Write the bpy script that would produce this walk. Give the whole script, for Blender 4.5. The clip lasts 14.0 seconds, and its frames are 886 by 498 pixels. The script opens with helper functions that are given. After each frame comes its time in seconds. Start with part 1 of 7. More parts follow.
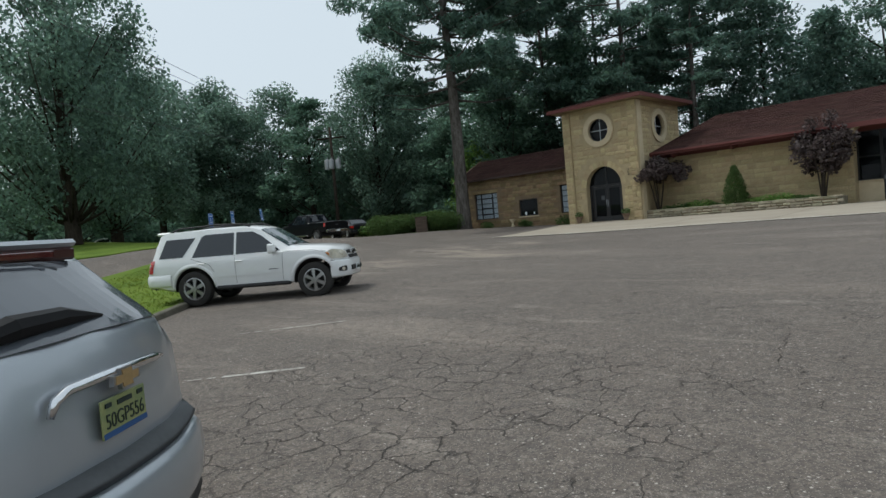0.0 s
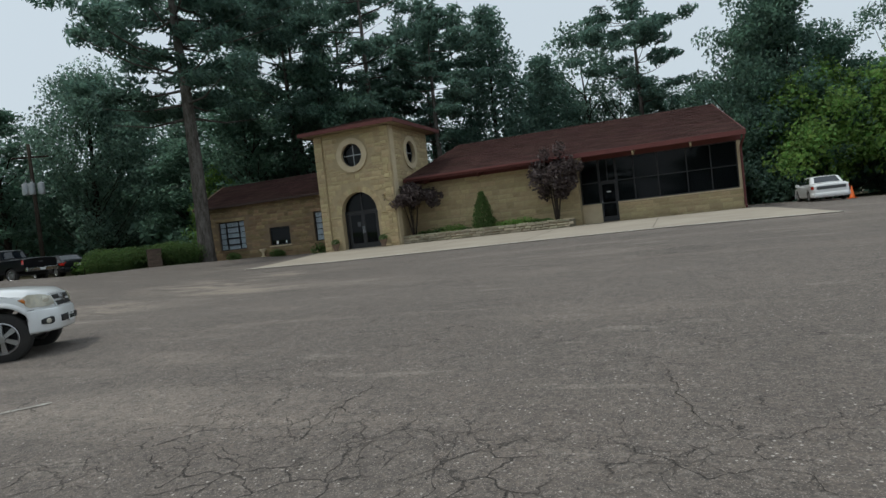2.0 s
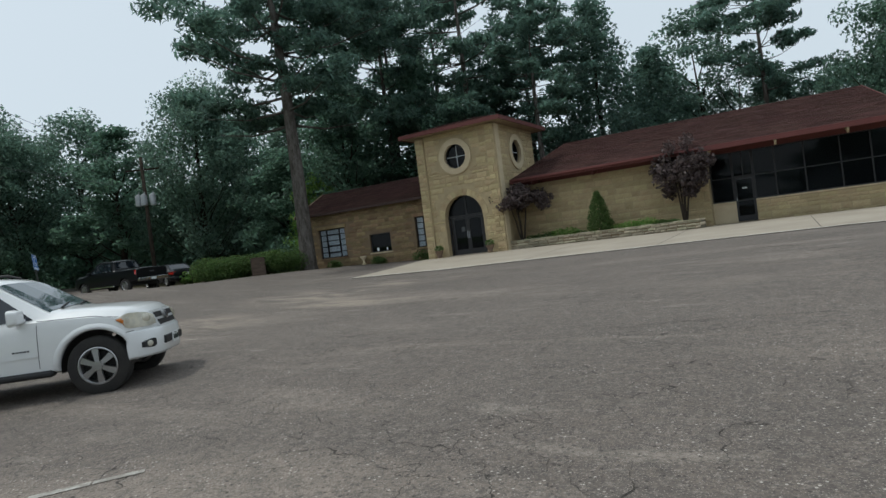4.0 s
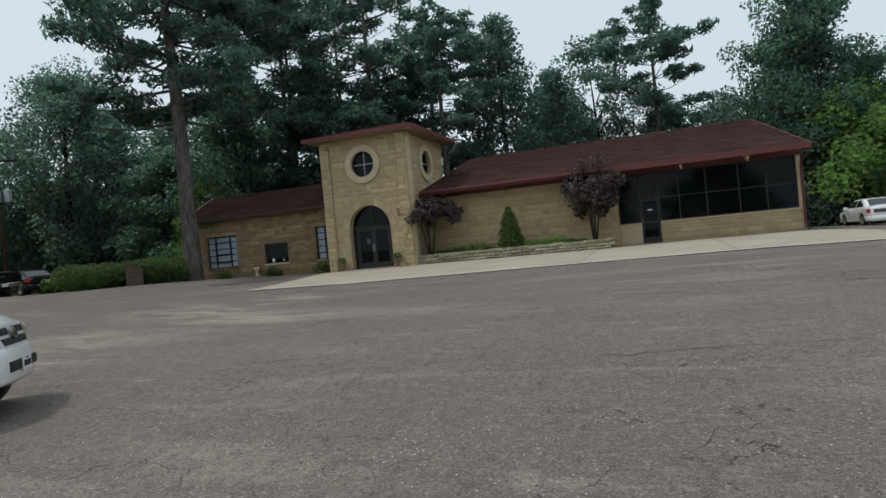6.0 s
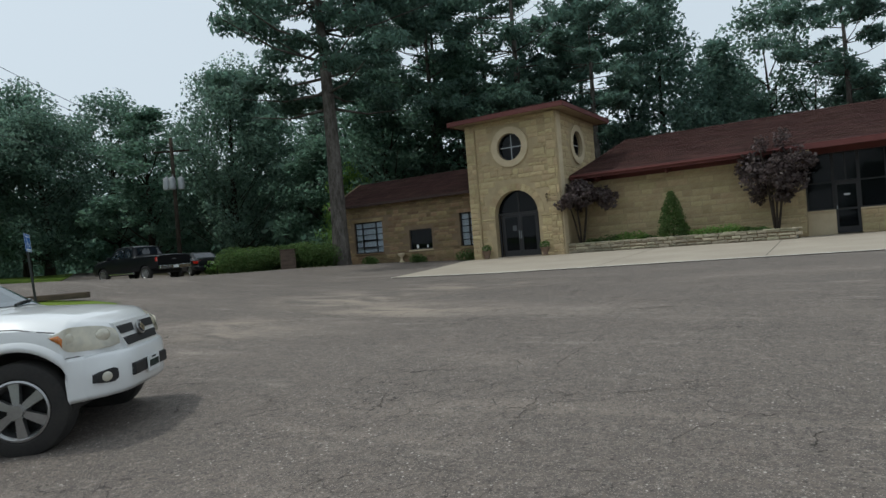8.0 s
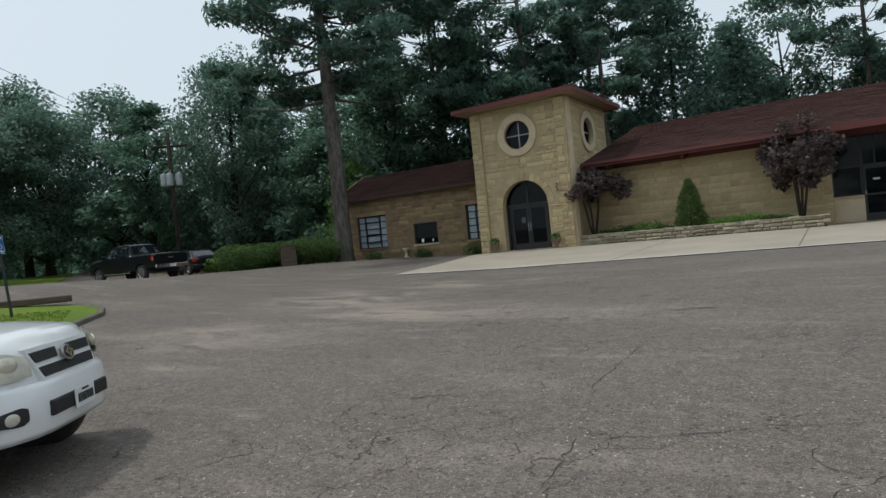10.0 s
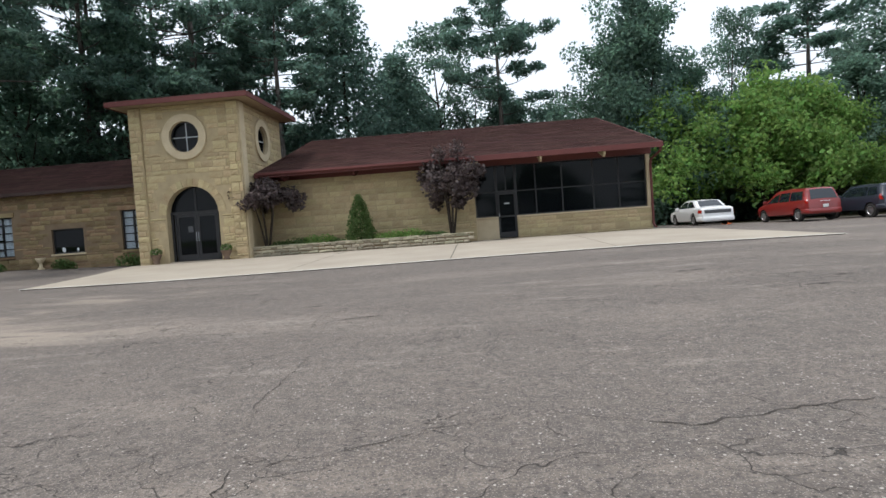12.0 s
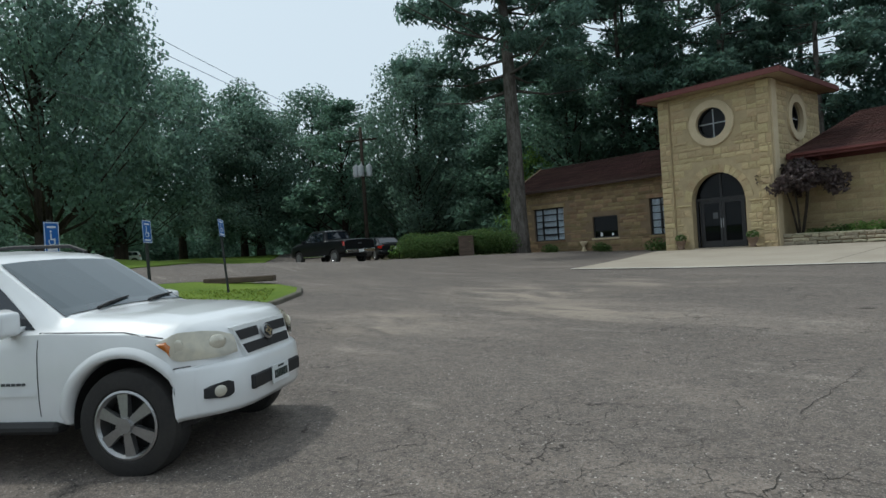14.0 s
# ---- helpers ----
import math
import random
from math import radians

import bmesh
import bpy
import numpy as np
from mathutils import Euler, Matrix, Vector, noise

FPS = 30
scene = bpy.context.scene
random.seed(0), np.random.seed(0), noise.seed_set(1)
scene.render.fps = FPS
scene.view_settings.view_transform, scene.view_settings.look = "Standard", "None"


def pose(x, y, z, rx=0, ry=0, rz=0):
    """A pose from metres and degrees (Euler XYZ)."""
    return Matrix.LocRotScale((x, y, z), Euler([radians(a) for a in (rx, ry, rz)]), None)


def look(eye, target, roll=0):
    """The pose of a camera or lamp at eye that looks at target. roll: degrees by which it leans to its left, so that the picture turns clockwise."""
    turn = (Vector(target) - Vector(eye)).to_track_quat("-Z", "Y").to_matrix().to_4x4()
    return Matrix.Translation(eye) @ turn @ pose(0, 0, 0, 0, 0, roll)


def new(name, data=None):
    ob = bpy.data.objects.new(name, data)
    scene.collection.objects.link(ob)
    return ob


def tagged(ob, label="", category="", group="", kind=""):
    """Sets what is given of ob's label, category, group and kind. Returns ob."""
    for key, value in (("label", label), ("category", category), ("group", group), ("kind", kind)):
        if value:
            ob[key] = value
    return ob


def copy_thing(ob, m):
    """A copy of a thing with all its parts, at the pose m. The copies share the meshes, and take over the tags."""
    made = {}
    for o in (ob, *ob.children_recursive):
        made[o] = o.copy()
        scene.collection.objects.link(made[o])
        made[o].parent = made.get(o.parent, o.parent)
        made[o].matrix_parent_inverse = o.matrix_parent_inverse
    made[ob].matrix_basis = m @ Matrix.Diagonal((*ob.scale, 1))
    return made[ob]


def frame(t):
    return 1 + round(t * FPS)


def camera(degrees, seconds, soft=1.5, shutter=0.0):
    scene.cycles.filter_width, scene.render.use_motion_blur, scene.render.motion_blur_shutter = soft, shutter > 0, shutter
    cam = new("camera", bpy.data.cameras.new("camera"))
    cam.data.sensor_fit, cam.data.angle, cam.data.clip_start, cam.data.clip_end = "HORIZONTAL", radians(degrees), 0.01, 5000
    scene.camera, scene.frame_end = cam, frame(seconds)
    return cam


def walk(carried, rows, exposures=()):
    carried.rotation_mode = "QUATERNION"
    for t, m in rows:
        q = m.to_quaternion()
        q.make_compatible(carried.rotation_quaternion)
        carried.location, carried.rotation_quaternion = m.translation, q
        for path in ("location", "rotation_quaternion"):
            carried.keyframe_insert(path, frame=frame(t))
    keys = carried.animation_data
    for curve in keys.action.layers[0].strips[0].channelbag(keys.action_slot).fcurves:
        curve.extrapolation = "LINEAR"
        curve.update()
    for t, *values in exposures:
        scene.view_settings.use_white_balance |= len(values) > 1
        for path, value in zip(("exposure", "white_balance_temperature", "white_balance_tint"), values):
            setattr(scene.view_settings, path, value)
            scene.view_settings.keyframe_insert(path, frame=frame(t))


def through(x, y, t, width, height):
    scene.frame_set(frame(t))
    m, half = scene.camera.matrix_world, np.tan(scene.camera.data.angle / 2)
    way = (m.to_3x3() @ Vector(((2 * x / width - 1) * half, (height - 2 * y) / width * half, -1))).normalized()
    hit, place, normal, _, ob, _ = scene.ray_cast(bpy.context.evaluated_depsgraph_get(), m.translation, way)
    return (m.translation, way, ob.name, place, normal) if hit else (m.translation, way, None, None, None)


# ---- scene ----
cam = camera(70.2, 14.0)
PATH = [
    (0, (19.446, -33.328, 0.704), (18.037, -31.911, 0.626), -5.0),
    (0.5, (19.07, -33.02, 0.673), (17.854, -31.432, 0.637), -5.6),
    (1, (18.74, -32.787, 0.684), (17.989, -30.936, 0.597), -6.1),
    (1.5, (18.327, -32.335, 0.687), (17.798, -30.407, 0.609), -6.0),
    (2, (17.799, -32.044, 0.702), (17.056, -30.188, 0.635), -6.4),
    (2.5, (17.342, -31.594, 0.645), (16.391, -29.836, 0.589), -7.6),
    (2.7, (17.178, -31.453, 0.666), (16.186, -29.718, 0.596), -8.2),
    (4.8, (15.132, -30.088, 0.766), (14.168, -28.335, 0.783), -6.1),
    (5, (14.97, -30.046, 0.765), (14.06, -28.265, 0.771), -5.7),
    (5.5, (14.702, -29.67, 0.745), (13.842, -27.865, 0.773), -5.2),
    (6, (14.4, -29.299, 0.722), (13.728, -27.415, 0.72), -5.4),
    (6.5, (14.178, -29.007, 0.73), (13.887, -27.028, 0.704), -4.6),
    (7, (13.866, -28.56, 0.744), (13.435, -26.607, 0.729), -4.3),
    (7.5, (13.626, -28.296, 0.76), (12.719, -26.514, 0.759), -3.8),
    (7.7, (13.542, -28.197, 0.774), (12.547, -26.462, 0.774), -4.0),
    (9.8, (12.808, -26.848, 0.817), (11.608, -25.249, 0.79), -6.0),
    (10, (12.749, -26.904, 0.824), (11.661, -25.226, 0.799), -5.5),
    (10.5, (12.63, -26.417, 0.759), (11.838, -24.58, 0.767), -4.9),
    (11, (12.738, -26.482, 0.794), (12.402, -24.51, 0.766), -4.6),
    (11.5, (12.772, -26.515, 0.788), (12.6, -24.523, 0.737), -4.4),
    (12, (12.689, -26.492, 0.749), (12.547, -24.499, 0.68), -4.1),
    (12.5, (12.648, -26.58, 0.809), (12.204, -24.63, 0.753), -4.8),
    (13, (12.624, -26.616, 0.818), (11.769, -24.808, 0.805), -4.4),
    (13.5, (12.601, -26.646, 0.847), (11.424, -25.029, 0.829), -3.4),
    (14, (12.625, -26.79, 0.866), (11.119, -25.473, 0.858), -3.7),
]
# the camera's own brightening and white balance: seconds, stops, kelvin, tint
EXPOSURES = [(0.0, -0.41, 6130, 5), (0.5, -0.47, 6130, 6), (1.0, -0.32, 6130, 6), (1.5, -0.25, 6180, 6), (2.0, -0.52, 6130, 5), (2.5, -0.40, 6130, 5), (5.0, -0.48, 6080, 5), (5.5, -0.50, 6130, 5), (6.0, -0.41, 6180, 6), (6.5, -0.03, 6180, 7), (7.0, -0.25, 6180, 7), (7.5, -0.46, 6080, 5), (10.0, -0.38, 6130, 6), (10.5, -0.39, 6180, 6), (11.0, -0.02, 6180, 7), (11.5, 0.15, 6180, 10), (12.0, 0.22, 6180, 11), (12.5, 0.03, 6230, 10), (13.0, -0.37, 6180, 6), (13.5, -0.30, 6100, 5), (14.0, -0.38, 5950, 3)]
walk(cam, [(t, look(eye, target, roll)) for t, eye, target, roll in PATH], EXPOSURES)

# ---- world, sun, exposure ----
world = bpy.data.worlds.new("world")
scene.world = world
world.use_nodes = True
wn = world.node_tree.nodes
sky = wn.new("ShaderNodeTexSky")
sky.sky_type, sky.sun_disc = "NISHITA", False
SUN_EL, SUN_AZ = 62.0, 244.0      # degrees; azimuth clockwise from +y, where the sun stands
sky.sun_elevation, sky.sun_rotation = radians(SUN_EL), radians(SUN_AZ)
sky.air_density, sky.dust_density, sky.ozone_density = 1.0, 6.0, 1.0
haze = wn.new("ShaderNodeMix")
haze.data_type = "RGBA"
haze.inputs[0].default_value = 0.78
haze.inputs[7].default_value = (9.1, 9.7, 10.2, 1)
world.node_tree.links.new(sky.outputs[0], haze.inputs[6])
world.node_tree.links.new(haze.outputs[2], wn["Background"].inputs[0])
wn["Background"].inputs[1].default_value = 0.119
sun = new("sun", bpy.data.lights.new("sun", "SUN"))
sun.data.energy, sun.data.angle, sun.data.color = 1.85, radians(4), (1.0, 0.95, 0.87)
sd = Vector((math.sin(radians(SUN_AZ)) * math.cos(radians(SUN_EL)), math.cos(radians(SUN_AZ)) * math.cos(radians(SUN_EL)), math.sin(radians(SUN_EL))))
sun.matrix_world = look(sd * 60, (0, 0, 0))

# ---- materials ----


def mat(name, base, rough=0.7, metal=0.0, alt=None, scale=3.0, fine=40.0, amount=0.5, bump=0.2, depth=0.01, spec=0.4, rand=0.0, stain=0.0, coat=0.0, stretch=(1, 1, 1)):
    """Principled surface: two colours mixed by a coarse and a fine noise, fine relief, and a shift from piece to piece."""
    m = bpy.data.materials.new(name)
    m.use_nodes = True
    n, l = m.node_tree.nodes, m.node_tree.links
    b = n["Principled BSDF"]
    b.inputs["Roughness"].default_value, b.inputs["Metallic"].default_value = rough, metal
    b.inputs["Specular IOR Level"].default_value = spec
    b.inputs["Coat Weight"].default_value = coat
    b.inputs["Coat Roughness"].default_value = 0.05
    alt = alt or tuple(c * 0.7 for c in base)
    tc = n.new("ShaderNodeTexCoord")
    mp = n.new("ShaderNodeMapping")
    mp.inputs[3].default_value = stretch
    l.new(tc.outputs["Object"], mp.inputs[0])
    n1, n2 = n.new("ShaderNodeTexNoise"), n.new("ShaderNodeTexNoise")
    n1.inputs["Scale"].default_value, n1.inputs["Detail"].default_value = scale, 5
    n2.inputs["Scale"].default_value, n2.inputs["Detail"].default_value = fine, 3
    l.new(mp.outputs[0], n1.inputs[0]), l.new(mp.outputs[0], n2.inputs[0])
    add = n.new("ShaderNodeMath")
    add.operation = "MULTIPLY_ADD"
    l.new(n2.outputs[0], add.inputs[0])
    add.inputs[1].default_value = 0.6
    l.new(n1.outputs[0], add.inputs[2])
    ramp = n.new("ShaderNodeMapRange")
    ramp.inputs[1].default_value, ramp.inputs[2].default_value = 0.55, 1.05
    ramp.inputs[4].default_value = amount * 2
    l.new(add.outputs[0], ramp.inputs[0])
    mix = n.new("ShaderNodeMix")
    mix.data_type = "RGBA"
    mix.inputs[6].default_value, mix.inputs[7].default_value = (*base, 1), (*alt, 1)
    l.new(ramp.outputs[0], mix.inputs[0])
    colour = mix.outputs[2]
    if rand:
        info, geo = n.new("ShaderNodeObjectInfo"), n.new("ShaderNodeNewGeometry")
        sm = n.new("ShaderNodeMath")
        sm.operation = "ADD"
        l.new(info.outputs["Random"], sm.inputs[0]), l.new(geo.outputs["Random Per Island"], sm.inputs[1])
        fr = n.new("ShaderNodeMath")
        fr.operation = "FRACT"
        l.new(sm.outputs[0], fr.inputs[0])
        rg = n.new("ShaderNodeMapRange")
        rg.inputs[3].default_value, rg.inputs[4].default_value = 1 - rand, 1 + rand
        l.new(fr.outputs[0], rg.inputs[0])
        hs = n.new("ShaderNodeHueSaturation")
        l.new(rg.outputs[0], hs.inputs["Value"]), l.new(colour, hs.inputs["Color"])
        rh = n.new("ShaderNodeMapRange")
        rh.inputs[3].default_value, rh.inputs[4].default_value = 0.5 - rand * 0.06, 0.5 + rand * 0.06
        f2 = n.new("ShaderNodeMath")
        f2.operation = "MULTIPLY"
        f2.inputs[1].default_value = 7.31
        l.new(fr.outputs[0], f2.inputs[0])
        f3 = n.new("ShaderNodeMath")
        f3.operation = "FRACT"
        l.new(f2.outputs[0], f3.inputs[0]), l.new(f3.outputs[0], rh.inputs[0]), l.new(rh.outputs[0], hs.inputs["Hue"])
        colour = hs.outputs[0]
    l.new(colour, b.inputs["Base Color"])
    if bump:
        bp = n.new("ShaderNodeBump")
        bp.inputs["Strength"].default_value, bp.inputs["Distance"].default_value = bump, depth
        l.new(add.outputs[0], bp.inputs["Height"]), l.new(bp.outputs[0], b.inputs["Normal"])
    return m


def leaf_mat(name, base, rand=0.35, through=0.48, glow=1.35):
    """Leaves: light also passes through them, and comes out a little brighter than it is thrown back."""
    m = mat(name, base, 0.55, alt=tuple(c * 0.6 for c in base), scale=0.35, fine=3, amount=0.5, bump=0, rand=rand, spec=0.25)
    n, l = m.node_tree.nodes, m.node_tree.links
    b = n["Principled BSDF"]
    tr = n.new("ShaderNodeBsdfTranslucent")
    ms = n.new("ShaderNodeMixShader")
    ms.inputs[0].default_value = through
    src = b.inputs["Base Color"].links[0].from_socket
    lift = n.new("ShaderNodeVectorMath")
    lift.operation = "SCALE"
    lift.inputs["Scale"].default_value = glow
    l.new(src, lift.inputs[0]), l.new(lift.outputs[0], tr.inputs[0]), l.new(b.outputs[0], ms.inputs[1]), l.new(tr.outputs[0], ms.inputs[2])
    l.new(ms.outputs[0], n["Material Output"].inputs[0])
    return m


def glass_mat(name, tint, rough=0.03, spec=0.6):
    m = bpy.data.materials.new(name)
    m.use_nodes = True
    b = m.node_tree.nodes["Principled BSDF"]
    b.inputs["Base Color"].default_value = (*tint, 1)
    b.inputs["Roughness"].default_value, b.inputs["Specular IOR Level"].default_value = rough, spec
    return m


def clear_mat(name, tint=(0.8, 0.85, 0.85), amount=0.75, rough=0.02):
    """Thin glass: part of the light goes straight through, the rest is a glossy dark pane."""
    m = glass_mat(name, (0.02, 0.025, 0.03), rough, 0.7)
    n, l = m.node_tree.nodes, m.node_tree.links
    tr, ms = n.new("ShaderNodeBsdfTransparent"), n.new("ShaderNodeMixShader")
    tr.inputs[0].default_value = (*tint, 1)
    ms.inputs[0].default_value = amount
    l.new(n["Principled BSDF"].outputs[0], ms.inputs[1]), l.new(tr.outputs[0], ms.inputs[2])
    l.new(ms.outputs[0], n["Material Output"].inputs[0])
    return m


def asphalt_mat():
    """Old grey asphalt: aggregate grain, pale worn sweeps, alligator cracks in places and long wandering cracks."""
    m = bpy.data.materials.new("asphalt")
    m.use_nodes = True
    n, l = m.node_tree.nodes, m.node_tree.links
    b = n["Principled BSDF"]
    b.inputs["Roughness"].default_value, b.inputs["Specular IOR Level"].default_value = 0.85, 0.3
    tc = n.new("ShaderNodeTexCoord")

    def noise_tex(scale, detail=4, stretch=None, rough=0.55, dist=0.0):
        t = n.new("ShaderNodeTexNoise")
        t.inputs["Scale"].default_value, t.inputs["Detail"].default_value = scale, detail
        t.inputs["Roughness"].default_value, t.inputs["Distortion"].default_value = rough, dist
        src = tc.outputs["Object"]
        if stretch:
            mp = n.new("ShaderNodeMapping")
            mp.inputs[3].default_value = stretch
            l.new(src, mp.inputs[0])
            src = mp.outputs[0]
        l.new(src, t.inputs[0])
        return t.outputs[0]

    def ranged(src, a, c, lo=0.0, hi=1.0):
        r = n.new("ShaderNodeMapRange")
        r.inputs[1].default_value, r.inputs[2].default_value, r.inputs[3].default_value, r.inputs[4].default_value = a, c, lo, hi
        l.new(src, r.inputs[0])
        return r.outputs[0]

    def op(kind, a, c):
        q = n.new("ShaderNodeMath")
        q.operation = kind
        for k, v in enumerate((a, c)):
            if isinstance(v, (int, float)):
                q.inputs[k].default_value = v
            else:
                l.new(v, q.inputs[k])
        return q.outputs[0]

    def blend(fac, a, c):
        x = n.new("ShaderNodeMix")
        x.data_type = "RGBA"
        l.new(fac, x.inputs[0])
        for k, v in ((6, a), (7, c)):
            if isinstance(v, tuple):
                x.inputs[k].default_value = (*v, 1)
            else:
                l.new(v, x.inputs[k])
        return x.outputs[2]

    def cracks(scale, width, warp=0.35):
        wn_ = n.new("ShaderNodeTexNoise")
        wn_.inputs["Scale"].default_value, wn_.inputs["Detail"].default_value = scale * 1.7, 4
        l.new(tc.outputs["Object"], wn_.inputs[0])
        vm = n.new("ShaderNodeVectorMath")
        vm.operation = "MULTIPLY_ADD"
        l.new(wn_.outputs["Color"], vm.inputs[0])
        vm.inputs[1].default_value = (warp / scale * 1.6,) * 3
        l.new(tc.outputs["Object"], vm.inputs[2])
        v = n.new("ShaderNodeTexVoronoi")
        v.feature, v.voronoi_dimensions = "DISTANCE_TO_EDGE", "2D"
        v.inputs["Scale"].default_value = scale
        l.new(vm.outputs[0], v.inputs["Vector"])
        return ranged(v.outputs[0], width * scale * 0.35, width * scale, 1.0, 0.0)

    coarse, mid = noise_tex(0.12, 3), noise_tex(0.7, 5)
    grain, stones = noise_tex(38, 4, rough=0.75), n.new("ShaderNodeTexVoronoi")
    stones.inputs["Scale"].default_value = 62
    l.new(tc.outputs["Object"], stones.inputs["Vector"])
    base = blend(ranged(coarse, 0.35, 0.65), (0.147, 0.121, 0.102), (0.186, 0.155, 0.131))
    base = blend(ranged(mid, 0.35, 0.75, 0, 0.5), base, (0.116, 0.101, 0.088))
    sweep = noise_tex(0.35, 5, (0.45, 1.9, 1), dist=0.4)
    base = blend(ranged(sweep, 0.53, 0.68, 0, 0.45), base, (0.37, 0.31, 0.255))
    base = blend(ranged(noise_tex(1.3, 5, (0.5, 1.8, 1)), 0.60, 0.72, 0, 0.55), base, (0.36, 0.315, 0.265))
    base = blend(ranged(noise_tex(7, 5, rough=0.7), 0.44, 0.62, 0, 0.5), base, (0.088, 0.078, 0.070))
    base = blend(ranged(noise_tex(15, 4, rough=0.7), 0.52, 0.66, 0, 0.5), base, (0.30, 0.262, 0.228))
    base = blend(ranged(grain, 0.44, 0.66, 0, 0.8), base, (0.062, 0.056, 0.052))
    base = blend(ranged(stones.outputs[0], 0.06, 0.34, 0.72, 0), base, (0.44, 0.39, 0.345))
    pits = n.new("ShaderNodeTexVoronoi")
    pits.inputs["Scale"].default_value = 13
    l.new(tc.outputs["Object"], pits.inputs["Vector"])
    base = blend(ranged(pits.outputs[0], 0.10, 0.20, 0.75, 0), base, (0.035, 0.031, 0.028))
    specks = n.new("ShaderNodeTexVoronoi")
    specks.inputs["Scale"].default_value = 17
    l.new(tc.outputs["Object"], specks.inputs["Vector"])
    base = blend(op("MULTIPLY", ranged(specks.outputs[0], 0.10, 0.18, 0.9, 0), ranged(noise_tex(2.3, 3), 0.46, 0.56)), base, (0.50, 0.46, 0.41))
    def spot(x, y, r0, r1, stretch=1.0):
        turn = n.new("ShaderNodeMapping")
        turn.inputs[3].default_value = (1, stretch, 0)
        l.new(tc.outputs["Object"], turn.inputs[0])
        d = n.new("ShaderNodeVectorMath")
        d.operation = "DISTANCE"
        l.new(turn.outputs[0], d.inputs[0])
        d.inputs[1].default_value = (x, y * stretch, 0)
        return ranged(d.outputs["Value"], r0, r1, 1.0, 0.0)

    # dry silt washed over the lot before the low wing
    silt = op("MAXIMUM", spot(3.0, -16.0, 0.6, 3.4, 1.5), op("MAXIMUM", spot(5.6, -17.7, 0.5, 2.8, 1.7), op("MAXIMUM", spot(3.5, -20.0, 0.4, 2.4, 1.4), spot(5.0, -13.2, 0.3, 3.2, 2.0))))
    streak = ranged(noise_tex(0.9, 5, (0.55, 1.5, 1), dist=0.8), 0.44, 0.60)
    base = blend(op("MULTIPLY", op("MULTIPLY", silt, streak), 0.55), base, (0.40, 0.335, 0.265))
    near = n.new("ShaderNodeVectorMath")
    near.operation = "DISTANCE"
    flat = n.new("ShaderNodeMapping")
    flat.inputs[3].default_value = (1, 1, 0)
    l.new(tc.outputs["Object"], flat.inputs[0]), l.new(flat.outputs[0], near.inputs[0])
    near.inputs[1].default_value = (15.6, -30.0, 0)
    worn = ranged(near.outputs["Value"], 1.5, 3.3, 0.24, 0.0)
    zone = ranged(op("ADD", noise_tex(0.22, 3), worn), 0.60, 0.72)
    broken = ranged(noise_tex(1.6, 3), 0.40, 0.56)
    fine = op("MULTIPLY", op("MULTIPLY", cracks(3.1, 0.0095, 0.5), zone), broken)
    zone2 = ranged(noise_tex(0.3, 3), 0.36, 0.48)
    long_ = op("MULTIPLY", op("MULTIPLY", cracks(0.8, 0.0075, 0.8), zone2), ranged(noise_tex(0.9, 4), 0.44, 0.56))
    wide = op("MULTIPLY", cracks(0.33, 0.009, 1.1), ranged(noise_tex(0.55, 4), 0.46, 0.56))
    split = op("MULTIPLY", cracks(2.0, 0.0055, 0.7), ranged(noise_tex(0.45, 4), 0.54, 0.62))
    crack = op("MAXIMUM", op("MAXIMUM", fine, long_), op("MAXIMUM", wide, split))
    base = blend(op("MULTIPLY", crack, 0.75), base, (0.026, 0.023, 0.02))
    l.new(base, b.inputs["Base Color"])
    h = op("SUBTRACT", op("ADD", op("MULTIPLY", grain, 0.35), op("MULTIPLY", stones.outputs[0], -0.5)), op("MULTIPLY", crack, 2.5))
    bp = n.new("ShaderNodeBump")
    bp.inputs["Strength"].default_value, bp.inputs["Distance"].default_value = 0.75, 0.014
    l.new(h, bp.inputs["Height"]), l.new(bp.outputs[0], b.inputs["Normal"])
    return m


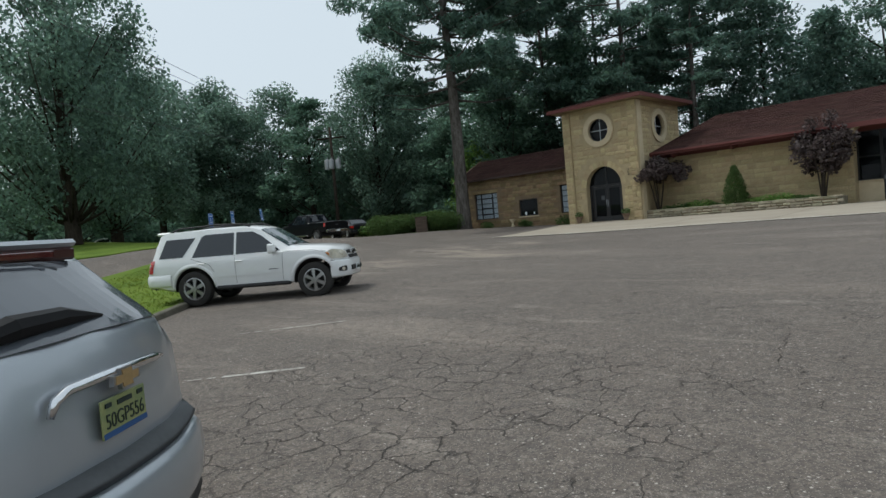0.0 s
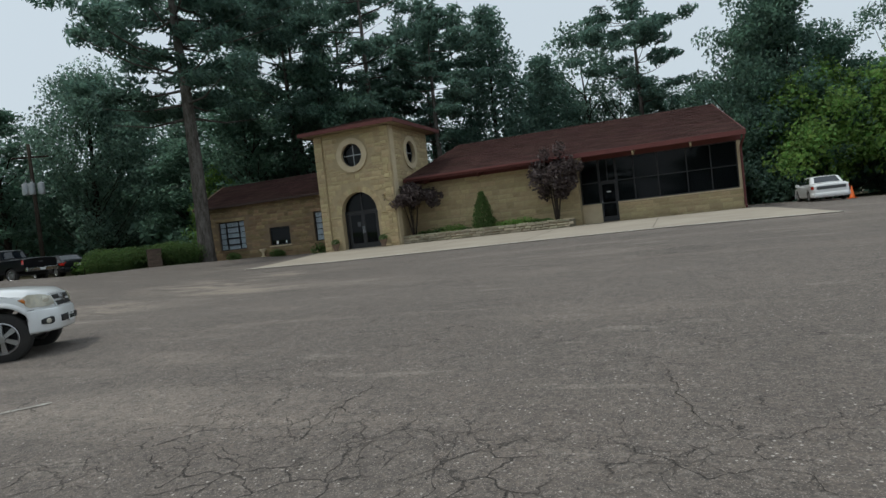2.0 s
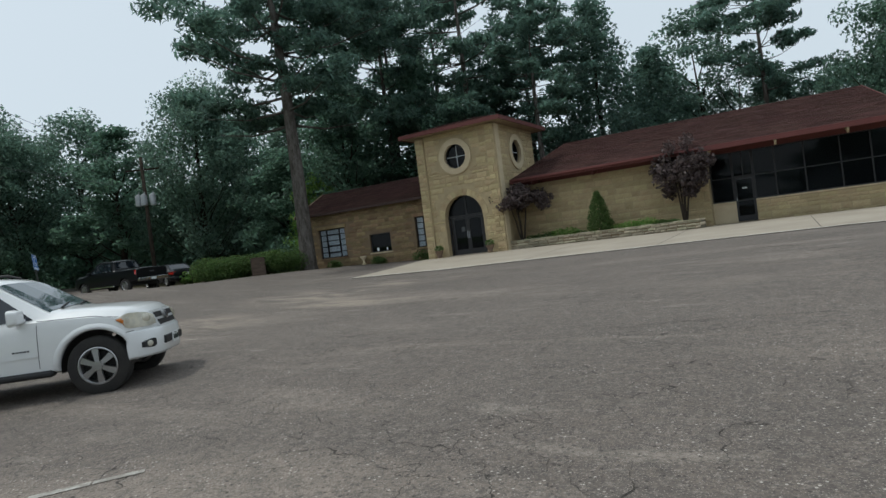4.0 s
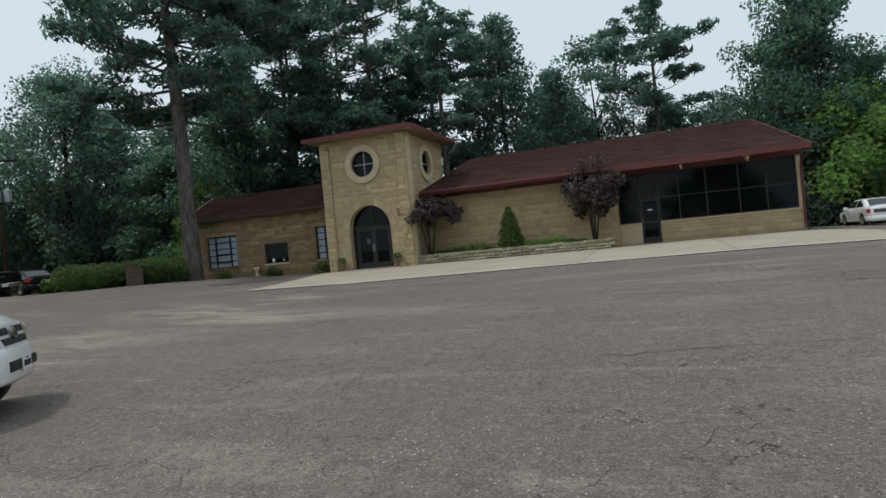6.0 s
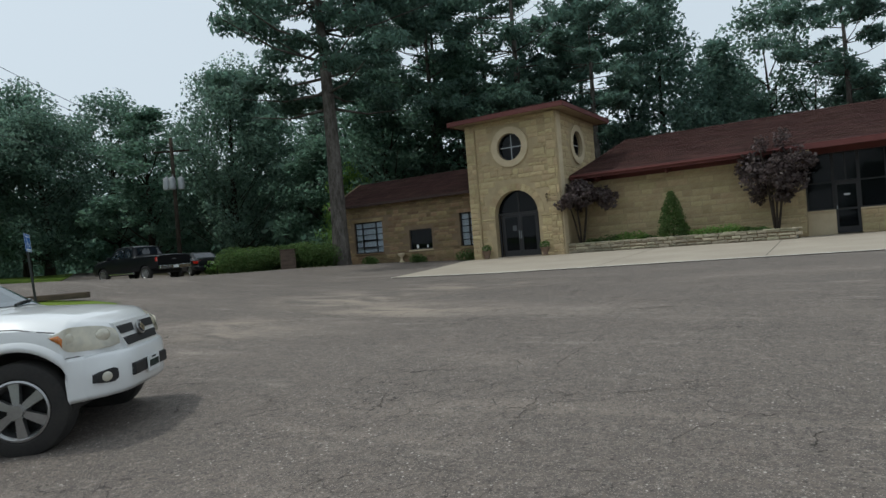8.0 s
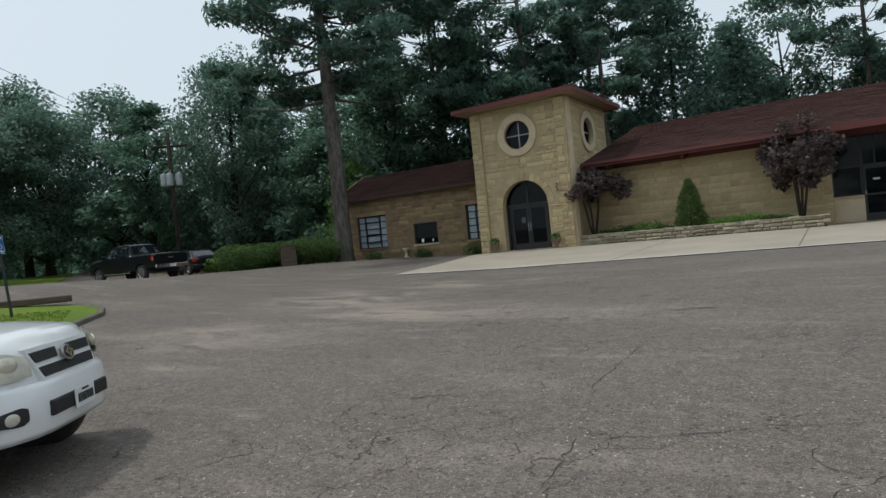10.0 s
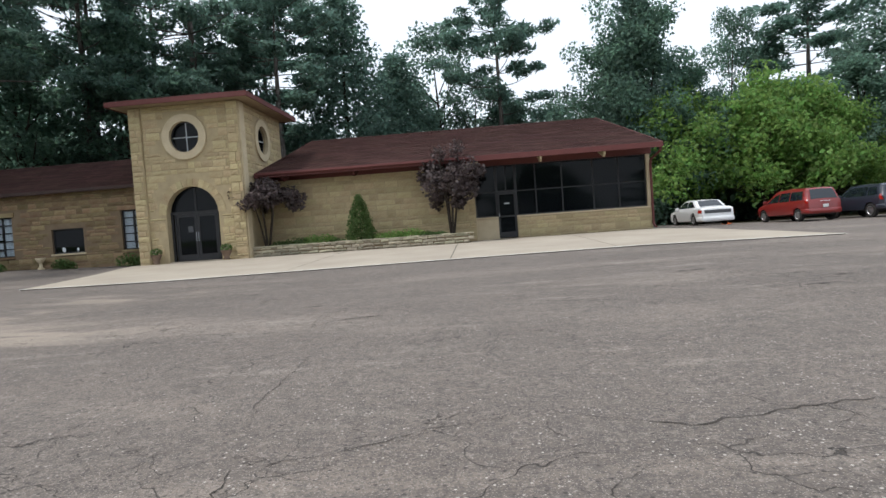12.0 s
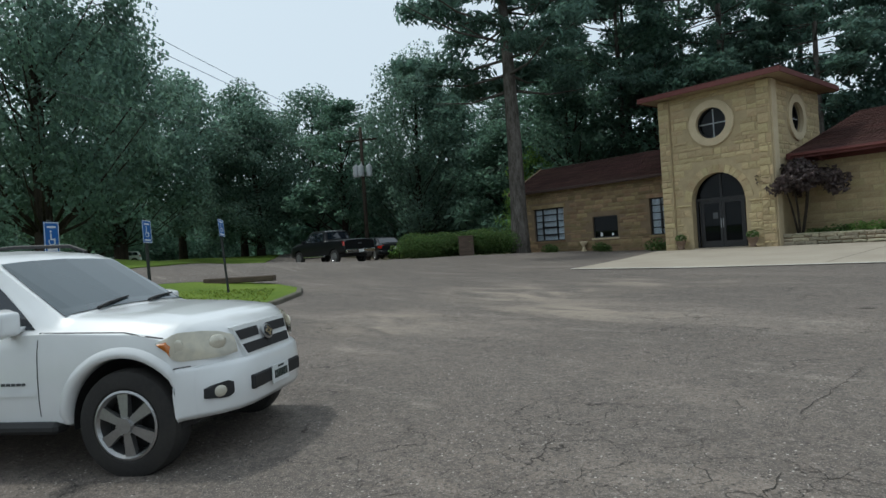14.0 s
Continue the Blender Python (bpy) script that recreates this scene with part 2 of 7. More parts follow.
M = dict(
    asphalt=asphalt_mat(),
    grass=mat("grass", (0.155, 0.215, 0.035), 0.9, alt=(0.09, 0.145, 0.022), scale=0.6, fine=25, amount=0.6, bump=0.8, depth=0.05, spec=0.1),
    earth=mat("earth", (0.11, 0.09, 0.06), 0.95, alt=(0.06, 0.06, 0.03), scale=0.5, fine=12, bump=0.6, depth=0.04, spec=0.1),
    concrete=mat("concrete", (0.40, 0.352, 0.282), 0.85, alt=(0.30, 0.258, 0.205), scale=0.5, fine=22, amount=0.45, bump=0.25),
    crack=mat("crack_fill", (0.040, 0.036, 0.032), 0.95, alt=(0.085, 0.075, 0.066), scale=9, fine=60, amount=0.6, spec=0.1),
    kerb=mat("kerb_concrete", (0.16, 0.145, 0.12), 0.9, alt=(0.07, 0.07, 0.045), scale=2, fine=20, bump=0.5),
    paint=mat("line_paint", (0.62, 0.60, 0.55), 0.8, alt=(0.26, 0.24, 0.21), scale=3.5, fine=30, amount=0.7),
    edge_paint=mat("edge_line_paint", (0.74, 0.72, 0.67), 0.8, alt=(0.52, 0.49, 0.44), scale=2.5, fine=26, amount=0.5),
    stone=mat("limestone", (0.48, 0.405, 0.242), 0.9, alt=(0.36, 0.275, 0.155), scale=2.5, fine=18, amount=0.55, bump=0.8, depth=0.025, rand=0.15, spec=0.2),
    stone_trim=mat("smooth_limestone", (0.56, 0.475, 0.325), 0.85, alt=(0.43, 0.35, 0.23), scale=2, fine=24, amount=0.4, bump=0.3, spec=0.2, rand=0.06),
    brown_stone=mat("brown_sandstone", (0.29, 0.228, 0.135), 0.92, alt=(0.19, 0.125, 0.065), scale=2.2, fine=22, amount=0.55, bump=0.7, depth=0.02, rand=0.28, spec=0.2),
    planter_stone=mat("grey_fieldstone", (0.42, 0.38, 0.28), 0.9, alt=(0.22, 0.20, 0.14), scale=4, fine=30, amount=0.55, bump=0.7, depth=0.02, rand=0.28, spec=0.2),
    mortar=mat("mortar", (0.42, 0.34, 0.205), 0.95, scale=3, fine=40, amount=0.4),
    dark_mortar=mat("dark_mortar", (0.22, 0.16, 0.10), 0.95, scale=3, fine=40, amount=0.4),
    shingle=mat("red_shingle", (0.076, 0.040, 0.035), 0.95, alt=(0.048, 0.026, 0.023), scale=1.2, fine=30, amount=0.5, bump=0.4, rand=0.22, spec=0.08),
    red_wood=mat("red_painted_wood", (0.128, 0.037, 0.033), 0.7, alt=(0.09, 0.028, 0.025), scale=1.6, fine=20, amount=0.4),
    eave_wood=mat("dark_brown_eave", (0.062, 0.036, 0.030), 0.8, alt=(0.04, 0.026, 0.022), scale=1.6, fine=20, amount=0.4),
    soffit=mat("cream_soffit", (0.34, 0.27, 0.17), 0.8, alt=(0.24, 0.17, 0.11), scale=2, fine=20, amount=0.4),
    dark_frame=mat("dark_bronze_frame", (0.022, 0.022, 0.024), 0.45, scale=3, amount=0.3, bump=0.05),
    dark_glass=clear_mat("dark_pane", (0.10, 0.12, 0.14), 0.80),
    glass=clear_mat("window_pane", (0.93, 0.96, 0.98), 0.88),
    curtain=mat("white_curtain", (0.84, 0.86, 0.88), 0.9, alt=(0.70, 0.72, 0.75), scale=1.5, fine=8, amount=0.5, stretch=(6, 6, 0.3)),
    # near-black colour stands in for the shade inside the rooms
    room=mat("shade_black_interior", (0.030, 0.028, 0.026), 0.9, scale=1, fine=9),
    bark=mat("bark", (0.165, 0.152, 0.138), 0.95, alt=(0.06, 0.053, 0.046), scale=4, fine=18, amount=0.6, bump=0.9, depth=0.04, stretch=(1.6, 1.6, 0.35), spec=0.1),
    dark_bark=mat("dark_bark", (0.07, 0.056, 0.045), 0.95, alt=(0.03, 0.025, 0.02), scale=4, fine=16, amount=0.6, bump=0.9, depth=0.04, stretch=(1.6, 1.6, 0.35), spec=0.1),
    # oak, deep and pine leaves: bluer, lighter colour stands in for distant haze
    oak_leaf=leaf_mat("oak_leaves", (0.125, 0.198, 0.152), 0.45, 0.62, 1.75),
    deep_leaf=leaf_mat("deep_green_leaves", (0.112, 0.190, 0.138), 0.4, 0.62, 1.75),
    pine_leaf=leaf_mat("pine_needles", (0.108, 0.180, 0.142), 0.4, 0.6, 1.75),
    lime_leaf=leaf_mat("bright_green_leaves", (0.190, 0.325, 0.085), 0.35, 0.5),
    hedge_leaf=leaf_mat("hedge_leaves", (0.105, 0.175, 0.055), 0.4, 0.5),
    plum_leaf=leaf_mat("dusky_plum_leaves", (0.108, 0.084, 0.082), 0.5, 0.4),
    grass_leaf=leaf_mat("grass_blades", (0.185, 0.25, 0.042), 0.3),
    flower=mat("pale_flowers", (0.6, 0.52, 0.45), 0.7, bump=0, rand=0.2),
    terracotta=mat("weathered_urn", (0.20, 0.14, 0.10), 0.85, scale=5, amount=0.5),
    wood=mat("weathered_timber", (0.12, 0.085, 0.062), 0.85, alt=(0.055, 0.04, 0.03), scale=2, fine=18, amount=0.6, bump=0.5, stretch=(1, 1, 6)),
    white_paint=mat("white_car_paint", (0.76, 0.77, 0.77), 0.32, scale=0.8, fine=6, alt=(0.66, 0.67, 0.67), amount=0.25, bump=0.0, coat=0.8),
    silver_paint=mat("silver_car_paint", (0.40, 0.43, 0.46), 0.35, 0.55, scale=0.8, fine=6, alt=(0.33, 0.36, 0.39), amount=0.3, bump=0.0, coat=0.9),
    red_paint=mat("red_car_paint", (0.21, 0.018, 0.016), 0.35, scale=0.8, fine=6, alt=(0.2, 0.016, 0.014), amount=0.3, bump=0.0, coat=0.8),
    black_paint=mat("black_car_paint", (0.005, 0.006, 0.008), 0.3, scale=0.8, fine=6, amount=0.3, bump=0.0, coat=0.12, spec=0.25),
    blue_paint=mat("slate_car_paint", (0.025, 0.03, 0.045), 0.35, scale=0.8, fine=6, amount=0.3, bump=0.0, coat=0.8),
    car_glass=glass_mat("car_glass", (0.010, 0.014, 0.020), 0.02, 0.75),
    # base lightened to blue-grey: a sky reflection put into the colour
    rear_glass=glass_mat("sky_lightened_rear_glass", (0.075, 0.084, 0.098), 0.05, 0.9),
    shield_glass=glass_mat("windscreen_glass", (0.055, 0.075, 0.085), 0.04, 0.85),
    plastic=mat("black_plastic", (0.022, 0.022, 0.023), 0.6, scale=4, fine=40, amount=0.4, bump=0.1),
    wiper_black=mat("wiper_cover", (0.008, 0.008, 0.009), 0.55, bump=0.0, spec=0.2),
    grey_plastic=mat("grey_plastic", (0.075, 0.08, 0.085), 0.6, scale=4, fine=40, amount=0.4, bump=0.1),
    tyre=mat("tyre_rubber", (0.018, 0.017, 0.017), 0.85, alt=(0.03, 0.028, 0.025), scale=5, fine=40, amount=0.5, bump=0.3),
    alloy=mat("alloy_wheel", (0.42, 0.42, 0.42), 0.3, 0.85, alt=(0.30, 0.30, 0.30), scale=4, amount=0.4, bump=0.0),
    alloy_dark=mat("wheel_well_metal", (0.022, 0.022, 0.022), 0.5, 0.6, scale=4, bump=0.0),
    chrome=mat("chrome", (0.75, 0.76, 0.78), 0.12, 1.0, scale=4, amount=0.1, bump=0.0),
    lamp_glass=mat("cloudy_lamp_lens", (0.60, 0.56, 0.44), 0.15, scale=6, fine=20, alt=(0.42, 0.40, 0.34), amount=0.5, bump=0.0, coat=1.0),
    amber=mat("amber_lens", (0.55, 0.16, 0.01), 0.2, bump=0.0, coat=1.0),
    brake_panel=mat("maroon_lens_panel", (0.045, 0.012, 0.012), 0.3, bump=0.0, coat=0.6),
    dark_red=mat("dark_red_lens", (0.075, 0.010, 0.010), 0.2, bump=0.0, coat=1.0),
    lamp_bowl=mat("lamp_reflector", (0.72, 0.68, 0.56), 0.2, 0.3, bump=0.0, coat=1.0),
    red_lens=mat("red_lens", (0.42, 0.02, 0.012), 0.2, bump=0.0, coat=1.0),
    plate_white=mat("white_plate", (0.68, 0.70, 0.70), 0.5, scale=9, amount=0.2, bump=0.0),
    plate_yellow=mat("yellow_green_plate", (0.30, 0.31, 0.13), 0.5, alt=(0.17, 0.22, 0.10), scale=7, amount=0.5, bump=0.0),
    plate_blue=mat("blue_ink", (0.03, 0.09, 0.24), 0.5, scale=9, amount=0.2, bump=0.0),
    ink=mat("dark_ink", (0.02, 0.035, 0.03), 0.6, bump=0.0),
    gold=mat("gold_emblem", (0.48, 0.33, 0.15), 0.35, 0.3, bump=0.0),
    sign_blue=mat("blue_sign_sheet", (0.012, 0.115, 0.40), 0.5, scale=5, amount=0.2, bump=0.0),
    sign_white=mat("white_sign_sheet", (0.72, 0.75, 0.78), 0.5, scale=5, amount=0.2, bump=0.0),
    post=mat("dark_green_post", (0.030, 0.033, 0.032), 0.7, scale=6, amount=0.4),
    steel=mat("galvanised_grey", (0.42, 0.44, 0.46), 0.5, 0.3, scale=4, amount=0.4),
    orange=mat("orange_plastic", (0.80, 0.15, 0.02), 0.5, scale=6, amount=0.3, bump=0.0),
)

# ---- mesh helpers ----


def mesh_of(name, verts, faces, material, smooth=False):
    me = bpy.data.meshes.new(name)
    me.from_pydata([tuple(v) for v in verts], [], [tuple(f) for f in faces])
    me.materials.append(material)
    if smooth:
        me.polygons.foreach_set("use_smooth", [True] * len(me.polygons))
    me.update()
    return me


def part(name, bm, material, parent=None, label="", smooth=False):
    """Links a bmesh, or a ready mesh, as one mesh object under a thing or a part."""
    if isinstance(bm, bmesh.types.BMesh):
        me = bpy.data.meshes.new(name)
        bm.to_mesh(me)
        bm.free()
        me.materials.append(material)
        if smooth:
            me.polygons.foreach_set("use_smooth", [True] * len(me.polygons))
    else:
        me = bm
    ob = new(name, me)
    ob.parent = parent
    return tagged(ob, label)


def box_into(bm, lo, hi, bevel=0.0, m=None):
    r = bmesh.ops.create_cube(bm, size=1.0)
    vs = r["verts"]
    for v in vs:
        v.co = Vector([lo[i] + (v.co[i] + 0.5) * (hi[i] - lo[i]) for i in range(3)])
    if bevel:
        es = list({e for v in vs for e in v.link_edges})
        g = bmesh.ops.bevel(bm, geom=es, offset=bevel, segments=1, affect="EDGES", profile=0.5)
        vs = list({v for f in g["faces"] for v in f.verts} | {v for v in vs if v.is_valid})
    if m is not None:
        for v in vs:
            v.co = m @ v.co
    return vs


def box(lo, hi, bevel=0.0, m=None):
    bm = bmesh.new()
    box_into(bm, lo, hi, bevel, m)
    return bm


def lathe(profile, n=24, axis="z"):
    """Turns (radius, height) pairs round an axis."""
    bm = bmesh.new()
    rings = []
    for r, h in profile:
        ring = []
        for k in range(n):
            a = 2 * math.pi * k / n
            c, s = r * math.cos(a), r * math.sin(a)
            ring.append(bm.verts.new((c, s, h) if axis == "z" else (c, h, s)))
        rings.append(ring)
    for a, b in zip(rings, rings[1:]):
        for k in range(n):
            bm.faces.new((a[k], a[(k + 1) % n], b[(k + 1) % n], b[k]))
    for ring in (rings[0], rings[-1]):
        bm.faces.new(ring)
    bmesh.ops.remove_doubles(bm, verts=bm.verts, dist=1e-5)
    bmesh.ops.recalc_face_normals(bm, faces=bm.faces)
    return bm


def tube_into(bm, points, radii, n=7):
    """A tapered tube along points."""
    rings = []
    pts = [Vector(p) for p in points]
    for i, p in enumerate(pts):
        d = (pts[min(i + 1, len(pts) - 1)] - pts[max(i - 1, 0)]).normalized()
        side = d.orthogonal().normalized()
        up = d.cross(side)
        rings.append([bm.verts.new(p + radii[i] * (math.cos(2 * math.pi * k / n) * side + math.sin(2 * math.pi * k / n) * up)) for k in range(n)])
    for a, b in zip(rings, rings[1:]):
        off = min(range(n), key=lambda o: sum((a[k].co - b[(k + o) % n].co).length for k in range(n)))
        for k in range(n):
            bm.faces.new((a[k], a[(k + 1) % n], b[(k + 1 + off) % n], b[(k + off) % n]))
    bm.faces.new(rings[0][::-1]), bm.faces.new(rings[-1])


def prism_into(bm, outline, y0, y1, plane="xz"):
    """A flat outline given thickness: plane xz goes along y, yz along x, xy along z."""
    place = {"xz": lambda u, v, w: (u, w, v), "yz": lambda u, v, w: (w, u, v), "xy": lambda u, v, w: (u, v, w)}[plane]
    a = [bm.verts.new(place(u, v, y0)) for u, v in outline]
    b = [bm.verts.new(place(u, v, y1)) for u, v in outline]
    k = len(a)
    fs = [bm.faces.new(a), bm.faces.new(b[::-1])]
    for i in range(k):
        fs.append(bm.faces.new((a[i], b[i], b[(i + 1) % k], a[(i + 1) % k])))
    bmesh.ops.recalc_face_normals(bm, faces=fs)


def prism(outline, y0, y1, plane="xz"):
    bm = bmesh.new()
    prism_into(bm, outline, y0, y1, plane)
    return bm


def empty(name, label, category, group="", m=None, kind=""):
    ob = new(name)
    if m is not None:
        ob.matrix_world = m
    return tagged(ob, label, category, group, kind)


def ground_z(x, y):
    """Height of the ground: the lot falls away gently from the building and rises towards the park side."""
    z = min(max(0.025 * (y + 1), -0.62), 0.0) + max(-0.3, 0.035 * min(0, y + 26)) - 0.3 * min(max((x - 20) / 8, 0), 1) * min(max((y + 6) / 8, 0), 1)
    w = min(max((-y - 4) / 16, 0), 1)
    w = max(w, 0.45 * min(max((-x - 22) / 30, 0), 1))
    z += 0.05 * min(max(4 - x, 0), 45) * w * w * (3 - 2 * w)
    rise = min(max((-3.5 - x) / 8, 0), 1)
    wall_side = min(max((y + 4.5) / 5.5, 0), 1)
    return z + rise * rise * (3 - 2 * rise) * (0.37 - 0.2 * wall_side * wall_side * (3 - 2 * wall_side) - 0.13 * min(max((-5 - y) / 4, 0), 1) * min(max((-13 - x) / 3, 0), 1))


def sheet(name, outline, lift, step, material, thick=0.0):
    """A sheet that follows the ground inside an outline, with a downturned edge."""
    from mathutils import geometry
    xs, ys = [p[0] for p in outline], [p[1] for p in outline]
    edge = []
    for (ax, ay), (bx, by) in zip(outline, outline[1:] + outline[:1]):
        k = max(1, int(math.hypot(bx - ax, by - ay) / step))
        edge += [Vector((ax + (bx - ax) * i / k, ay + (by - ay) * i / k)) for i in range(k)]
    pts = list(edge)

    def inside(x, y):
        c = False
        for (ax, ay), (bx, by) in zip(outline, outline[1:] + outline[:1]):
            if (ay > y) != (by > y) and x < (bx - ax) * (y - ay) / (by - ay) + ax:
                c = not c
        return c
    x = min(xs) + step / 2
    while x < max(xs):
        y = min(ys) + step / 2
        while y < max(ys):
            if inside(x, y) and min((Vector((x, y)) - e).length_squared for e in edge) > (step * 0.4) ** 2:
                pts.append(Vector((x, y)))
            y += step
        x += step
    n = len(edge)
    out = geometry.delaunay_2d_cdt(pts, [(i, (i + 1) % n) for i in range(n)], [list(range(n))], 1, 1e-4)
    v2, faces = out[0], [list(f) for f in out[2]]
    verts = [(p.x, p.y, ground_z(p.x, p.y) + lift) for p in v2]
    if thick:
        m0 = len(verts)
        verts += [(p.x, p.y, ground_z(p.x, p.y) + lift - thick) for p in edge]
        idx = {(round(p.x, 3), round(p.y, 3)): i for i, p in enumerate(v2)}
        ids = [idx.get((round(p.x, 3), round(p.y, 3))) for p in edge]
        for i in range(n):
            j = (i + 1) % n
            if ids[i] is not None and ids[j] is not None:
                faces.append([ids[i], ids[j], m0 + j, m0 + i])
    me = mesh_of(name, verts, faces, material)
    bm = bmesh.new()
    bm.from_mesh(me)
    bmesh.ops.recalc_face_normals(bm, faces=bm.faces)
    top = [f for f in bm.faces if abs(f.normal.z) > 0.5]
    if sum(f.normal.z for f in top) < 0:
        bmesh.ops.reverse_faces(bm, faces=bm.faces)
    bm.to_mesh(me)
    bm.free()
    return new(name, me)


# ---- ground ----
g_verts, g_faces = [], []
axis_x = [-900, -400, -200, -120] + [-80 + 4 * i for i in range(36)] + [70, 110, 200, 400, 900]
axis_y = [-900, -400, -200, -110] + [-70 + 4 * i for i in range(31)] + [60, 110, 200, 400, 900]
for gy in axis_y:
    for gx in axis_x:
        g_verts.append((gx, gy, ground_z(gx, gy) - 0.06))
nx = len(axis_x)
for j in range(len(axis_y) - 1):
    for i in range(nx - 1):
        g_faces.append((j * nx + i, j * nx + i + 1, (j + 1) * nx + i + 1, (j + 1) * nx + i))
tagged(new("ground", mesh_of("ground", g_verts, g_faces, M["earth"], True)), "wide ground of leaf litter and earth under trees", "ground", kind="structure")

LOT = [(-96, -70), (60, -70), (60, 2), (38, 9.0), (31, 13.0), (20.6, 15), (20.6, 2.9), (-13.1, 2.05), (-16.5, -3.6), (-17.5, -2.5), (-32, 3.5), (-96, 16)]
tagged(sheet("road", LOT, 0.0, 2.0, M["asphalt"]), "grey cracked asphalt of a worn parking lot", "road", kind="structure")
FIELD = [(-10.5, -70), (-10.0, -34), (-11.8, -23.8), (-16.7, -17.7), (-29.2, -7.6), (-53.2, 6.4), (-82, 12), (-82, -70)]
tagged(sheet("lawn", FIELD, 0.05, 2.5, M["grass"], 0.12), "mown grass field across the road", "lawn", kind="structure")
APRON = [(-0.2, -10.05), (5.5, -9.3), (11.7, -8.65), (17.1, -8.2), (22.2, -9.0), (21.4, -3.6), (20.6, 2.6), (12.0, 2.6), (12.0, 0.2), (2.45, 0.2), (2.45, -0.1), (-2.6, -0.4)]
tagged(sheet("pavement", APRON, 0.02, 1.0, M["concrete"], 0.1), "pale concrete apron along the building front", "pavement", kind="structure")


def strip(name, pts, width, lift, material, label, category, parent=None):
    """A thin painted strip that follows the ground."""
    vs, fs = [], []
    dense = []
    for (ax, ay), (bx, by) in zip(pts, pts[1:]):
        k = max(1, int(math.hypot(bx - ax, by - ay) / 0.8))
        dense += [(ax + (bx - ax) * i / k, ay + (by - ay) * i / k) for i in range(k)]
    dense.append(pts[-1])
    for i, (x, y) in enumerate(dense):
        ax, ay = dense[max(i - 1, 0)]
        bx, by = dense[min(i + 1, len(dense) - 1)]
        d = math.hypot(bx - ax, by - ay)
        px, py = -(by - ay) / d * width / 2, (bx - ax) / d * width / 2
        vs += [(x - px, y - py, ground_z(x - px, y - py) + lift), (x + px, y + py, ground_z(x + px, y + py) + lift)]
        if i:
            fs.append((2 * i - 2, 2 * i, 2 * i + 1, 2 * i - 1))
    ob = new(name, mesh_of(name, vs, fs, material))
    return tagged(ob, label, category, kind="structure")


strip("trim", [(-0.2, -10.1), (5.5, -9.35), (11.7, -8.7), (17.1, -8.25), (22.2, -9.05)], 0.13, 0.026, M["edge_paint"], "white painted edge line of the concrete apron", "line")
for j in (6.9, 11.6, 16.4):
    strip("trim", [(j, -8.75 + (j - 7) * 0.06), (j - 0.15, 0.1)], 0.03, 0.025, M["kerb"], "narrow joint across the concrete apron", "joint")
# ---- grass island with a kerb ----
UD, UT = Vector((0.69, 0.724)), Vector((0.724, -0.69))     # towards the lot, and along the kerb


def isle(d, s):
    p = UD * (d - 0.36) + UT * (s + 0.06)
    return (p.x, p.y)


ISLE = [isle(-15.9, 46), isle(-15.9, 19.0), isle(-15.35, 15.5), isle(-14.95, 13.0), isle(-14.85, 11.6), isle(-15.1, 10.5), isle(-15.9, 9.5), isle(-17.2, 8.95), isle(-18.8, 8.95), isle(-20.4, 9.8), isle(-21.3, 12.0), isle(-21.6, 15), isle(-22.0, 46)]
tagged(sheet("grass_island", ISLE, 0.10, 0.8, M["grass"], 0.2), "mown grass island beside the parking stalls", "lawn", kind="structure")
kerb_run = [isle(-15.83, 30), isle(-15.83, 19.0), isle(-15.28, 15.5), isle(-14.88, 13.0), isle(-14.78, 11.55), isle(-15.04, 10.45), isle(-15.86, 9.42), isle(-17.17, 8.87), isle(-18.8, 8.87), isle(-20.45, 9.72)]
kb = bmesh.new()
prev = None
for i, (kx, ky) in enumerate(kerb_run):
    ax, ay = kerb_run[max(i - 1, 0)]
    bx, by = kerb_run[min(i + 1, len(kerb_run) - 1)]
    d = Vector((bx - ax, by - ay)).normalized()
    nrm = Vector((-d.y, d.x))
    gz = ground_z(kx, ky)
    row = [kb.verts.new((kx + nrm.x * o, ky + nrm.y * o, gz + h)) for o, h in ((-0.07, -0.1), (-0.06, 0.08), (-0.04, 0.10), (0.07, 0.105), (0.09, 0.09), (0.09, -0.1))]
    if prev:
        for k in range(5):
            kb.faces.new((prev[k], prev[k + 1], row[k + 1], row[k]))
    prev = row
bmesh.ops.recalc_face_normals(kb, faces=kb.faces)
tagged(part("kerb", kb, M["kerb"]), "weathered concrete kerb round the grass island", "kerb", kind="structure")
for a, b in (((10.259, -28.774), (11.379, -27.51)), ((12.484, -30.502), (13.407, -29.569))):
    va, vb = Vector(a), Vector(b)
    for f0, f1, wide in ((0.0, 0.12, 0.05), (0.16, 0.24, 0.04), (0.30, 0.52, 0.07), (0.535, 0.78, 0.085), (0.79, 1.0, 0.075)):
        strip("trim", [tuple(va.lerp(vb, f0)), tuple(va.lerp(vb, f1))], wide, 0.006, M["paint"], "worn white stall line on the asphalt", "line")



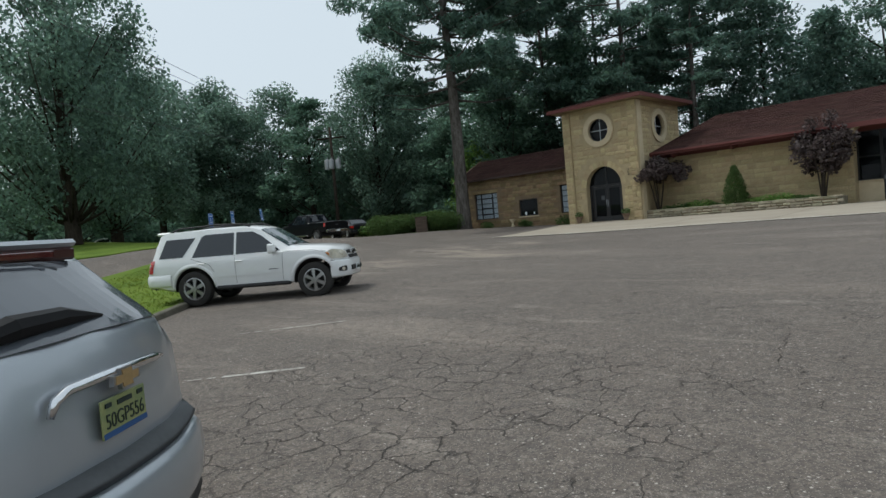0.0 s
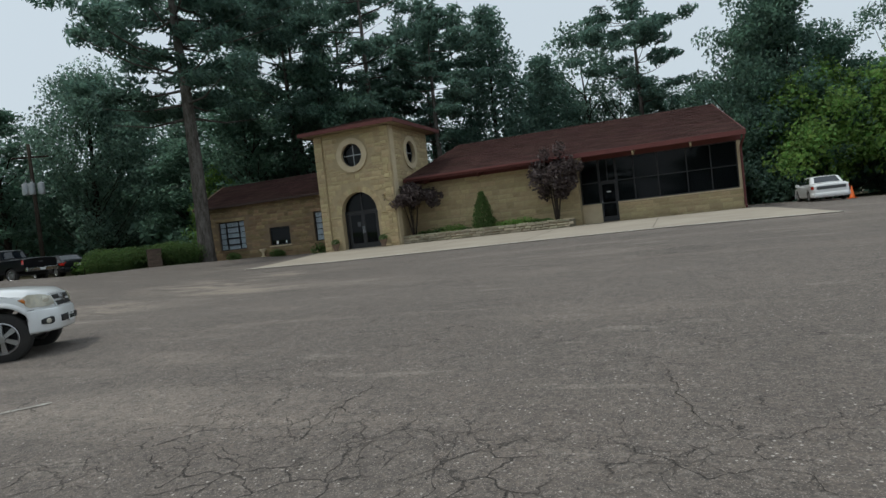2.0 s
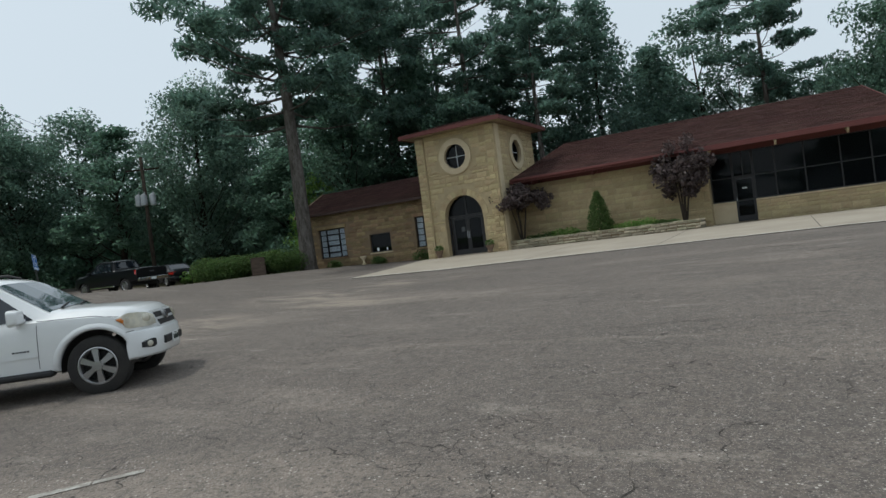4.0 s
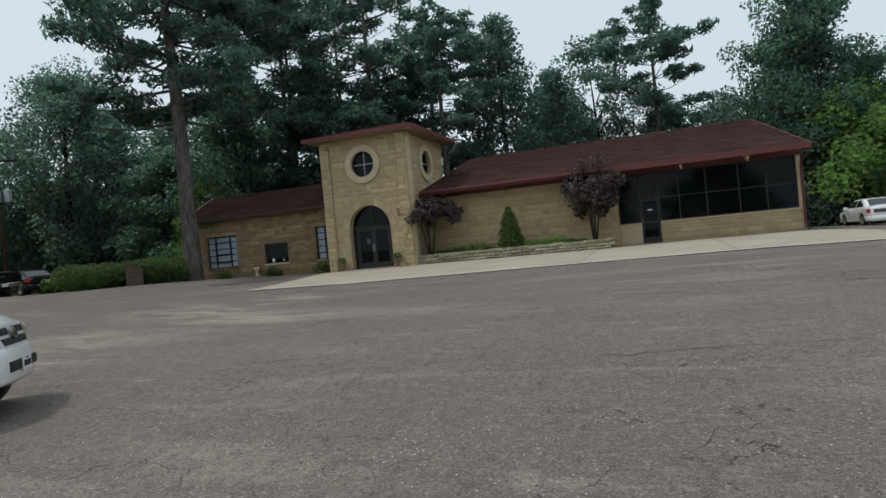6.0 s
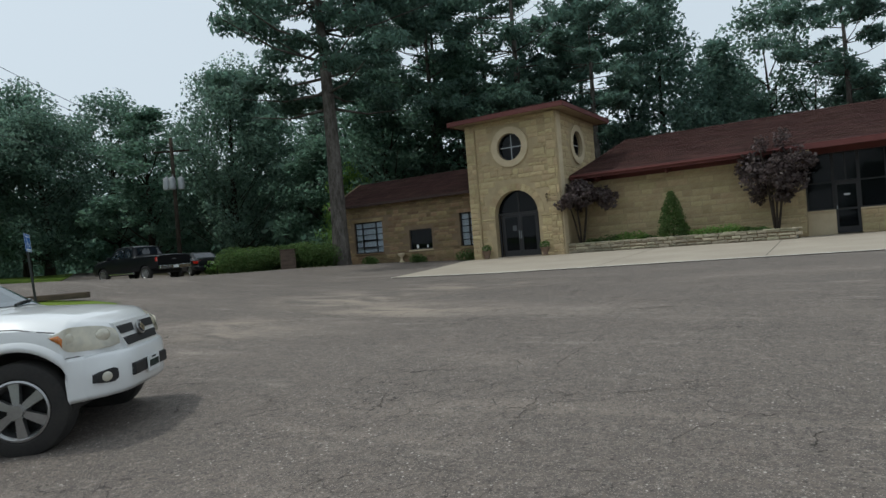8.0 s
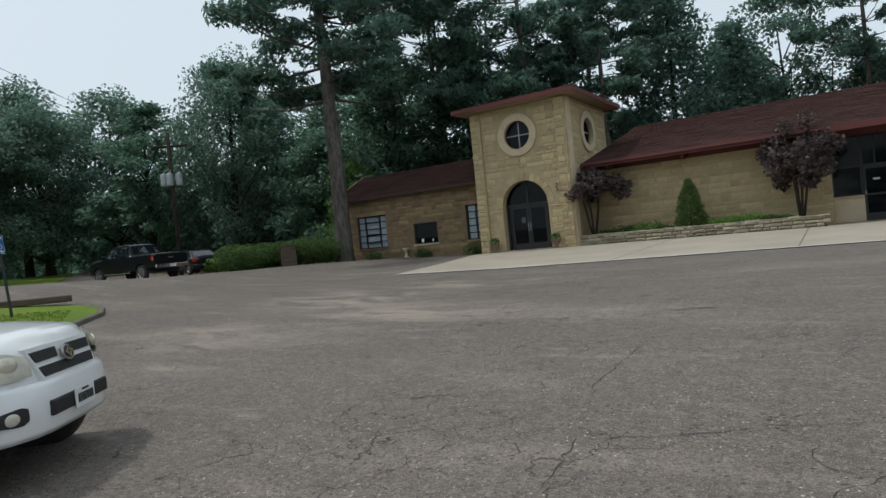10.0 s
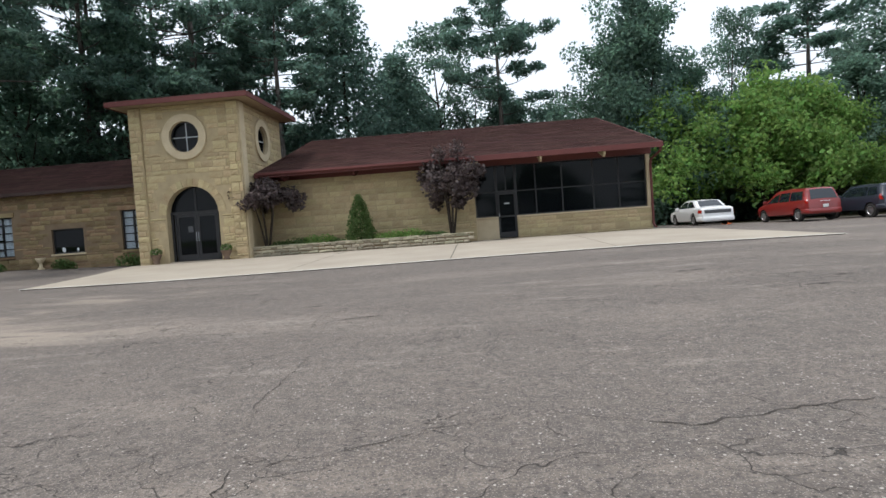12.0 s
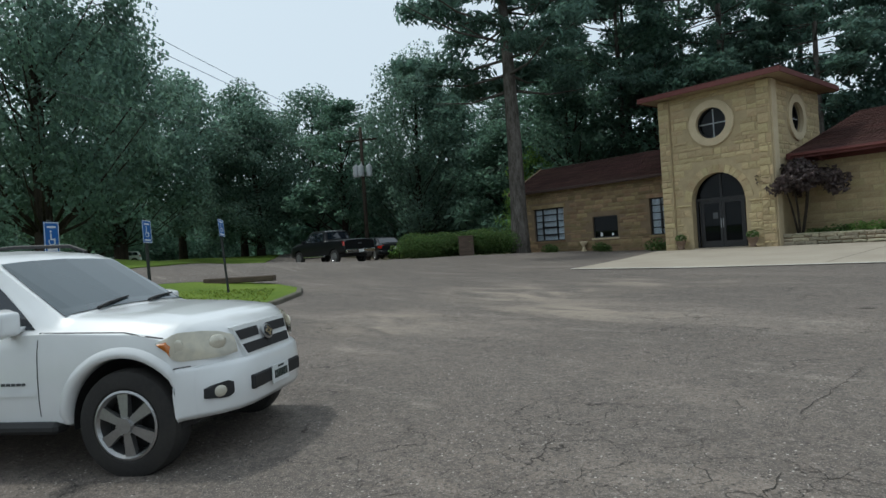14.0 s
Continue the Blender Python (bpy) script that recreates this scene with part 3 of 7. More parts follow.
def crack(pts, width, seed):
    """An open crack in the asphalt: a thin jagged dark seam along a line."""
    r = random.Random(seed)
    line = []
    for (ax, ay), (bx, by) in zip(pts, pts[1:]):
        k = max(2, int(math.hypot(bx - ax, by - ay) / 0.07))
        for i in range(k):
            t = i / k
            line.append((ax + (bx - ax) * t + r.gauss(0, 0.014), ay + (by - ay) * t + r.gauss(0, 0.014)))
    line.append(pts[-1])
    vs, fs = [], []
    for i, (x, y) in enumerate(line):
        ax, ay = line[max(i - 1, 0)]
        bx, by = line[min(i + 1, len(line) - 1)]
        d = max(1e-4, math.hypot(bx - ax, by - ay))
        w = width * r.uniform(0.1, 1.0) * min(1, 0.25 + 4 * min(i, len(line) - 1 - i) / len(line)) / 2
        px, py = -(by - ay) / d * w, (bx - ax) / d * w
        vs += [(x - px, y - py, ground_z(x - px, y - py) + 0.005), (x + px, y + py, ground_z(x + px, y + py) + 0.005)]
        if i:
            fs.append((2 * i - 2, 2 * i, 2 * i + 1, 2 * i - 1))
    tagged(new("trim", mesh_of("crack", vs, fs, M["crack"])), "open dark crack in the worn asphalt", "crack", kind="structure")


for j, (pts, wide) in enumerate((
    ([(14.87, -26.71), (14.97, -27.09), (14.95, -27.68), (15.0, -28.15), (15.12, -28.76), (15.06, -28.94)], 0.022),
    ([(17.42, -26.42), (17.53, -26.93), (17.64, -27.54), (17.76, -27.97)], 0.026),
    ([(11.25, -23.97), (11.15, -23.05), (11.57, -22.91), (12.3, -22.5), (12.96, -22.27)], 0.020),
    ([(12.96, -22.27), (13.85, -22.66), (14.72, -22.39), (15.65, -22.29), (16.24, -22.21), (17.3, -22.7)], 0.034),
    ([(14.59, -23.58), (14.95, -22.74), (15.4, -22.4)], 0.018),
    ([(10.92, -22.11), (10.8, -21.68), (10.81, -20.88), (10.77, -19.98)], 0.020),
    ([(14.3, -22.1), (14.47, -22.4), (14.73, -22.41), (14.87, -22.76)], 0.020),
    ([(3.86, -14.8), (4.02, -14.82), (4.2, -14.76)], 0.16),
    ([(16.05, -14.87), (16.27, -14.85), (16.6, -14.8)], 0.14),
    ([(17.05, -17.45), (17.26, -17.41), (17.6, -17.33)], 0.13),
    ([(17.9, -16.6), (18.15, -16.55)], 0.11),
    ([(10.6, -17.95), (10.89, -17.89), (11.2, -17.8)], 0.07),
    ([(9.6, -16.55), (9.95, -16.48)], 0.10),
)):
    crack(pts, wide * (0.55 if wide < 0.05 else 0.8), 300 + j)

# ---- building ----


def wall_thing(name, label):
    return empty(name, label, "wall", kind="structure")


BLOCKS = {}


def block_mesh(w, h, material, seed):
    """A rock-faced block, its face uneven, w by h, 9 cm deep, face towards -y."""
    key = (round(w, 2), round(h, 2), material.name, seed)
    if key not in BLOCKS:
        rng = random.Random(hash((int(w * 100), int(h * 100), seed)) & 0xFFFF)
        e = 0.010
        v = [(-w / 2, 0.03, -h / 2), (w / 2, 0.03, -h / 2), (w / 2, 0.03, h / 2), (-w / 2, 0.03, h / 2)]
        v += [(sx * (w / 2 - e * rng.uniform(0.7, 1.8)), -rng.uniform(0.010, 0.022), sz * (h / 2 - e * rng.uniform(0.7, 1.8))) for sx, sz in ((-1, -1), (1, -1), (1, 1), (-1, 1))]
        v.append((rng.uniform(-0.2, 0.2) * w, -rng.uniform(0.018, 0.040), rng.uniform(-0.15, 0.15) * h))
        f = [(0, 1, 5, 4), (1, 2, 6, 5), (2, 3, 7, 6), (3, 0, 4, 7), (4, 5, 8), (5, 6, 8), (6, 7, 8), (7, 4, 8)]
        BLOCKS[key] = mesh_of("stone_block", v, f, material)
    return BLOCKS[key]


PENDING = []


def stone_face(parent, x0, x1, z0, z1, y, material, free, rng_seed, course=0.2, wmin=3, wmax=8, limit=290, turn=0.0, origin=(0, 0, 0)):
    """Courses of blocks on a wall face; free(x, z, w, h) tells whether a block may lie there."""
    PENDING.append((parent, x0, x1, z0, z1, y, material, free, rng_seed, course, wmin, wmax, limit, turn, origin))


def lay_stones():
    for parent, x0, x1, z0, z1, y, material, free, rng_seed, course, wmin, wmax, limit, turn, origin in PENDING:
        rng = random.Random(rng_seed)
        spots = []
        z = z0
        while z < z1 - 0.03:
            h = min(course * rng.choice((0.5, 0.75, 1.0, 1.0, 1.25, 1.6)), z1 - z)
            h = round(h * 20) / 20 or 0.05
            x = x0 - rng.uniform(0, 0.3)
            while x < x1:
                w = rng.randint(wmin, wmax) * 0.1
                a, b = max(x, x0), min(x + w, x1)
                wq = math.floor((b - a) * 20 + 0.01) / 20
                if wq >= 0.1 and free((a + b) / 2, z + h / 2, wq, h):
                    spots.append(((a + b) / 2, z + h / 2, wq, h))
                x += w
            z += h
        turn_m = Matrix.Translation(origin) @ Matrix.Rotation(turn, 4, "Z")
        vs, fs = [], []
        mid = sum(s[0] for s in spots) / max(1, len(spots))
        order = sorted(spots, key=lambda s: s[1] + 0.05 * abs(s[0] - mid))
        for k, (sx, sz, w, h) in enumerate(order):
            me = block_mesh(w - 0.008, h - 0.007, material, rng.randint(0, 5))
            m = turn_m @ Matrix.Translation((sx, y + rng.uniform(-0.006, 0.006), sz))
            if k < limit:
                ob = new("stone_block", me)
                ob.matrix_world = m
                ob.parent = parent
            else:
                o = len(vs)
                vs += [m @ v.co for v in me.vertices]
                fs += [[o + i for i in p.vertices] for p in me.polygons]
        if vs:
            ob = new("stone_courses", mesh_of("stone_courses", vs, fs, material))
            ob.parent = parent
            tagged(ob, kind="stuff")


# tower
TX0, TX1, TD, TH = -2.33, 2.42, 5.5, 6.82
AX, AR, AS = 0.08, 1.17, 2.12            # arch: middle, radius, springing
tower = wall_thing("wall_tower", "square entrance tower of buff limestone with an arched doorway")


def arch_line(r, n=24, base=0.0):
    return [(AX - r, base)] + [(AX - r * math.cos(math.pi * i / n), AS + r * math.sin(math.pi * i / n)) for i in range(n + 1)] + [(AX + r, base)]


def circle_line(cx, cz, r, n=36):
    return [(cx + r * math.cos(2 * math.pi * i / n), cz + r * math.sin(2 * math.pi * i / n)) for i in range(n)]


def holed_wall(outer, holes, y0, y1, plane="xz"):
    """A slab with openings that go through it."""
    from mathutils import geometry
    pts, edges, loops = [], [], []
    for loop in [outer] + holes:
        o = len(pts)
        pts += [Vector(p) for p in loop]
        edges += [(o + i, o + (i + 1) % len(loop)) for i in range(len(loop))]
        loops.append(list(range(o, o + len(loop))))
    v2, e2, f2, *_ = geometry.delaunay_2d_cdt(pts, edges, [], 0, 1e-5)

    def inside(loop, x, y):
        c = False
        for (ax, ay), (bx, by) in zip(loop, loop[1:] + loop[:1]):
            if (ay > y) != (by > y) and x < (bx - ax) * (y - ay) / (by - ay) + ax:
                c = not c
        return c
    bm = bmesh.new()
    place = (lambda u, v, w: (u, w, v)) if plane == "xz" else (lambda u, v, w: (w, u, v))
    fr = [bm.verts.new(place(p.x, p.y, y0)) for p in v2]
    bk = [bm.verts.new(place(p.x, p.y, y1)) for p in v2]
    for f in f2:
        cx, cy = sum(v2[i].x for i in f) / len(f), sum(v2[i].y for i in f) / len(f)
        if inside(outer, cx, cy) and not any(inside(h, cx, cy) for h in holes):
            bm.faces.new([fr[i] for i in f]), bm.faces.new([bk[i] for i in reversed(f)])
    key = {(round(p.x, 4), round(p.y, 4)): i for i, p in enumerate(v2)}
    for loop in [outer] + holes:
        ids = [key[(round(p[0], 4), round(p[1], 4))] for p in loop]
        for a, b in zip(ids, ids[1:] + ids[:1]):
            bm.faces.new((fr[a], fr[b], bk[b], bk[a]))
    bmesh.ops.remove_doubles(bm, verts=bm.verts, dist=1e-5)
    bmesh.ops.recalc_face_normals(bm, faces=bm.faces)
    return bm


CZ, CR, CRING = 5.42, 0.68, 0.98
rect = lambda a, b, c, d: [(a, c), (b, c), (b, d), (a, d)]
front = part("front_face", holed_wall(rect(TX0, TX1, -0.5, TH), [arch_line(AR, base=-0.1), circle_line(0.02, CZ, CR)], 0.0, 0.4), M["mortar"], tower)
side = part("side_face", holed_wall(rect(0.4, TD, -0.5, TH), [circle_line(2.72, CZ, CR)], TX1 - 0.4, TX1, "yz"), M["mortar"], tower)
part("side_face", box((TX0, 0.4, -0.5), (TX0 + 0.4, TD, TH)), M["mortar"], tower)
part("back_face", box((TX0 + 0.4, TD - 0.4, -0.5), (TX1 - 0.4, TD, TH)), M["mortar"], tower)
for a, b in ((TX0 - 0.05, TX0 + 0.47), (TX1 - 0.47, TX1 + 0.05)):
    pier = part("corner_pier", box((a, -0.11, -0.4), (b, 0.06, TH - 0.05)), M["mortar"], tower)
    stone_face(pier, a, b, -0.1, TH - 0.06, -0.12, M["stone"], lambda x, z, w, h: True, 5 + int(b), 0.24, 5, 6)
part("corner_pier", box((TX1 - 0.06, 0.0, -0.4), (TX1 + 0.09, 0.5, TH - 0.05)), M["stone_trim"], tower)


def ring_part(parent, cx, cz, r0, r1, y0, y1, turn=None):
    bm = bmesh.new()
    n = 40
    for k in range(n):
        a, b = 2 * math.pi * k / n, 2 * math.pi * (k + 1) / n
        quad = [(r0, a), (r1, a), (r1, b), (r0, b)]
        prism_into(bm, [(cx + r * math.cos(t), cz + r * math.sin(t)) for r, t in quad], y0, y1)
    bmesh.ops.remove_doubles(bm, verts=bm.verts, dist=1e-5)
    ob = part("stone_ring", bm, M["stone_trim"], parent, "smooth cut-stone ring round the window")
    if turn is not None:
        ob.matrix_world = turn
    return ob


SIDE = Matrix.Translation((TX1, 0, 0)) @ Matrix.Rotation(math.pi / 2, 4, "Z")   # maps x along y and -y outwards
ring_part(tower, 0.02, CZ, CR - 0.02, CRING, -0.11, 0.05)
ring_part(tower, 2.72, CZ, CR - 0.02, CRING, -0.09, 0.05, SIDE)
for k in range(17):
    a0, a1 = math.pi * k / 17 + 0.004, math.pi * (k + 1) / 17 - 0.004
    pr = prism([(AX - r * math.cos(t), AS + r * math.sin(t)) for r, t in ((AR - 0.005, a0), (AR + 0.33, a0), (AR + 0.33, a1), (AR - 0.005, a1))], -0.022, 0.05)
    part("arch_stone", pr, M["stone"], tower)


def tower_free(x, z, w, h):
    for sx in (-w / 2, 0, w / 2):
        for sz in (-h / 2, h / 2):
            px, pz = x + sx, z + sz
            if math.hypot(px - 0.02, pz - CZ) < CRING or (abs(px - AX) < AR and pz < AS) or math.hypot(px - AX, pz - AS) < AR + 0.34 and pz >= AS:
                return False
    return True


stone_face(front, TX0 + 0.47, TX1 - 0.47, -0.05, TH - 0.02, 0.0, M["stone"], tower_free, 11, 0.22)
stone_face(side, 0.5, TD, 3.6, TH - 0.02, 0.0, M["stone"], lambda x, z, w, h: all(math.hypot(x + s - 2.72, z + t - CZ) > CRING for s in (-w / 2, w / 2) for t in (-h / 2, h / 2)), 12, 0.22, turn=math.pi / 2, origin=(TX1, 0, 0))


def hip_roof(x0, x1, y0, y1, z, rise, material):
    bm = bmesh.new()
    rows = 14
    cx, cy = (x0 + x1) / 2, (y0 + y1) / 2
    prev = None
    for k in range(rows + 1):
        t = k / rows
        zz = z + rise * t
        pts = [(x0 + (cx - x0) * t, y0 + (cy - y0) * t), (x1 + (cx - x1) * t, y0 + (cy - y0) * t), (x1 + (cx - x1) * t, y1 + (cy - y1) * t), (x0 + (cx - x0) * t, y1 + (cy - y1) * t)]
        lo = [bm.verts.new((*p, zz)) for p in pts]
        if prev:
            for i in range(4):
                bm.faces.new((prev[i], prev[(i + 1) % 4], lo[(i + 1) % 4], lo[i]))
        if k < rows:
            hi = [bm.verts.new((*p, zz + 0.012)) for p in pts]
            for i in range(4):
                bm.faces.new((lo[i], lo[(i + 1) % 4], hi[(i + 1) % 4], hi[i]))
            prev = hi
    bmesh.ops.remove_doubles(bm, verts=bm.verts, dist=1e-5)
    return bm


OV = 0.72
troof = empty("roof_tower", "low hipped roof of dark red shingles over the tower", "roof", kind="structure")
part("shingles", hip_roof(TX0 - OV, TX1 + OV, -OV, TD + OV - 0.1, 7.0, 0.85, M["shingle"]), M["shingle"], troof)
part("soffit", box((TX0 - OV + 0.06, -OV + 0.06, TH), (TX1 + OV - 0.06, TD + OV - 0.16, TH + 0.03)), M["soffit"], troof)
for lo, hi in (((TX0 - OV, -OV, TH - 0.03), (TX1 + OV, -OV + 0.05, 7.02)), ((TX0 - OV, -OV + 0.05, TH - 0.03), (TX0 - OV + 0.05, TD + OV - 0.1, 7.02)), ((TX1 + OV - 0.05, -OV + 0.05, TH - 0.03), (TX1 + OV, TD + OV - 0.1, 7.02)), ((TX0 - OV + 0.05, TD + OV - 0.15, TH - 0.03), (TX1 + OV - 0.05, TD + OV - 0.1, 7.02))):
    part("fascia", box(lo, hi, 0.012), M["red_wood"], troof)


def round_window(name, label, m):
    w = empty(name, label, "window", kind="structure", m=m)
    pane = part("pane", prism(circle_line(0, 0, CR - 0.03), 0.19, 0.2), M["dark_glass"], w)
    pane.visible_shadow = False
    bm = bmesh.new()
    for lo, hi in (((-0.022, 0.16, -CR), (0.022, 0.2, CR)), ((-CR, 0.158, -0.022), (CR, 0.198, 0.022))):
        box_into(bm, lo, hi, 0.004)
    part("muntins", bm, M["steel"], w)
    bm = bmesh.new()
    n = 36
    for k in range(n):
        a, b = 2 * math.pi * k / n, 2 * math.pi * (k + 1) / n
        prism_into(bm, [(r * math.cos(t), r * math.sin(t)) for r, t in ((CR - 0.06, a), (CR - 0.005, a), (CR - 0.005, b), (CR - 0.06, b))], 0.14, 0.24)
    part("window_frame", bm, M["dark_frame"], w)


round_window("window_1", "round dark window with a cross of muntins", pose(0.02, 0, CZ))
round_window("window_2", "round dark side window with a cross of muntins", Matrix.Translation((TX1, 2.72, CZ)) @ Matrix.Rotation(math.pi / 2, 4, "Z"))
# tower back wall and floor: indoor shade painted as near-black
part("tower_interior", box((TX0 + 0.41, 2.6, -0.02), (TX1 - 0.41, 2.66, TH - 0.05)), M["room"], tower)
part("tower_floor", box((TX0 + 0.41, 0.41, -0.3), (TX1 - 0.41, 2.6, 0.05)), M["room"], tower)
part("threshold", box((AX - AR, -0.02, -0.3), (AX + AR, 0.405, 0.055)), M["concrete"], tower)

# arched double door, set back in its opening
door1 = empty("door_1", "black double glass door under an arched fanlight", "door", kind="structure", m=pose(AX, 0.34, 0.06))
fr = bmesh.new()
W2 = AR - 0.02
for lo, hi in (((-W2, 0, 0), (-W2 + 0.09, 0.1, 2.06)), ((W2 - 0.09, 0, 0), (W2, 0.1, 2.06)), ((-W2, -0.005, 2.06), (W2, 0.105, 2.17)), ((-0.04, 0, 2.17), (0.04, 0.1, 2.06 + AR - 0.04)), ((-0.99, 0.0, 0), (-0.93, 0.1, 2.06)), ((0.93, 0.0, 0), (0.99, 0.1, 2.06))):
    box_into(fr, lo, hi, 0.006)
part("door_frame", fr, M["dark_frame"], door1)
fan = part("fanlight", prism([(-(W2 - 0.02) * math.cos(math.pi * i / 20), 2.1 + (W2 - 0.02) * math.sin(math.pi * i / 20)) for i in range(21)], 0.045, 0.055), M["dark_glass"], door1)
fan.visible_shadow = False
for s in (-1, 1):
    leaf = bmesh.new()
    xa, xb = (0.01, 0.92) if s > 0 else (-0.92, -0.01)
    for lo, hi in (((xa, 0.02, 0.02), (xa + 0.11, 0.08, 2.05)), ((xb - 0.11, 0.02, 0.02), (xb, 0.08, 2.05)), ((xa + 0.11, 0.02, 0.02), (xb - 0.11, 0.08, 0.28)), ((xa + 0.11, 0.02, 1.93), (xb - 0.11, 0.08, 2.05))):
        box_into(leaf, lo, hi, 0.006)
    lf = part("door_leaf", leaf, M["dark_frame"], door1)
    gl = part("pane", box((xa + 0.11, 0.045, 0.28), (xb - 0.11, 0.055, 1.93)), M["dark_glass"], lf)
    gl.visible_shadow = False
    part("pull_handle", box((s * 0.05 - 0.015, -0.04, 0.85), (s * 0.05 + 0.015, -0.015, 1.25), 0.006), M["steel"], lf)
# pale notice coloured dark grey, the dimming of the door glass painted in
part("notice", box((-0.42, 0.03, 1.25), (-0.20, 0.04, 1.52)), M["grey_plastic"], door1, "small notice on the glass, greyed to look dimmed")

# main wing
SL = 0.274
EY, EZ, RY = 1.25, 3.74, 11.5
RX0, RX1 = TX1 - 0.3, 20.45
roof_z = lambda y: EZ + SL * (y - EY)
wing = wall_thing("wall_wing", "buff limestone wall of the long wing")
WY = 2.35
wing_face = part("front_face", box((TX1, WY, -0.4), (12.25, WY + 0.35, 3.62)), M["mortar"], wing)
stone_face(wing_face, TX1, 12.25, 0.0, 3.5, WY, M["stone"], lambda x, z, w, h: True, 21, 0.23, 4, 9)
part("wall_end", box((12.0, WY + 0.35, -0.4), (12.25, 3.0, 3.62)), M["mortar"], wing)
part("wall_back", box((TX1, 21.4, -0.4), (20.3, 21.7, 3.8)), M["mortar"], wing)
part("gable_wall", prism([(9.0, -0.4), (21.4, -0.4), (21.4, 3.7), (RY, roof_z(RY) - 0.1), (9.0, roof_z(9.0) - 0.12)], 19.0, 19.3, "yz"), M["mortar"], wing)


def slope_roof(x0, x1, ya, za, yb, zb, rows, material, seed, wmin=0.7, wmax=1.4, taper=0.0):
    """Shingle courses on one slope, each course a row of tabs lapping the one below."""
    rng = random.Random(seed)
    vs, fs = [], []
    L = math.hypot(yb - ya, zb - za)
    ny, nz = -(zb - za) / L, (yb - ya) / L
    if nz < 0:
        ny, nz = -ny, -nz
    for r in range(rows):
        t0, t1 = r / rows, (r + 1.06) / rows
        x, end = x0, x1 - taper * t0
        while x < end - 0.01:
            w = min(rng.uniform(wmin, wmax), end - x)
            k = 0.022 + rng.uniform(-0.004, 0.004)
            p = [(ya + (yb - ya) * t0, za + (zb - za) * t0), (ya + (yb - ya) * t1, za + (zb - za) * t1)]
            o = len(vs)
            vs += [(x + 0.004, p[0][0] + ny * k, p[0][1] + nz * k), (x + w - 0.004, p[0][0] + ny * k, p[0][1] + nz * k), (x + w - 0.004, p[1][0] + ny * 0.006, p[1][1] + nz * 0.006), (x + 0.004, p[1][0] + ny * 0.006, p[1][1] + nz * 0.006)]
            vs += [(x + 0.004, p[0][0], p[0][1]), (x + w - 0.004, p[0][0], p[0][1])]
            fs += [(o, o + 1, o + 2, o + 3), (o + 4, o + 5, o + 1, o)]
            x += w
    return mesh_of("shingles", vs, fs, material)


wroof = empty("roof_wing", "long low roof of dark red shingles", "roof", kind="structure")
tagged(part("shingles", slope_roof(TX1 + 0.1, RX1, EY, EZ, RY, roof_z(RY), 52, M["shingle"], 3, taper=0.95), M["shingle"], wroof), kind="stuff")
def taper_end(ob):
    """Draw the end of the roof in towards the ridge."""
    for v in ob.data.vertices:
        if v.co.x > 20:
            v.co.x -= 0.95 * max(0, 1 - abs(v.co.y - RY) / (RY - EY))


deck = part("deck", prism([(EY, EZ - 0.05), (RY, roof_z(RY) - 0.05), (21.8, EZ - 0.05), (21.8, EZ), (RY, roof_z(RY) + 0.002), (EY, EZ)], TX1 + 0.05, RX1 - 0.01, "yz"), M["red_wood"], wroof)
part("fascia", box((TX1 + 0.05, EY - 0.03, EZ - 0.22), (RX1, EY + 0.02, EZ + 0.015), 0.008), M["red_wood"], wroof, "red painted fascia board")
part("gutter", prism([(EY - 0.03, EZ - 0.03), (EY - 0.14, EZ - 0.03), (EY - 0.15, EZ - 0.09), (EY - 0.10, EZ - 0.14), (EY - 0.03, EZ - 0.14)], TX1 + 0.25, 12.2, "yz"), M["red_wood"], wroof)
part("beam", box((12.1, 2.86, 3.42), (20.35, 3.04, 3.82), 0.01), M["red_wood"], wroof, "deep red painted beam over the porch screens")
part("eave_board", box((TX1 + 0.06, WY - 0.06, 3.42), (12.1, WY - 0.01, 3.82)), M["red_wood"], wroof)
taper_end(deck)
rake = part("rake_board", prism([(EY, EZ - 0.2), (RY, roof_z(RY) - 0.2), (RY, roof_z(RY) + 0.02), (EY, EZ + 0.02)], RX1 - 0.03, RX1 + 0.02, "yz"), M["red_wood"], wroof)
taper_end(rake)
part("soffit", prism([(EY + 0.03, EZ - 0.07), (2.9, roof_z(2.9) - 0.07), (2.9, roof_z(2.9) - 0.06), (EY + 0.03, EZ - 0.06)], TX1 + 0.1, RX1 - 0.05, "yz"), M["soffit"], wroof)
for x in (3.7, 6.95, 10.2, 12.45, 15.25, 18.0):
    part("rafter_tail", prism([(EY + 0.08, EZ - 0.05), (WY + 0.4, EZ + 0.2), (WY + 0.4, EZ - 0.1), (EY + 0.35, EZ - 0.42), (EY + 0.08, EZ - 0.32)], x - 0.045, x + 0.045, "yz"), M["red_wood"] if x < 12 else M["stone_trim"], wroof)

# porch
porch = wall_thing("wall_porch", "low buff limestone wall under the porch screens")
PY = 3.0
for a, b in ((12.25, 13.28), (14.15, 20.3)):
    f_ = part("low_wall", box((a, PY, -0.3), (b, PY + 0.25, 0.98)), M["mortar"] if a > 13 else M["stone_trim"], porch)
    part("wall_cap", box((a, PY - 0.07, 0.98), (b, PY + 0.3, 1.05), 0.01), M["stone_trim"], porch)
    if a > 13:
        stone_face(f_, a, b, 0.0, 0.98, PY, M["stone"], lambda x, z, w, h: True, 31, 0.22, 4, 8)
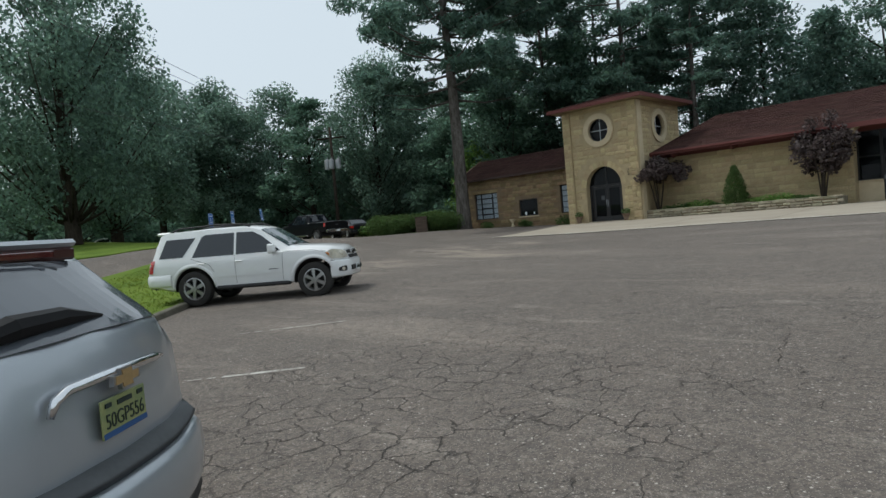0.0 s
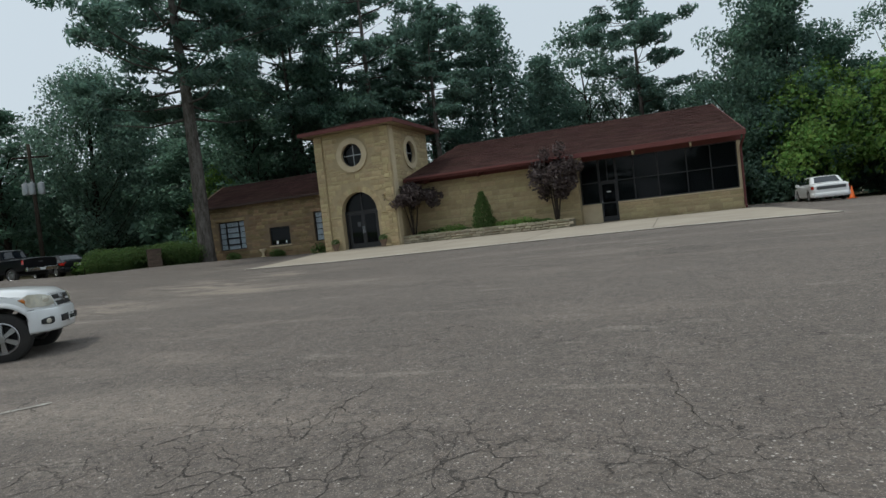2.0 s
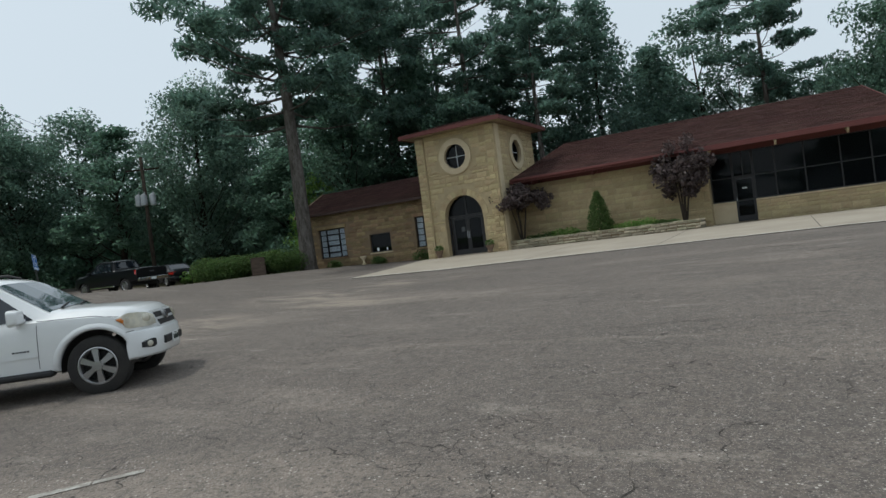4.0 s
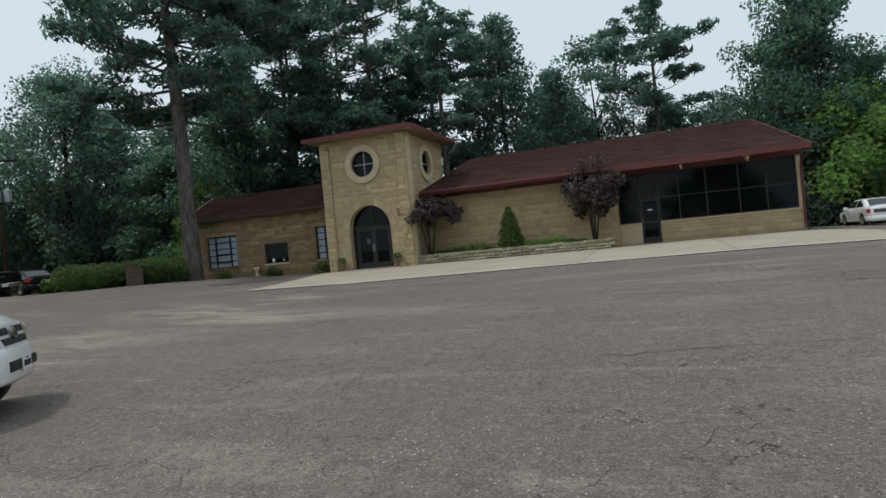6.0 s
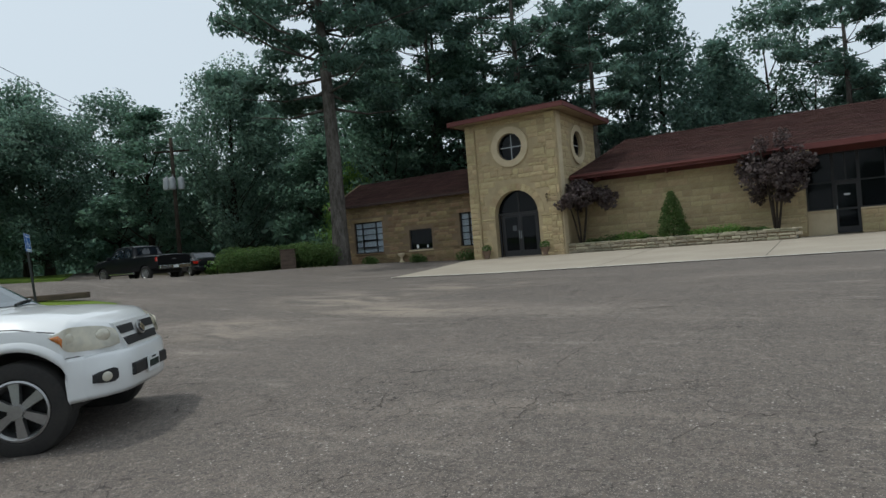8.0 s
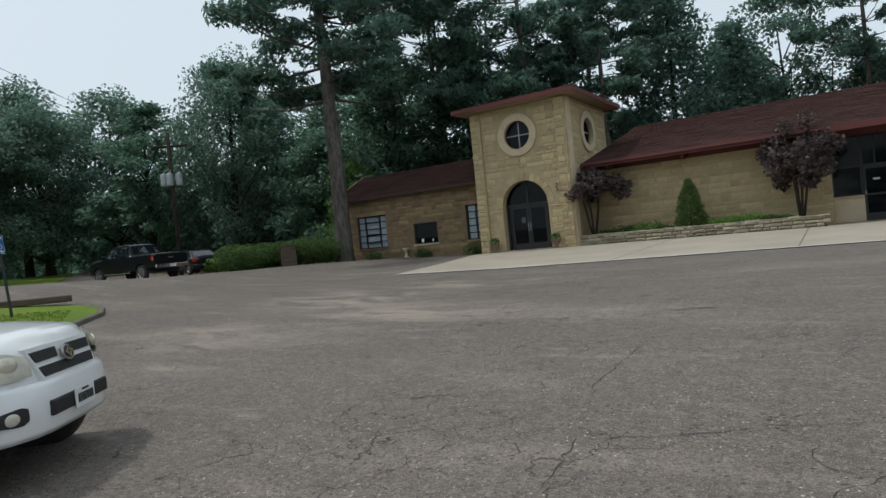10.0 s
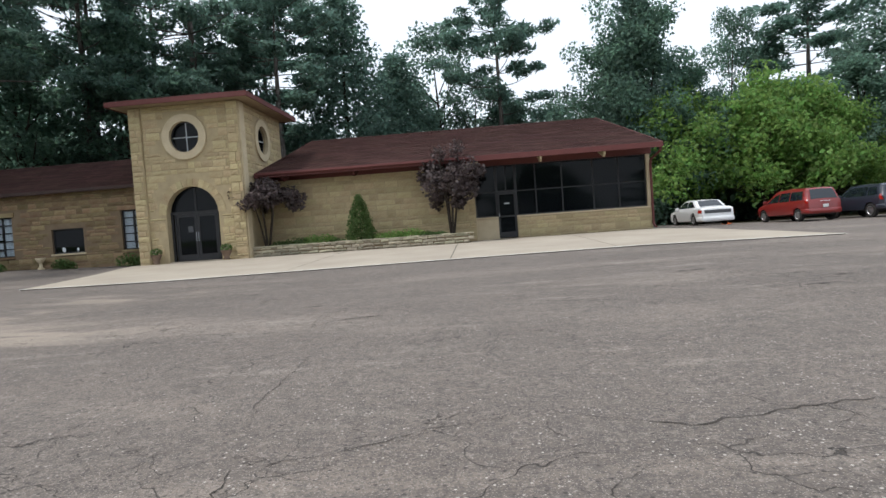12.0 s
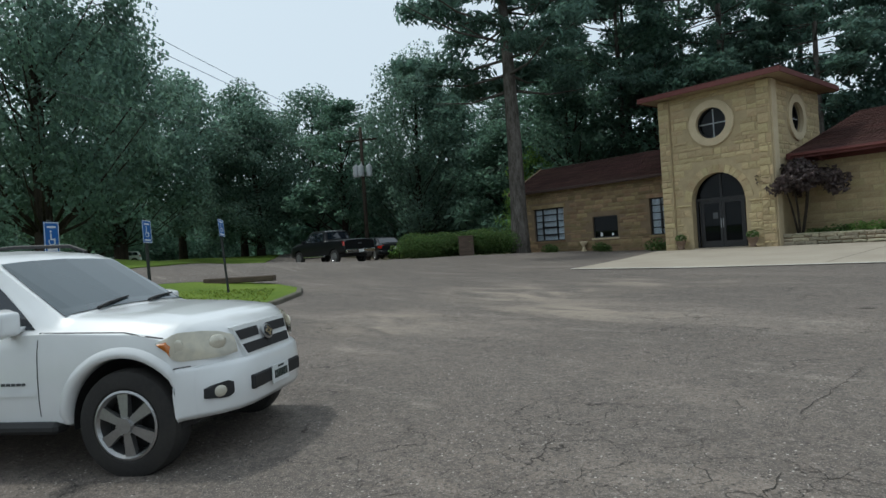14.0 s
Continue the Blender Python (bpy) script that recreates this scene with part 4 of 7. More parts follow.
part("side_wall", box((20.05, PY + 0.25, -0.3), (20.3, 9.0, 0.98)), M["mortar"], porch)
part("corner_post", box((20.12, PY - 0.05, 1.05), (20.3, PY + 0.12, 3.45), 0.01), M["stone_trim"], porch)
part("porch_floor", box((12.25, PY + 0.2, -0.2), (20.05, 9.0, 0.06)), M["concrete"], porch)
# porch rear walls and ceiling carry their shade in the colour
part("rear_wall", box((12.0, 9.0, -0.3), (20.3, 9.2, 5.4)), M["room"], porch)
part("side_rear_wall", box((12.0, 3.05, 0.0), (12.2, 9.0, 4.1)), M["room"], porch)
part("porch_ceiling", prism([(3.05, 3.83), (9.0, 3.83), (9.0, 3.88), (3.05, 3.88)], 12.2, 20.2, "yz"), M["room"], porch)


def framed_screen(name, label, x0, x1, z0, z1, bars_x, bars_z, y=PY + 0.08, glass="dark_glass"):
    w = empty(name, label, "window", kind="structure")
    bm = bmesh.new()
    for lo, hi in (((x0, y, z0), (x0 + 0.06, y + 0.07, z1)), ((x1 - 0.06, y, z0), (x1, y + 0.07, z1)), ((x0 + 0.06, y, z0), (x1 - 0.06, y + 0.07, z0 + 0.06)), ((x0 + 0.06, y, z1 - 0.06), (x1 - 0.06, y + 0.07, z1))):
        box_into(bm, lo, hi, 0.005)
    part("window_frame", bm, M["dark_frame"], w)
    for bx in bars_x:
        part("mullion", box((bx - 0.03, y - 0.004, z0 + 0.06), (bx + 0.03, y + 0.066, z1 - 0.06), 0.005), M["dark_frame"], w)
    for bz in bars_z:
        part("rail", box((x0 + 0.06, y + 0.006, bz - 0.025), (x1 - 0.06, y + 0.06, bz + 0.025), 0.005), M["dark_frame"], w)
    xs = [x0 + 0.06] + list(bars_x) + [x1 - 0.06]
    zs = [z0 + 0.06] + list(bars_z) + [z1 - 0.06]
    for xa, xb in zip(xs, xs[1:]):
        for za, zb in zip(zs, zs[1:]):
            p = part("pane", box((xa, y + 0.03, za), (xb, y + 0.036, zb)), M[glass], w)
            p.visible_shadow = False
    return w


framed_screen("window_3", "wide dark screened porch window in dark frames", 14.15, 20.12, 1.05, 3.44, (15.08, 16.3, 17.72, 18.88), (2.2,))
framed_screen("window_4", "dark porch window beside the door", 12.25, 13.25, 1.05, 3.44, (), (2.2,))
framed_screen("window_5", "dark transom window over the porch door", 13.25, 14.15, 2.2, 3.44, (13.7,), ())
door2 = empty("door_2", "dark glazed porch door", "door", kind="structure", m=pose(13.27, PY + 0.06, 0.06))
bm = bmesh.new()
for lo, hi in (((0, 0, 0), (0.1, 0.06, 2.12)), ((0.77, 0, 0), (0.87, 0.06, 2.12)), ((0.1, 0, 0), (0.77, 0.06, 0.26)), ((0.1, 0, 2.0), (0.77, 0.06, 2.12)), ((0.1, 0, 0.95), (0.77, 0.06, 1.03))):
    box_into(bm, lo, hi, 0.005)
part("door_leaf", bm, M["dark_frame"], door2)
for za, zb in ((0.26, 0.95), (1.03, 2.0)):
    p = part("pane", box((0.1, 0.025, za), (0.77, 0.032, zb)), M["dark_glass"], door2)
    p.visible_shadow = False
part("door_handle", box((0.05, -0.05, 1.0), (0.08, -0.02, 1.15), 0.005), M["steel"], door2)
part("notice", box((0.33, 0.012, 1.55), (0.55, 0.02, 1.62)), M["plate_white"], door2)
bm = bmesh.new()
tube_into(bm, [(20.36, EY + 0.05, EZ - 0.15), (20.36, EY + 0.12, EZ - 0.35), (20.3, 2.75, 3.15), (20.3, 2.88, 2.95), (20.3, 2.9, 0.35), (20.3, 2.86, 0.18), (20.3, 2.5, 0.1)], [0.055] * 7, 8)
tagged(part("downspout", bm, M["red_wood"]), "red painted downspout at the porch corner", "downspout")

# left wing
LY, LX0, LX1 = 2.1, -13.1, TX0
low = wall_thing("wall_low_wing", "brown sandstone wall of the low wing")
OPEN = [(-12.0, -9.82, 0.78, 2.68), (-7.88, -6.3, 0.78, 1.95), (-4.4, -2.5, 0.76, 2.62)]
lf_ = part("front_face", holed_wall(rect(LX0, LX1, -0.6, 3.72), [rect(*o) for o in OPEN], LY, LY + 0.35), M["dark_mortar"], low)
stone_face(lf_, LX0, LX1, -0.3, 3.7, LY, M["brown_stone"], lambda x, z, w, h: not any(a - w / 2 - 0.02 < x < b + w / 2 + 0.02 and c - h / 2 - 0.09 < z < d + h / 2 + (0.22 if d > 2 else 0.02) for a, b, c, d in OPEN), 41, 0.17, 3, 8)
part("side_face", prism([(LY + 0.35, -0.6), (7.1, -0.6), (7.1, 3.7), (4.9, 5.2), (LY + 0.35, 3.8)], LX0, LX0 + 0.35, "yz"), M["dark_mortar"], low)
part("back_face", box((LX0 + 0.35, 6.75, -0.6), (LX1, 7.1, 3.7)), M["dark_mortar"], low)
for a, b, c, d in OPEN:
    if d > 2:
        part("lintel", box((a - 0.15, LY - 0.045, d), (b + 0.15, LY + 0.1, d + 0.21), 0.012), M["brown_stone"], low)
    part("sill", box((a - 0.06, LY - 0.08, c - 0.09), (b + 0.06, LY + 0.1, c), 0.01), M["stone_trim"] if d < 2 else M["brown_stone"], low)
lroof = empty("roof_low_wing", "dark red shingle roof of the low wing", "roof", kind="structure")
tagged(part("shingles", slope_roof(-13.5, TX0, 1.65, 3.74, 4.9, 5.37, 26, M["shingle"], 5), M["shingle"], lroof), kind="stuff")
part("deck", prism([(1.65, 3.69), (4.9, 5.32), (8.1, 3.69), (8.1, 3.74), (4.9, 5.372), (1.65, 3.74)], -13.49, TX0, "yz"), M["red_wood"], lroof)
part("fascia", box((-13.5, 1.59, 3.60), (TX0, 1.65, 3.76), 0.008), M["eave_wood"], lroof)
part("rake_board", prism([(1.61, 3.62), (4.9, 5.25), (4.9, 5.43), (1.61, 3.80)], -13.56, -13.5, "yz"), M["soffit"], lroof)
part("eave_closure", box((-13.4, 1.65, 3.64), (TX0, LY, 3.66)), M["soffit"], lroof)


def steel_window(name, label, x0, x1, z0, z1, cols, rows, heavy, curtain=True):
    w = framed_screen(name, label, x0, x1, z0, z1, [x0 + (x1 - x0) * c for c in cols], [z0 + (z1 - z0) * r for r in rows], LY + 0.1, "glass")
    if curtain:
        bm = bmesh.new()
        k = 60
        row = []
        for i in range(k + 1):
            x = x0 + 0.03 + (x1 - x0 - 0.06) * i / k
            y = LY + 0.19 + 0.02 * math.sin(i * 1.3) + 0.012 * math.sin(i * 2.9)
            row.append((bm.verts.new((x, y, z0 + 0.02)), bm.verts.new((x, y, z1 - 0.02))))
        for a, b in zip(row, row[1:]):
            bm.faces.new((a[0], b[0], b[1], a[1]))
        part("curtain", bm, M["curtain"], w, "white gathered curtain behind the panes", smooth=True)
    for a, b, c, d in heavy:
        bm = bmesh.new()
        xa, xb, za, zb = x0 + (x1 - x0) * a, x0 + (x1 - x0) * b, z0 + (z1 - z0) * c, z0 + (z1 - z0) * d
        for lo, hi in (((xa - 0.04, LY + 0.085, za - 0.04), (xa + 0.04, LY + 0.16, zb + 0.04)), ((xb - 0.04, LY + 0.085, za - 0.04), (xb + 0.04, LY + 0.16, zb + 0.04)), ((xa, LY + 0.083, za - 0.04), (xb, LY + 0.158, za + 0.04)), ((xa, LY + 0.083, zb - 0.04), (xb, LY + 0.158, zb + 0.04))):
            box_into(bm, lo, hi, 0.004)
        part("casement", bm, M["dark_frame"], w)
    return w


steel_window("window_6", "steel casement window with white curtains", -12.0, -9.82, 0.78, 2.68, (0.27, 0.75), (0.2, 0.4, 0.6, 0.8), [(0.27, 0.75, 0.18, 0.42), (0.27, 0.75, 0.42, 0.8)])
steel_window("window_8", "steel casement window half behind the tower", -4.4, -2.5, 0.76, 2.62, (0.3, 0.72), (0.2, 0.4, 0.6, 0.8), [(0.3, 0.72, 0.18, 0.8)])
framed_screen("window_7", "small dark display window", -7.88, -6.3, 0.78, 1.95, (), (), LY + 0.1)
# low-wing inner surfaces coloured near-black in place of room shade
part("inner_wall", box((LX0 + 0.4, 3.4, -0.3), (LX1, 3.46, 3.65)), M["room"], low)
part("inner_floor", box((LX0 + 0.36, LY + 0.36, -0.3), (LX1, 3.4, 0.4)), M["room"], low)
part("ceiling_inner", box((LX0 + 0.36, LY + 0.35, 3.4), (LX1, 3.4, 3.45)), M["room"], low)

# ---- vehicles ----


def lerp_table(table, x):
    if x <= table[0][0]:
        return table[0][1]
    for (ax, az), (bx, bz) in zip(table, table[1:]):
        if x <= bx:
            return az + (bz - az) * (x - ax) / (bx - ax)
    return table[-1][1]


class Shell:
    """The skin of a car: a top line, a belt line and a plan outline give a section at every station along it."""

    def __init__(self, top, belt, width, under, roof_in=0.78, front_round=0.36, rear_round=0.13, front_len=0.6, rear_len=0.4, crown=0.025):
        self.top, self.belt, self.half, self.under, self.roof_in = top, belt, width / 2, under, roof_in
        self.fr, self.rr, self.fl, self.rl, self.crown = front_round, rear_round, front_len, rear_len, crown
        self.x0, self.x1 = top[0][0], top[-1][0]

    def w(self, x):
        k = 1.0
        if x > self.x1 - self.fl:
            k -= self.fr * max(0, (x - self.x1 + self.fl) / self.fl) ** 2.4
        if x < self.x0 + self.rl:
            k -= self.rr * max(0, (self.x0 + self.rl - x) / self.rl) ** 2.4
        return self.half * k

    def zt(self, x):
        return lerp_table(self.top, x)

    def section(self, x):
        w, zt = self.w(x), self.zt(x)
        zb = min(lerp_table(self.belt, x), zt - 0.05)
        z0 = min(lerp_table(self.under, x), zb - 0.12)
        k = min(1, max(0, (zt - zb - 0.06) / 0.45))
        wr = w * (0.86 * (1 - k) + self.roof_in * k)
        ws = w * 0.975
        pts = [(0, z0), (w * 0.85, z0), (w * 0.955, z0 + 0.05), (w * 0.985, z0 + (zb - z0) * 0.3), (w, z0 + (zb - z0) * 0.55), (w * 0.998, z0 + (zb - z0) * 0.8), (ws, zb)]
        for q in (0.12, 0.35, 0.6, 0.82):
            pts.append((ws * 0.985 + (wr - ws * 0.985) * q ** 1.15, zb + (zt - 0.03 - zb) * q))
        pts += [(wr - 0.01, zt - 0.02), (wr - 0.06, zt), (wr * 0.6, zt + self.crown * 0.6), (0, zt + self.crown)]
        return pts

    def y_at(self, x, z):
        pts = self.section(x)[1:-2]
        for (ya, za), (yb, zb) in zip(pts, pts[1:]):
            if za <= z <= zb and zb > za:
                return ya + (yb - ya) * (z - za) / (zb - za)
        return pts[-1][0] if z > pts[-1][1] else pts[0][0]

    def z_at(self, x, y):
        pts = self.section(x)[-4:]
        y = abs(y)
        for (ya, za), (yb, zb) in zip(pts, pts[1:]):
            if yb <= y <= ya:
                return za + (zb - za) * (ya - y) / (ya - yb + 1e-9)
        return pts[0][1]

    def body(self):
        xs = sorted({round(p[0], 4) for p in self.top} | {self.x0 + (self.x1 - self.x0) * i / 60 for i in range(61)})
        bm = bmesh.new()
        rows = []
        for x in xs:
            s = self.section(x)
            ring = s + [(-y, z) for y, z in s[-2:0:-1]]
            rows.append([bm.verts.new((x, y, z)) for y, z in ring])
        n = len(rows[0])
        for a, b in zip(rows, rows[1:]):
            for i in range(n):
                bm.faces.new((a[i], a[(i + 1) % n], b[(i + 1) % n], b[i]))
        bm.faces.new(rows[0]), bm.faces.new(rows[-1][::-1])
        bmesh.ops.recalc_face_normals(bm, faces=bm.faces)
        return bm

    def cut(self, wheels, radius, material, name="body"):
        """The body with round wheel openings."""
        me = bpy.data.meshes.new(name)
        bm = self.body()
        bm.to_mesh(me)
        bm.free()
        ob = new(name, me)
        c = lathe([(radius, -self.half - 0.2), (radius, self.half + 0.2)], 32, "y")
        cutters = bmesh.new()
        tmp = bpy.data.meshes.new("tmp")
        c.to_mesh(tmp)
        c.free()
        for wx, wz in wheels:
            o = len(cutters.verts)
            cutters.from_mesh(tmp)
            cutters.verts.ensure_lookup_table()
            for v in cutters.verts[o:]:
                v.co += Vector((wx, 0, wz))
        cme = bpy.data.meshes.new("cutter")
        cutters.to_mesh(cme)
        cutters.free()
        cut_ob = new("cutter", cme)
        mod = ob.modifiers.new("cut", "BOOLEAN")
        mod.operation, mod.solver, mod.object = "DIFFERENCE", "EXACT", cut_ob
        dg = bpy.context.evaluated_depsgraph_get()
        done = bpy.data.meshes.new_from_object(ob.evaluated_get(dg))
        ob.modifiers.clear()
        bpy.data.objects.remove(cut_ob)
        ob.data = done
        done.materials.clear()
        done.materials.append(material)
        done.polygons.foreach_set("use_smooth", [True] * len(done.polygons))
        done.set_sharp_from_angle(angle=radians(28))
        return ob

    def patch(self, outline, sign, off=0.006, step=0.09):
        """A piece of skin on one side, outline in (x, z)."""
        return self._patch(outline, lambda x, z: (x, sign * (self.y_at(x, z) + off), z + off * 0.3), step, sign > 0)

    def top_patch(self, outline, off=0.008, step=0.09, front=1):
        """A piece of skin on the top, outline in (x, y)."""
        return self._patch(outline, lambda x, y: (x + off * 0.6 * front, y, self.z_at(x, y) + off), step, False)

    def _patch(self, outline, place, step, flip):
        from mathutils import geometry
        edge = []
        for (ax, ay), (bx, by) in zip(outline, outline[1:] + outline[:1]):
            k = max(1, int(math.hypot(bx - ax, by - ay) / step))
            edge += [Vector((ax + (bx - ax) * i / k, ay + (by - ay) * i / k)) for i in range(k)]
        pts = list(edge)
        xs, ys = [p.x for p in edge], [p.y for p in edge]
        u = min(xs) + step / 2
        while u < max(xs):
            v = min(ys) + step / 2
            while v < max(ys):
                p = Vector((u, v))
                if min((p - e).length for e in edge) > step * 0.4:
                    pts.append(p)
                v += step
            u += step
        n = len(edge)
        out = geometry.delaunay_2d_cdt(pts, [(i, (i + 1) % n) for i in range(n)], [list(range(n))], 1, 1e-5)
        bm = bmesh.new()
        vs = [bm.verts.new(place(p.x, p.y)) for p in out[0]]
        for f in out[2]:
            bm.faces.new([vs[i] for i in (reversed(f) if flip else f)])
        return bm

    def band(self, xs, xe, z0, z1, off, front=True, thick=0.05):
        """A bumper: a rounded band that follows the plan outline round one end."""
        bm = bmesh.new()
        line = []
        n = 16
        for i in range(n + 1):
            x = xs + (xe - xs) * (1 - (1 - i / n) ** 2)
            line.append((x, self.w(x)))
        w_end = line[-1][1]
        sgn = 1 if front else -1
        path = [(x, -(w + off)) for x, w in line] + [(xe + sgn * off * (1 + 0.5 * (1 - (y / w_end) ** 2)), y) for y in [w_end * (-0.9 + 0.2 * i) for i in range(10)]] + [(x, w + off) for x, w in reversed(line)]
        prev = None
        for i, (x, y) in enumerate(path):
            ax, ay = path[max(i - 1, 0)]
            bx, by = path[min(i + 1, len(path) - 1)]
            d = Vector((bx - ax, by - ay)).normalized()
            nv = Vector((d.y, -d.x)) * sgn
            ring = [bm.verts.new((x + nv.x * o, y + nv.y * o, z)) for o, z in ((-thick - off, z0 + 0.02), (-0.02, z0), (0, z0 + 0.04), (0.012, (z0 + z1) / 2), (0, z1 - 0.03), (-0.025, z1), (-thick - off, z1))]
            if prev:
                for k in range(6):
                    bm.faces.new((prev[k], prev[k + 1], ring[k + 1], ring[k]))
            prev = ring
        bmesh.ops.recalc_face_normals(bm, faces=bm.faces)
        return bm


def sharp(ob, angle=30):
    ob.data.set_sharp_from_angle(angle=radians(angle))
    return ob


def wheel_proto(R, rim_r, width, spokes, dark=False):
    """A wheel about its hub, outer face towards -y: hub mesh with tyre and rim as sub-parts."""
    hub = part("wheel", lathe([(0.0, -0.02), (0.055, -0.02), (0.06, 0.0), (0.06, 0.1), (0, 0.1)], 14, "y"), M["alloy"])
    h = width / 2
    prof = [(rim_r, h - 0.01), (rim_r + 0.02, h), (R - 0.05, h), (R - 0.012, h - 0.02), (R, h - 0.05), (R, -h + 0.05), (R - 0.012, -h + 0.02), (R - 0.05, -h), (rim_r + 0.02, -h), (rim_r, -h + 0.015)]
    bm = bmesh.new()
    n = 36
    rings = [[bm.verts.new((r * math.cos(2 * math.pi * k / n), y + h, r * math.sin(2 * math.pi * k / n))) for k in range(n)] for r, y in prof]
    for a, b in zip(rings, rings[1:] + rings[:1]):
        for k in range(n):
            bm.faces.new((a[k], a[(k + 1) % n], b[(k + 1) % n], b[k]))
    bmesh.ops.recalc_face_normals(bm, faces=bm.faces)
    sharp(part("tyre", bm, M["tyre"], hub, "black rubber tyre", smooth=True))
    rim = bmesh.new()
    rings = [[rim.verts.new((r * math.cos(2 * math.pi * k / n), y, r * math.sin(2 * math.pi * k / n))) for k in range(n)] for r, y in ((rim_r + 0.004, 0.002), (rim_r - 0.012, -0.004), (rim_r - 0.03, 0.02), (rim_r - 0.05, 0.15))]
    for a, b in zip(rings, rings[1:]):
        for k in range(n):
            rim.faces.new((a[k], a[(k + 1) % n], b[(k + 1) % n], b[k]))
    for s in range(spokes):
        a = 2 * math.pi * s / spokes
        m = Matrix.Rotation(a, 4, "Y")
        ro, ri = rim_r - 0.02, 0.045
        wi, wo = 0.026, 0.044
        vs = [rim.verts.new(m @ Vector(p)) for p in ((ri, 0.0, -wi), (ri, 0.0, wi), (ro, 0.012, wo), (ro, 0.012, -wo), (ri, 0.05, -wi), (ri, 0.05, wi), (ro, 0.05, wo), (ro, 0.05, -wo))]
        for f in ((0, 1, 2, 3), (0, 4, 5, 1), (1, 5, 6, 2), (2, 6, 7, 3), (3, 7, 4, 0)):
            rim.faces.new([vs[i] for i in f])
    for s in range(6):
        a = 2 * math.pi * (s + 0.5) / 6
        box_into(rim, (0.06 * math.cos(a) - 0.012, -0.012, 0.06 * math.sin(a) - 0.012), (0.06 * math.cos(a) + 0.012, 0.0, 0.06 * math.sin(a) + 0.012))
    bmesh.ops.recalc_face_normals(rim, faces=rim.faces)
    part("rim", rim, M["steel"] if dark else M["alloy"], hub, "spoked alloy rim")
    part("brake_drum", lathe([(0, 0.1), (rim_r - 0.05, 0.1), (rim_r - 0.05, 0.16), (0, 0.16)], 24, "y"), M["alloy_dark"], hub)
    return hub


def seat_wheels(car, proto, places, half):
    """Four wheels under a car; the left ones turned about."""
    first = True
    for wx, wz in places:
        for s in (-1, 1):
            m = Matrix.Translation((wx, s * half, wz)) @ (Matrix.Rotation(math.pi, 4, "Z") if s > 0 else Matrix.Identity(4)) @ Matrix.Rotation(0.3 * wx, 4, "Y")
            if first:
                w, first = proto, False
                w.matrix_basis = m
            else:
                w = copy_thing(proto, m)
            w.parent = car


def arch_lip(shell, wx, wz, r, s, material, car, wid=0.07):
    """A flared lip round a wheel opening."""
    bm = bmesh.new()
    prev = None
    n = 22
    for i in range(n + 1):
        a = math.pi * i / n
        ring = []
        for rr, o in ((r - 0.004, -0.05), (r - 0.002, 0.02), (r + wid * 0.5, 0.026), (r + wid, 0.004)):
            x, z = wx + rr * math.cos(a), wz + rr * math.sin(a)
            ring.append(bm.verts.new((x, s * (shell.y_at(x, z) + o), z)))
        if prev:
            for k in range(3):
                bm.faces.new((prev[k], prev[k + 1], ring[k + 1], ring[k]))
        prev = ring
    bmesh.ops.recalc_face_normals(bm, faces=bm.faces)
    return part("wheel_arch", bm, material, car, smooth=True)


def liner(car, wheels, r, half):
    for wx, wz in wheels:
        bm = bmesh.new()
        n = 32
        r2 = r - 0.012
        rows = []
        for i in range(n + 1):
            a = -0.1 + (math.pi + 0.2) * i / n
            rows.append([bm.verts.new((wx + r2 * math.cos(a), y, wz + r2 * math.sin(a))) for y in (-half, half)])
        for a, b in zip(rows, rows[1:]):
            bm.faces.new((a[0], a[1], b[1], b[0]))
        part("wheel_liner", bm, M["plastic"], car)


def bars_on(parent, m, rows, material):
    """Unreadable writing as plain bars."""
    bm = bmesh.new()
    for x0, x1, z0, z1 in rows:
        box_into(bm, (x0, -0.002, z0), (x1, 0.002, z1))
    ob = part("lettering", bm, material, parent)
    ob.matrix_basis = m
    return ob


def mirror_pair(car, x, y, z, material, size=(0.1, 0.2, 0.17)):
    for s in (-1, 1):
        bm = bmesh.new()
        bmesh.ops.create_cube(bm, size=1.0)
        bmesh.ops.bevel(bm, geom=bm.edges[:], offset=0.24, segments=3, affect="EDGES", profile=0.6)
        for v in bm.verts:
            k = 1.0 if v.co.x < 0 else 0.82
            v.co = Vector((v.co.x * size[0] * 1.15, v.co.y * size[1] * 1.1 * k, v.co.z * size[2] * 1.05 * k))
            v.co += Vector((x, s * (y + 0.11), z))
        box_into(bm, (x - 0.02, s * y - 0.06, z - 0.07), (x + 0.06, s * y + 0.06, z - 0.03))
        part("wing_mirror", bm, material, car, smooth=True)


def seam(car, shell, pts, s, name="panel_gap"):
    """A dark shut line along (x, z) points on one side."""
    bm = bmesh.new()
    dense = []
    for (ax, az), (bx, bz) in zip(pts, pts[1:]):
        k = max(1, int(math.hypot(bx - ax, bz - az) / 0.06))
        dense += [(ax + (bx - ax) * i / k, az + (bz - az) * i / k) for i in range(k)]
    dense.append(pts[-1])
    prev = None
    for i, (x, z) in enumerate(dense):
        ax, az = dense[max(0, i - 1)]
        bx, bz = dense[min(len(dense) - 1, i + 1)]
        d = math.hypot(bx - ax, bz - az)
        px, pz = -(bz - az) / d * 0.004, (bx - ax) / d * 0.004
        row = [bm.verts.new((x + q * px, s * (shell.y_at(x + q * px, z + q * pz) + 0.002), z + q * pz)) for q in (-1, 1)]
        if prev:
            bm.faces.new((prev[0], prev[1], row[1], row[0]))
        prev = row
    return part(name, bm, M["plastic"], car)


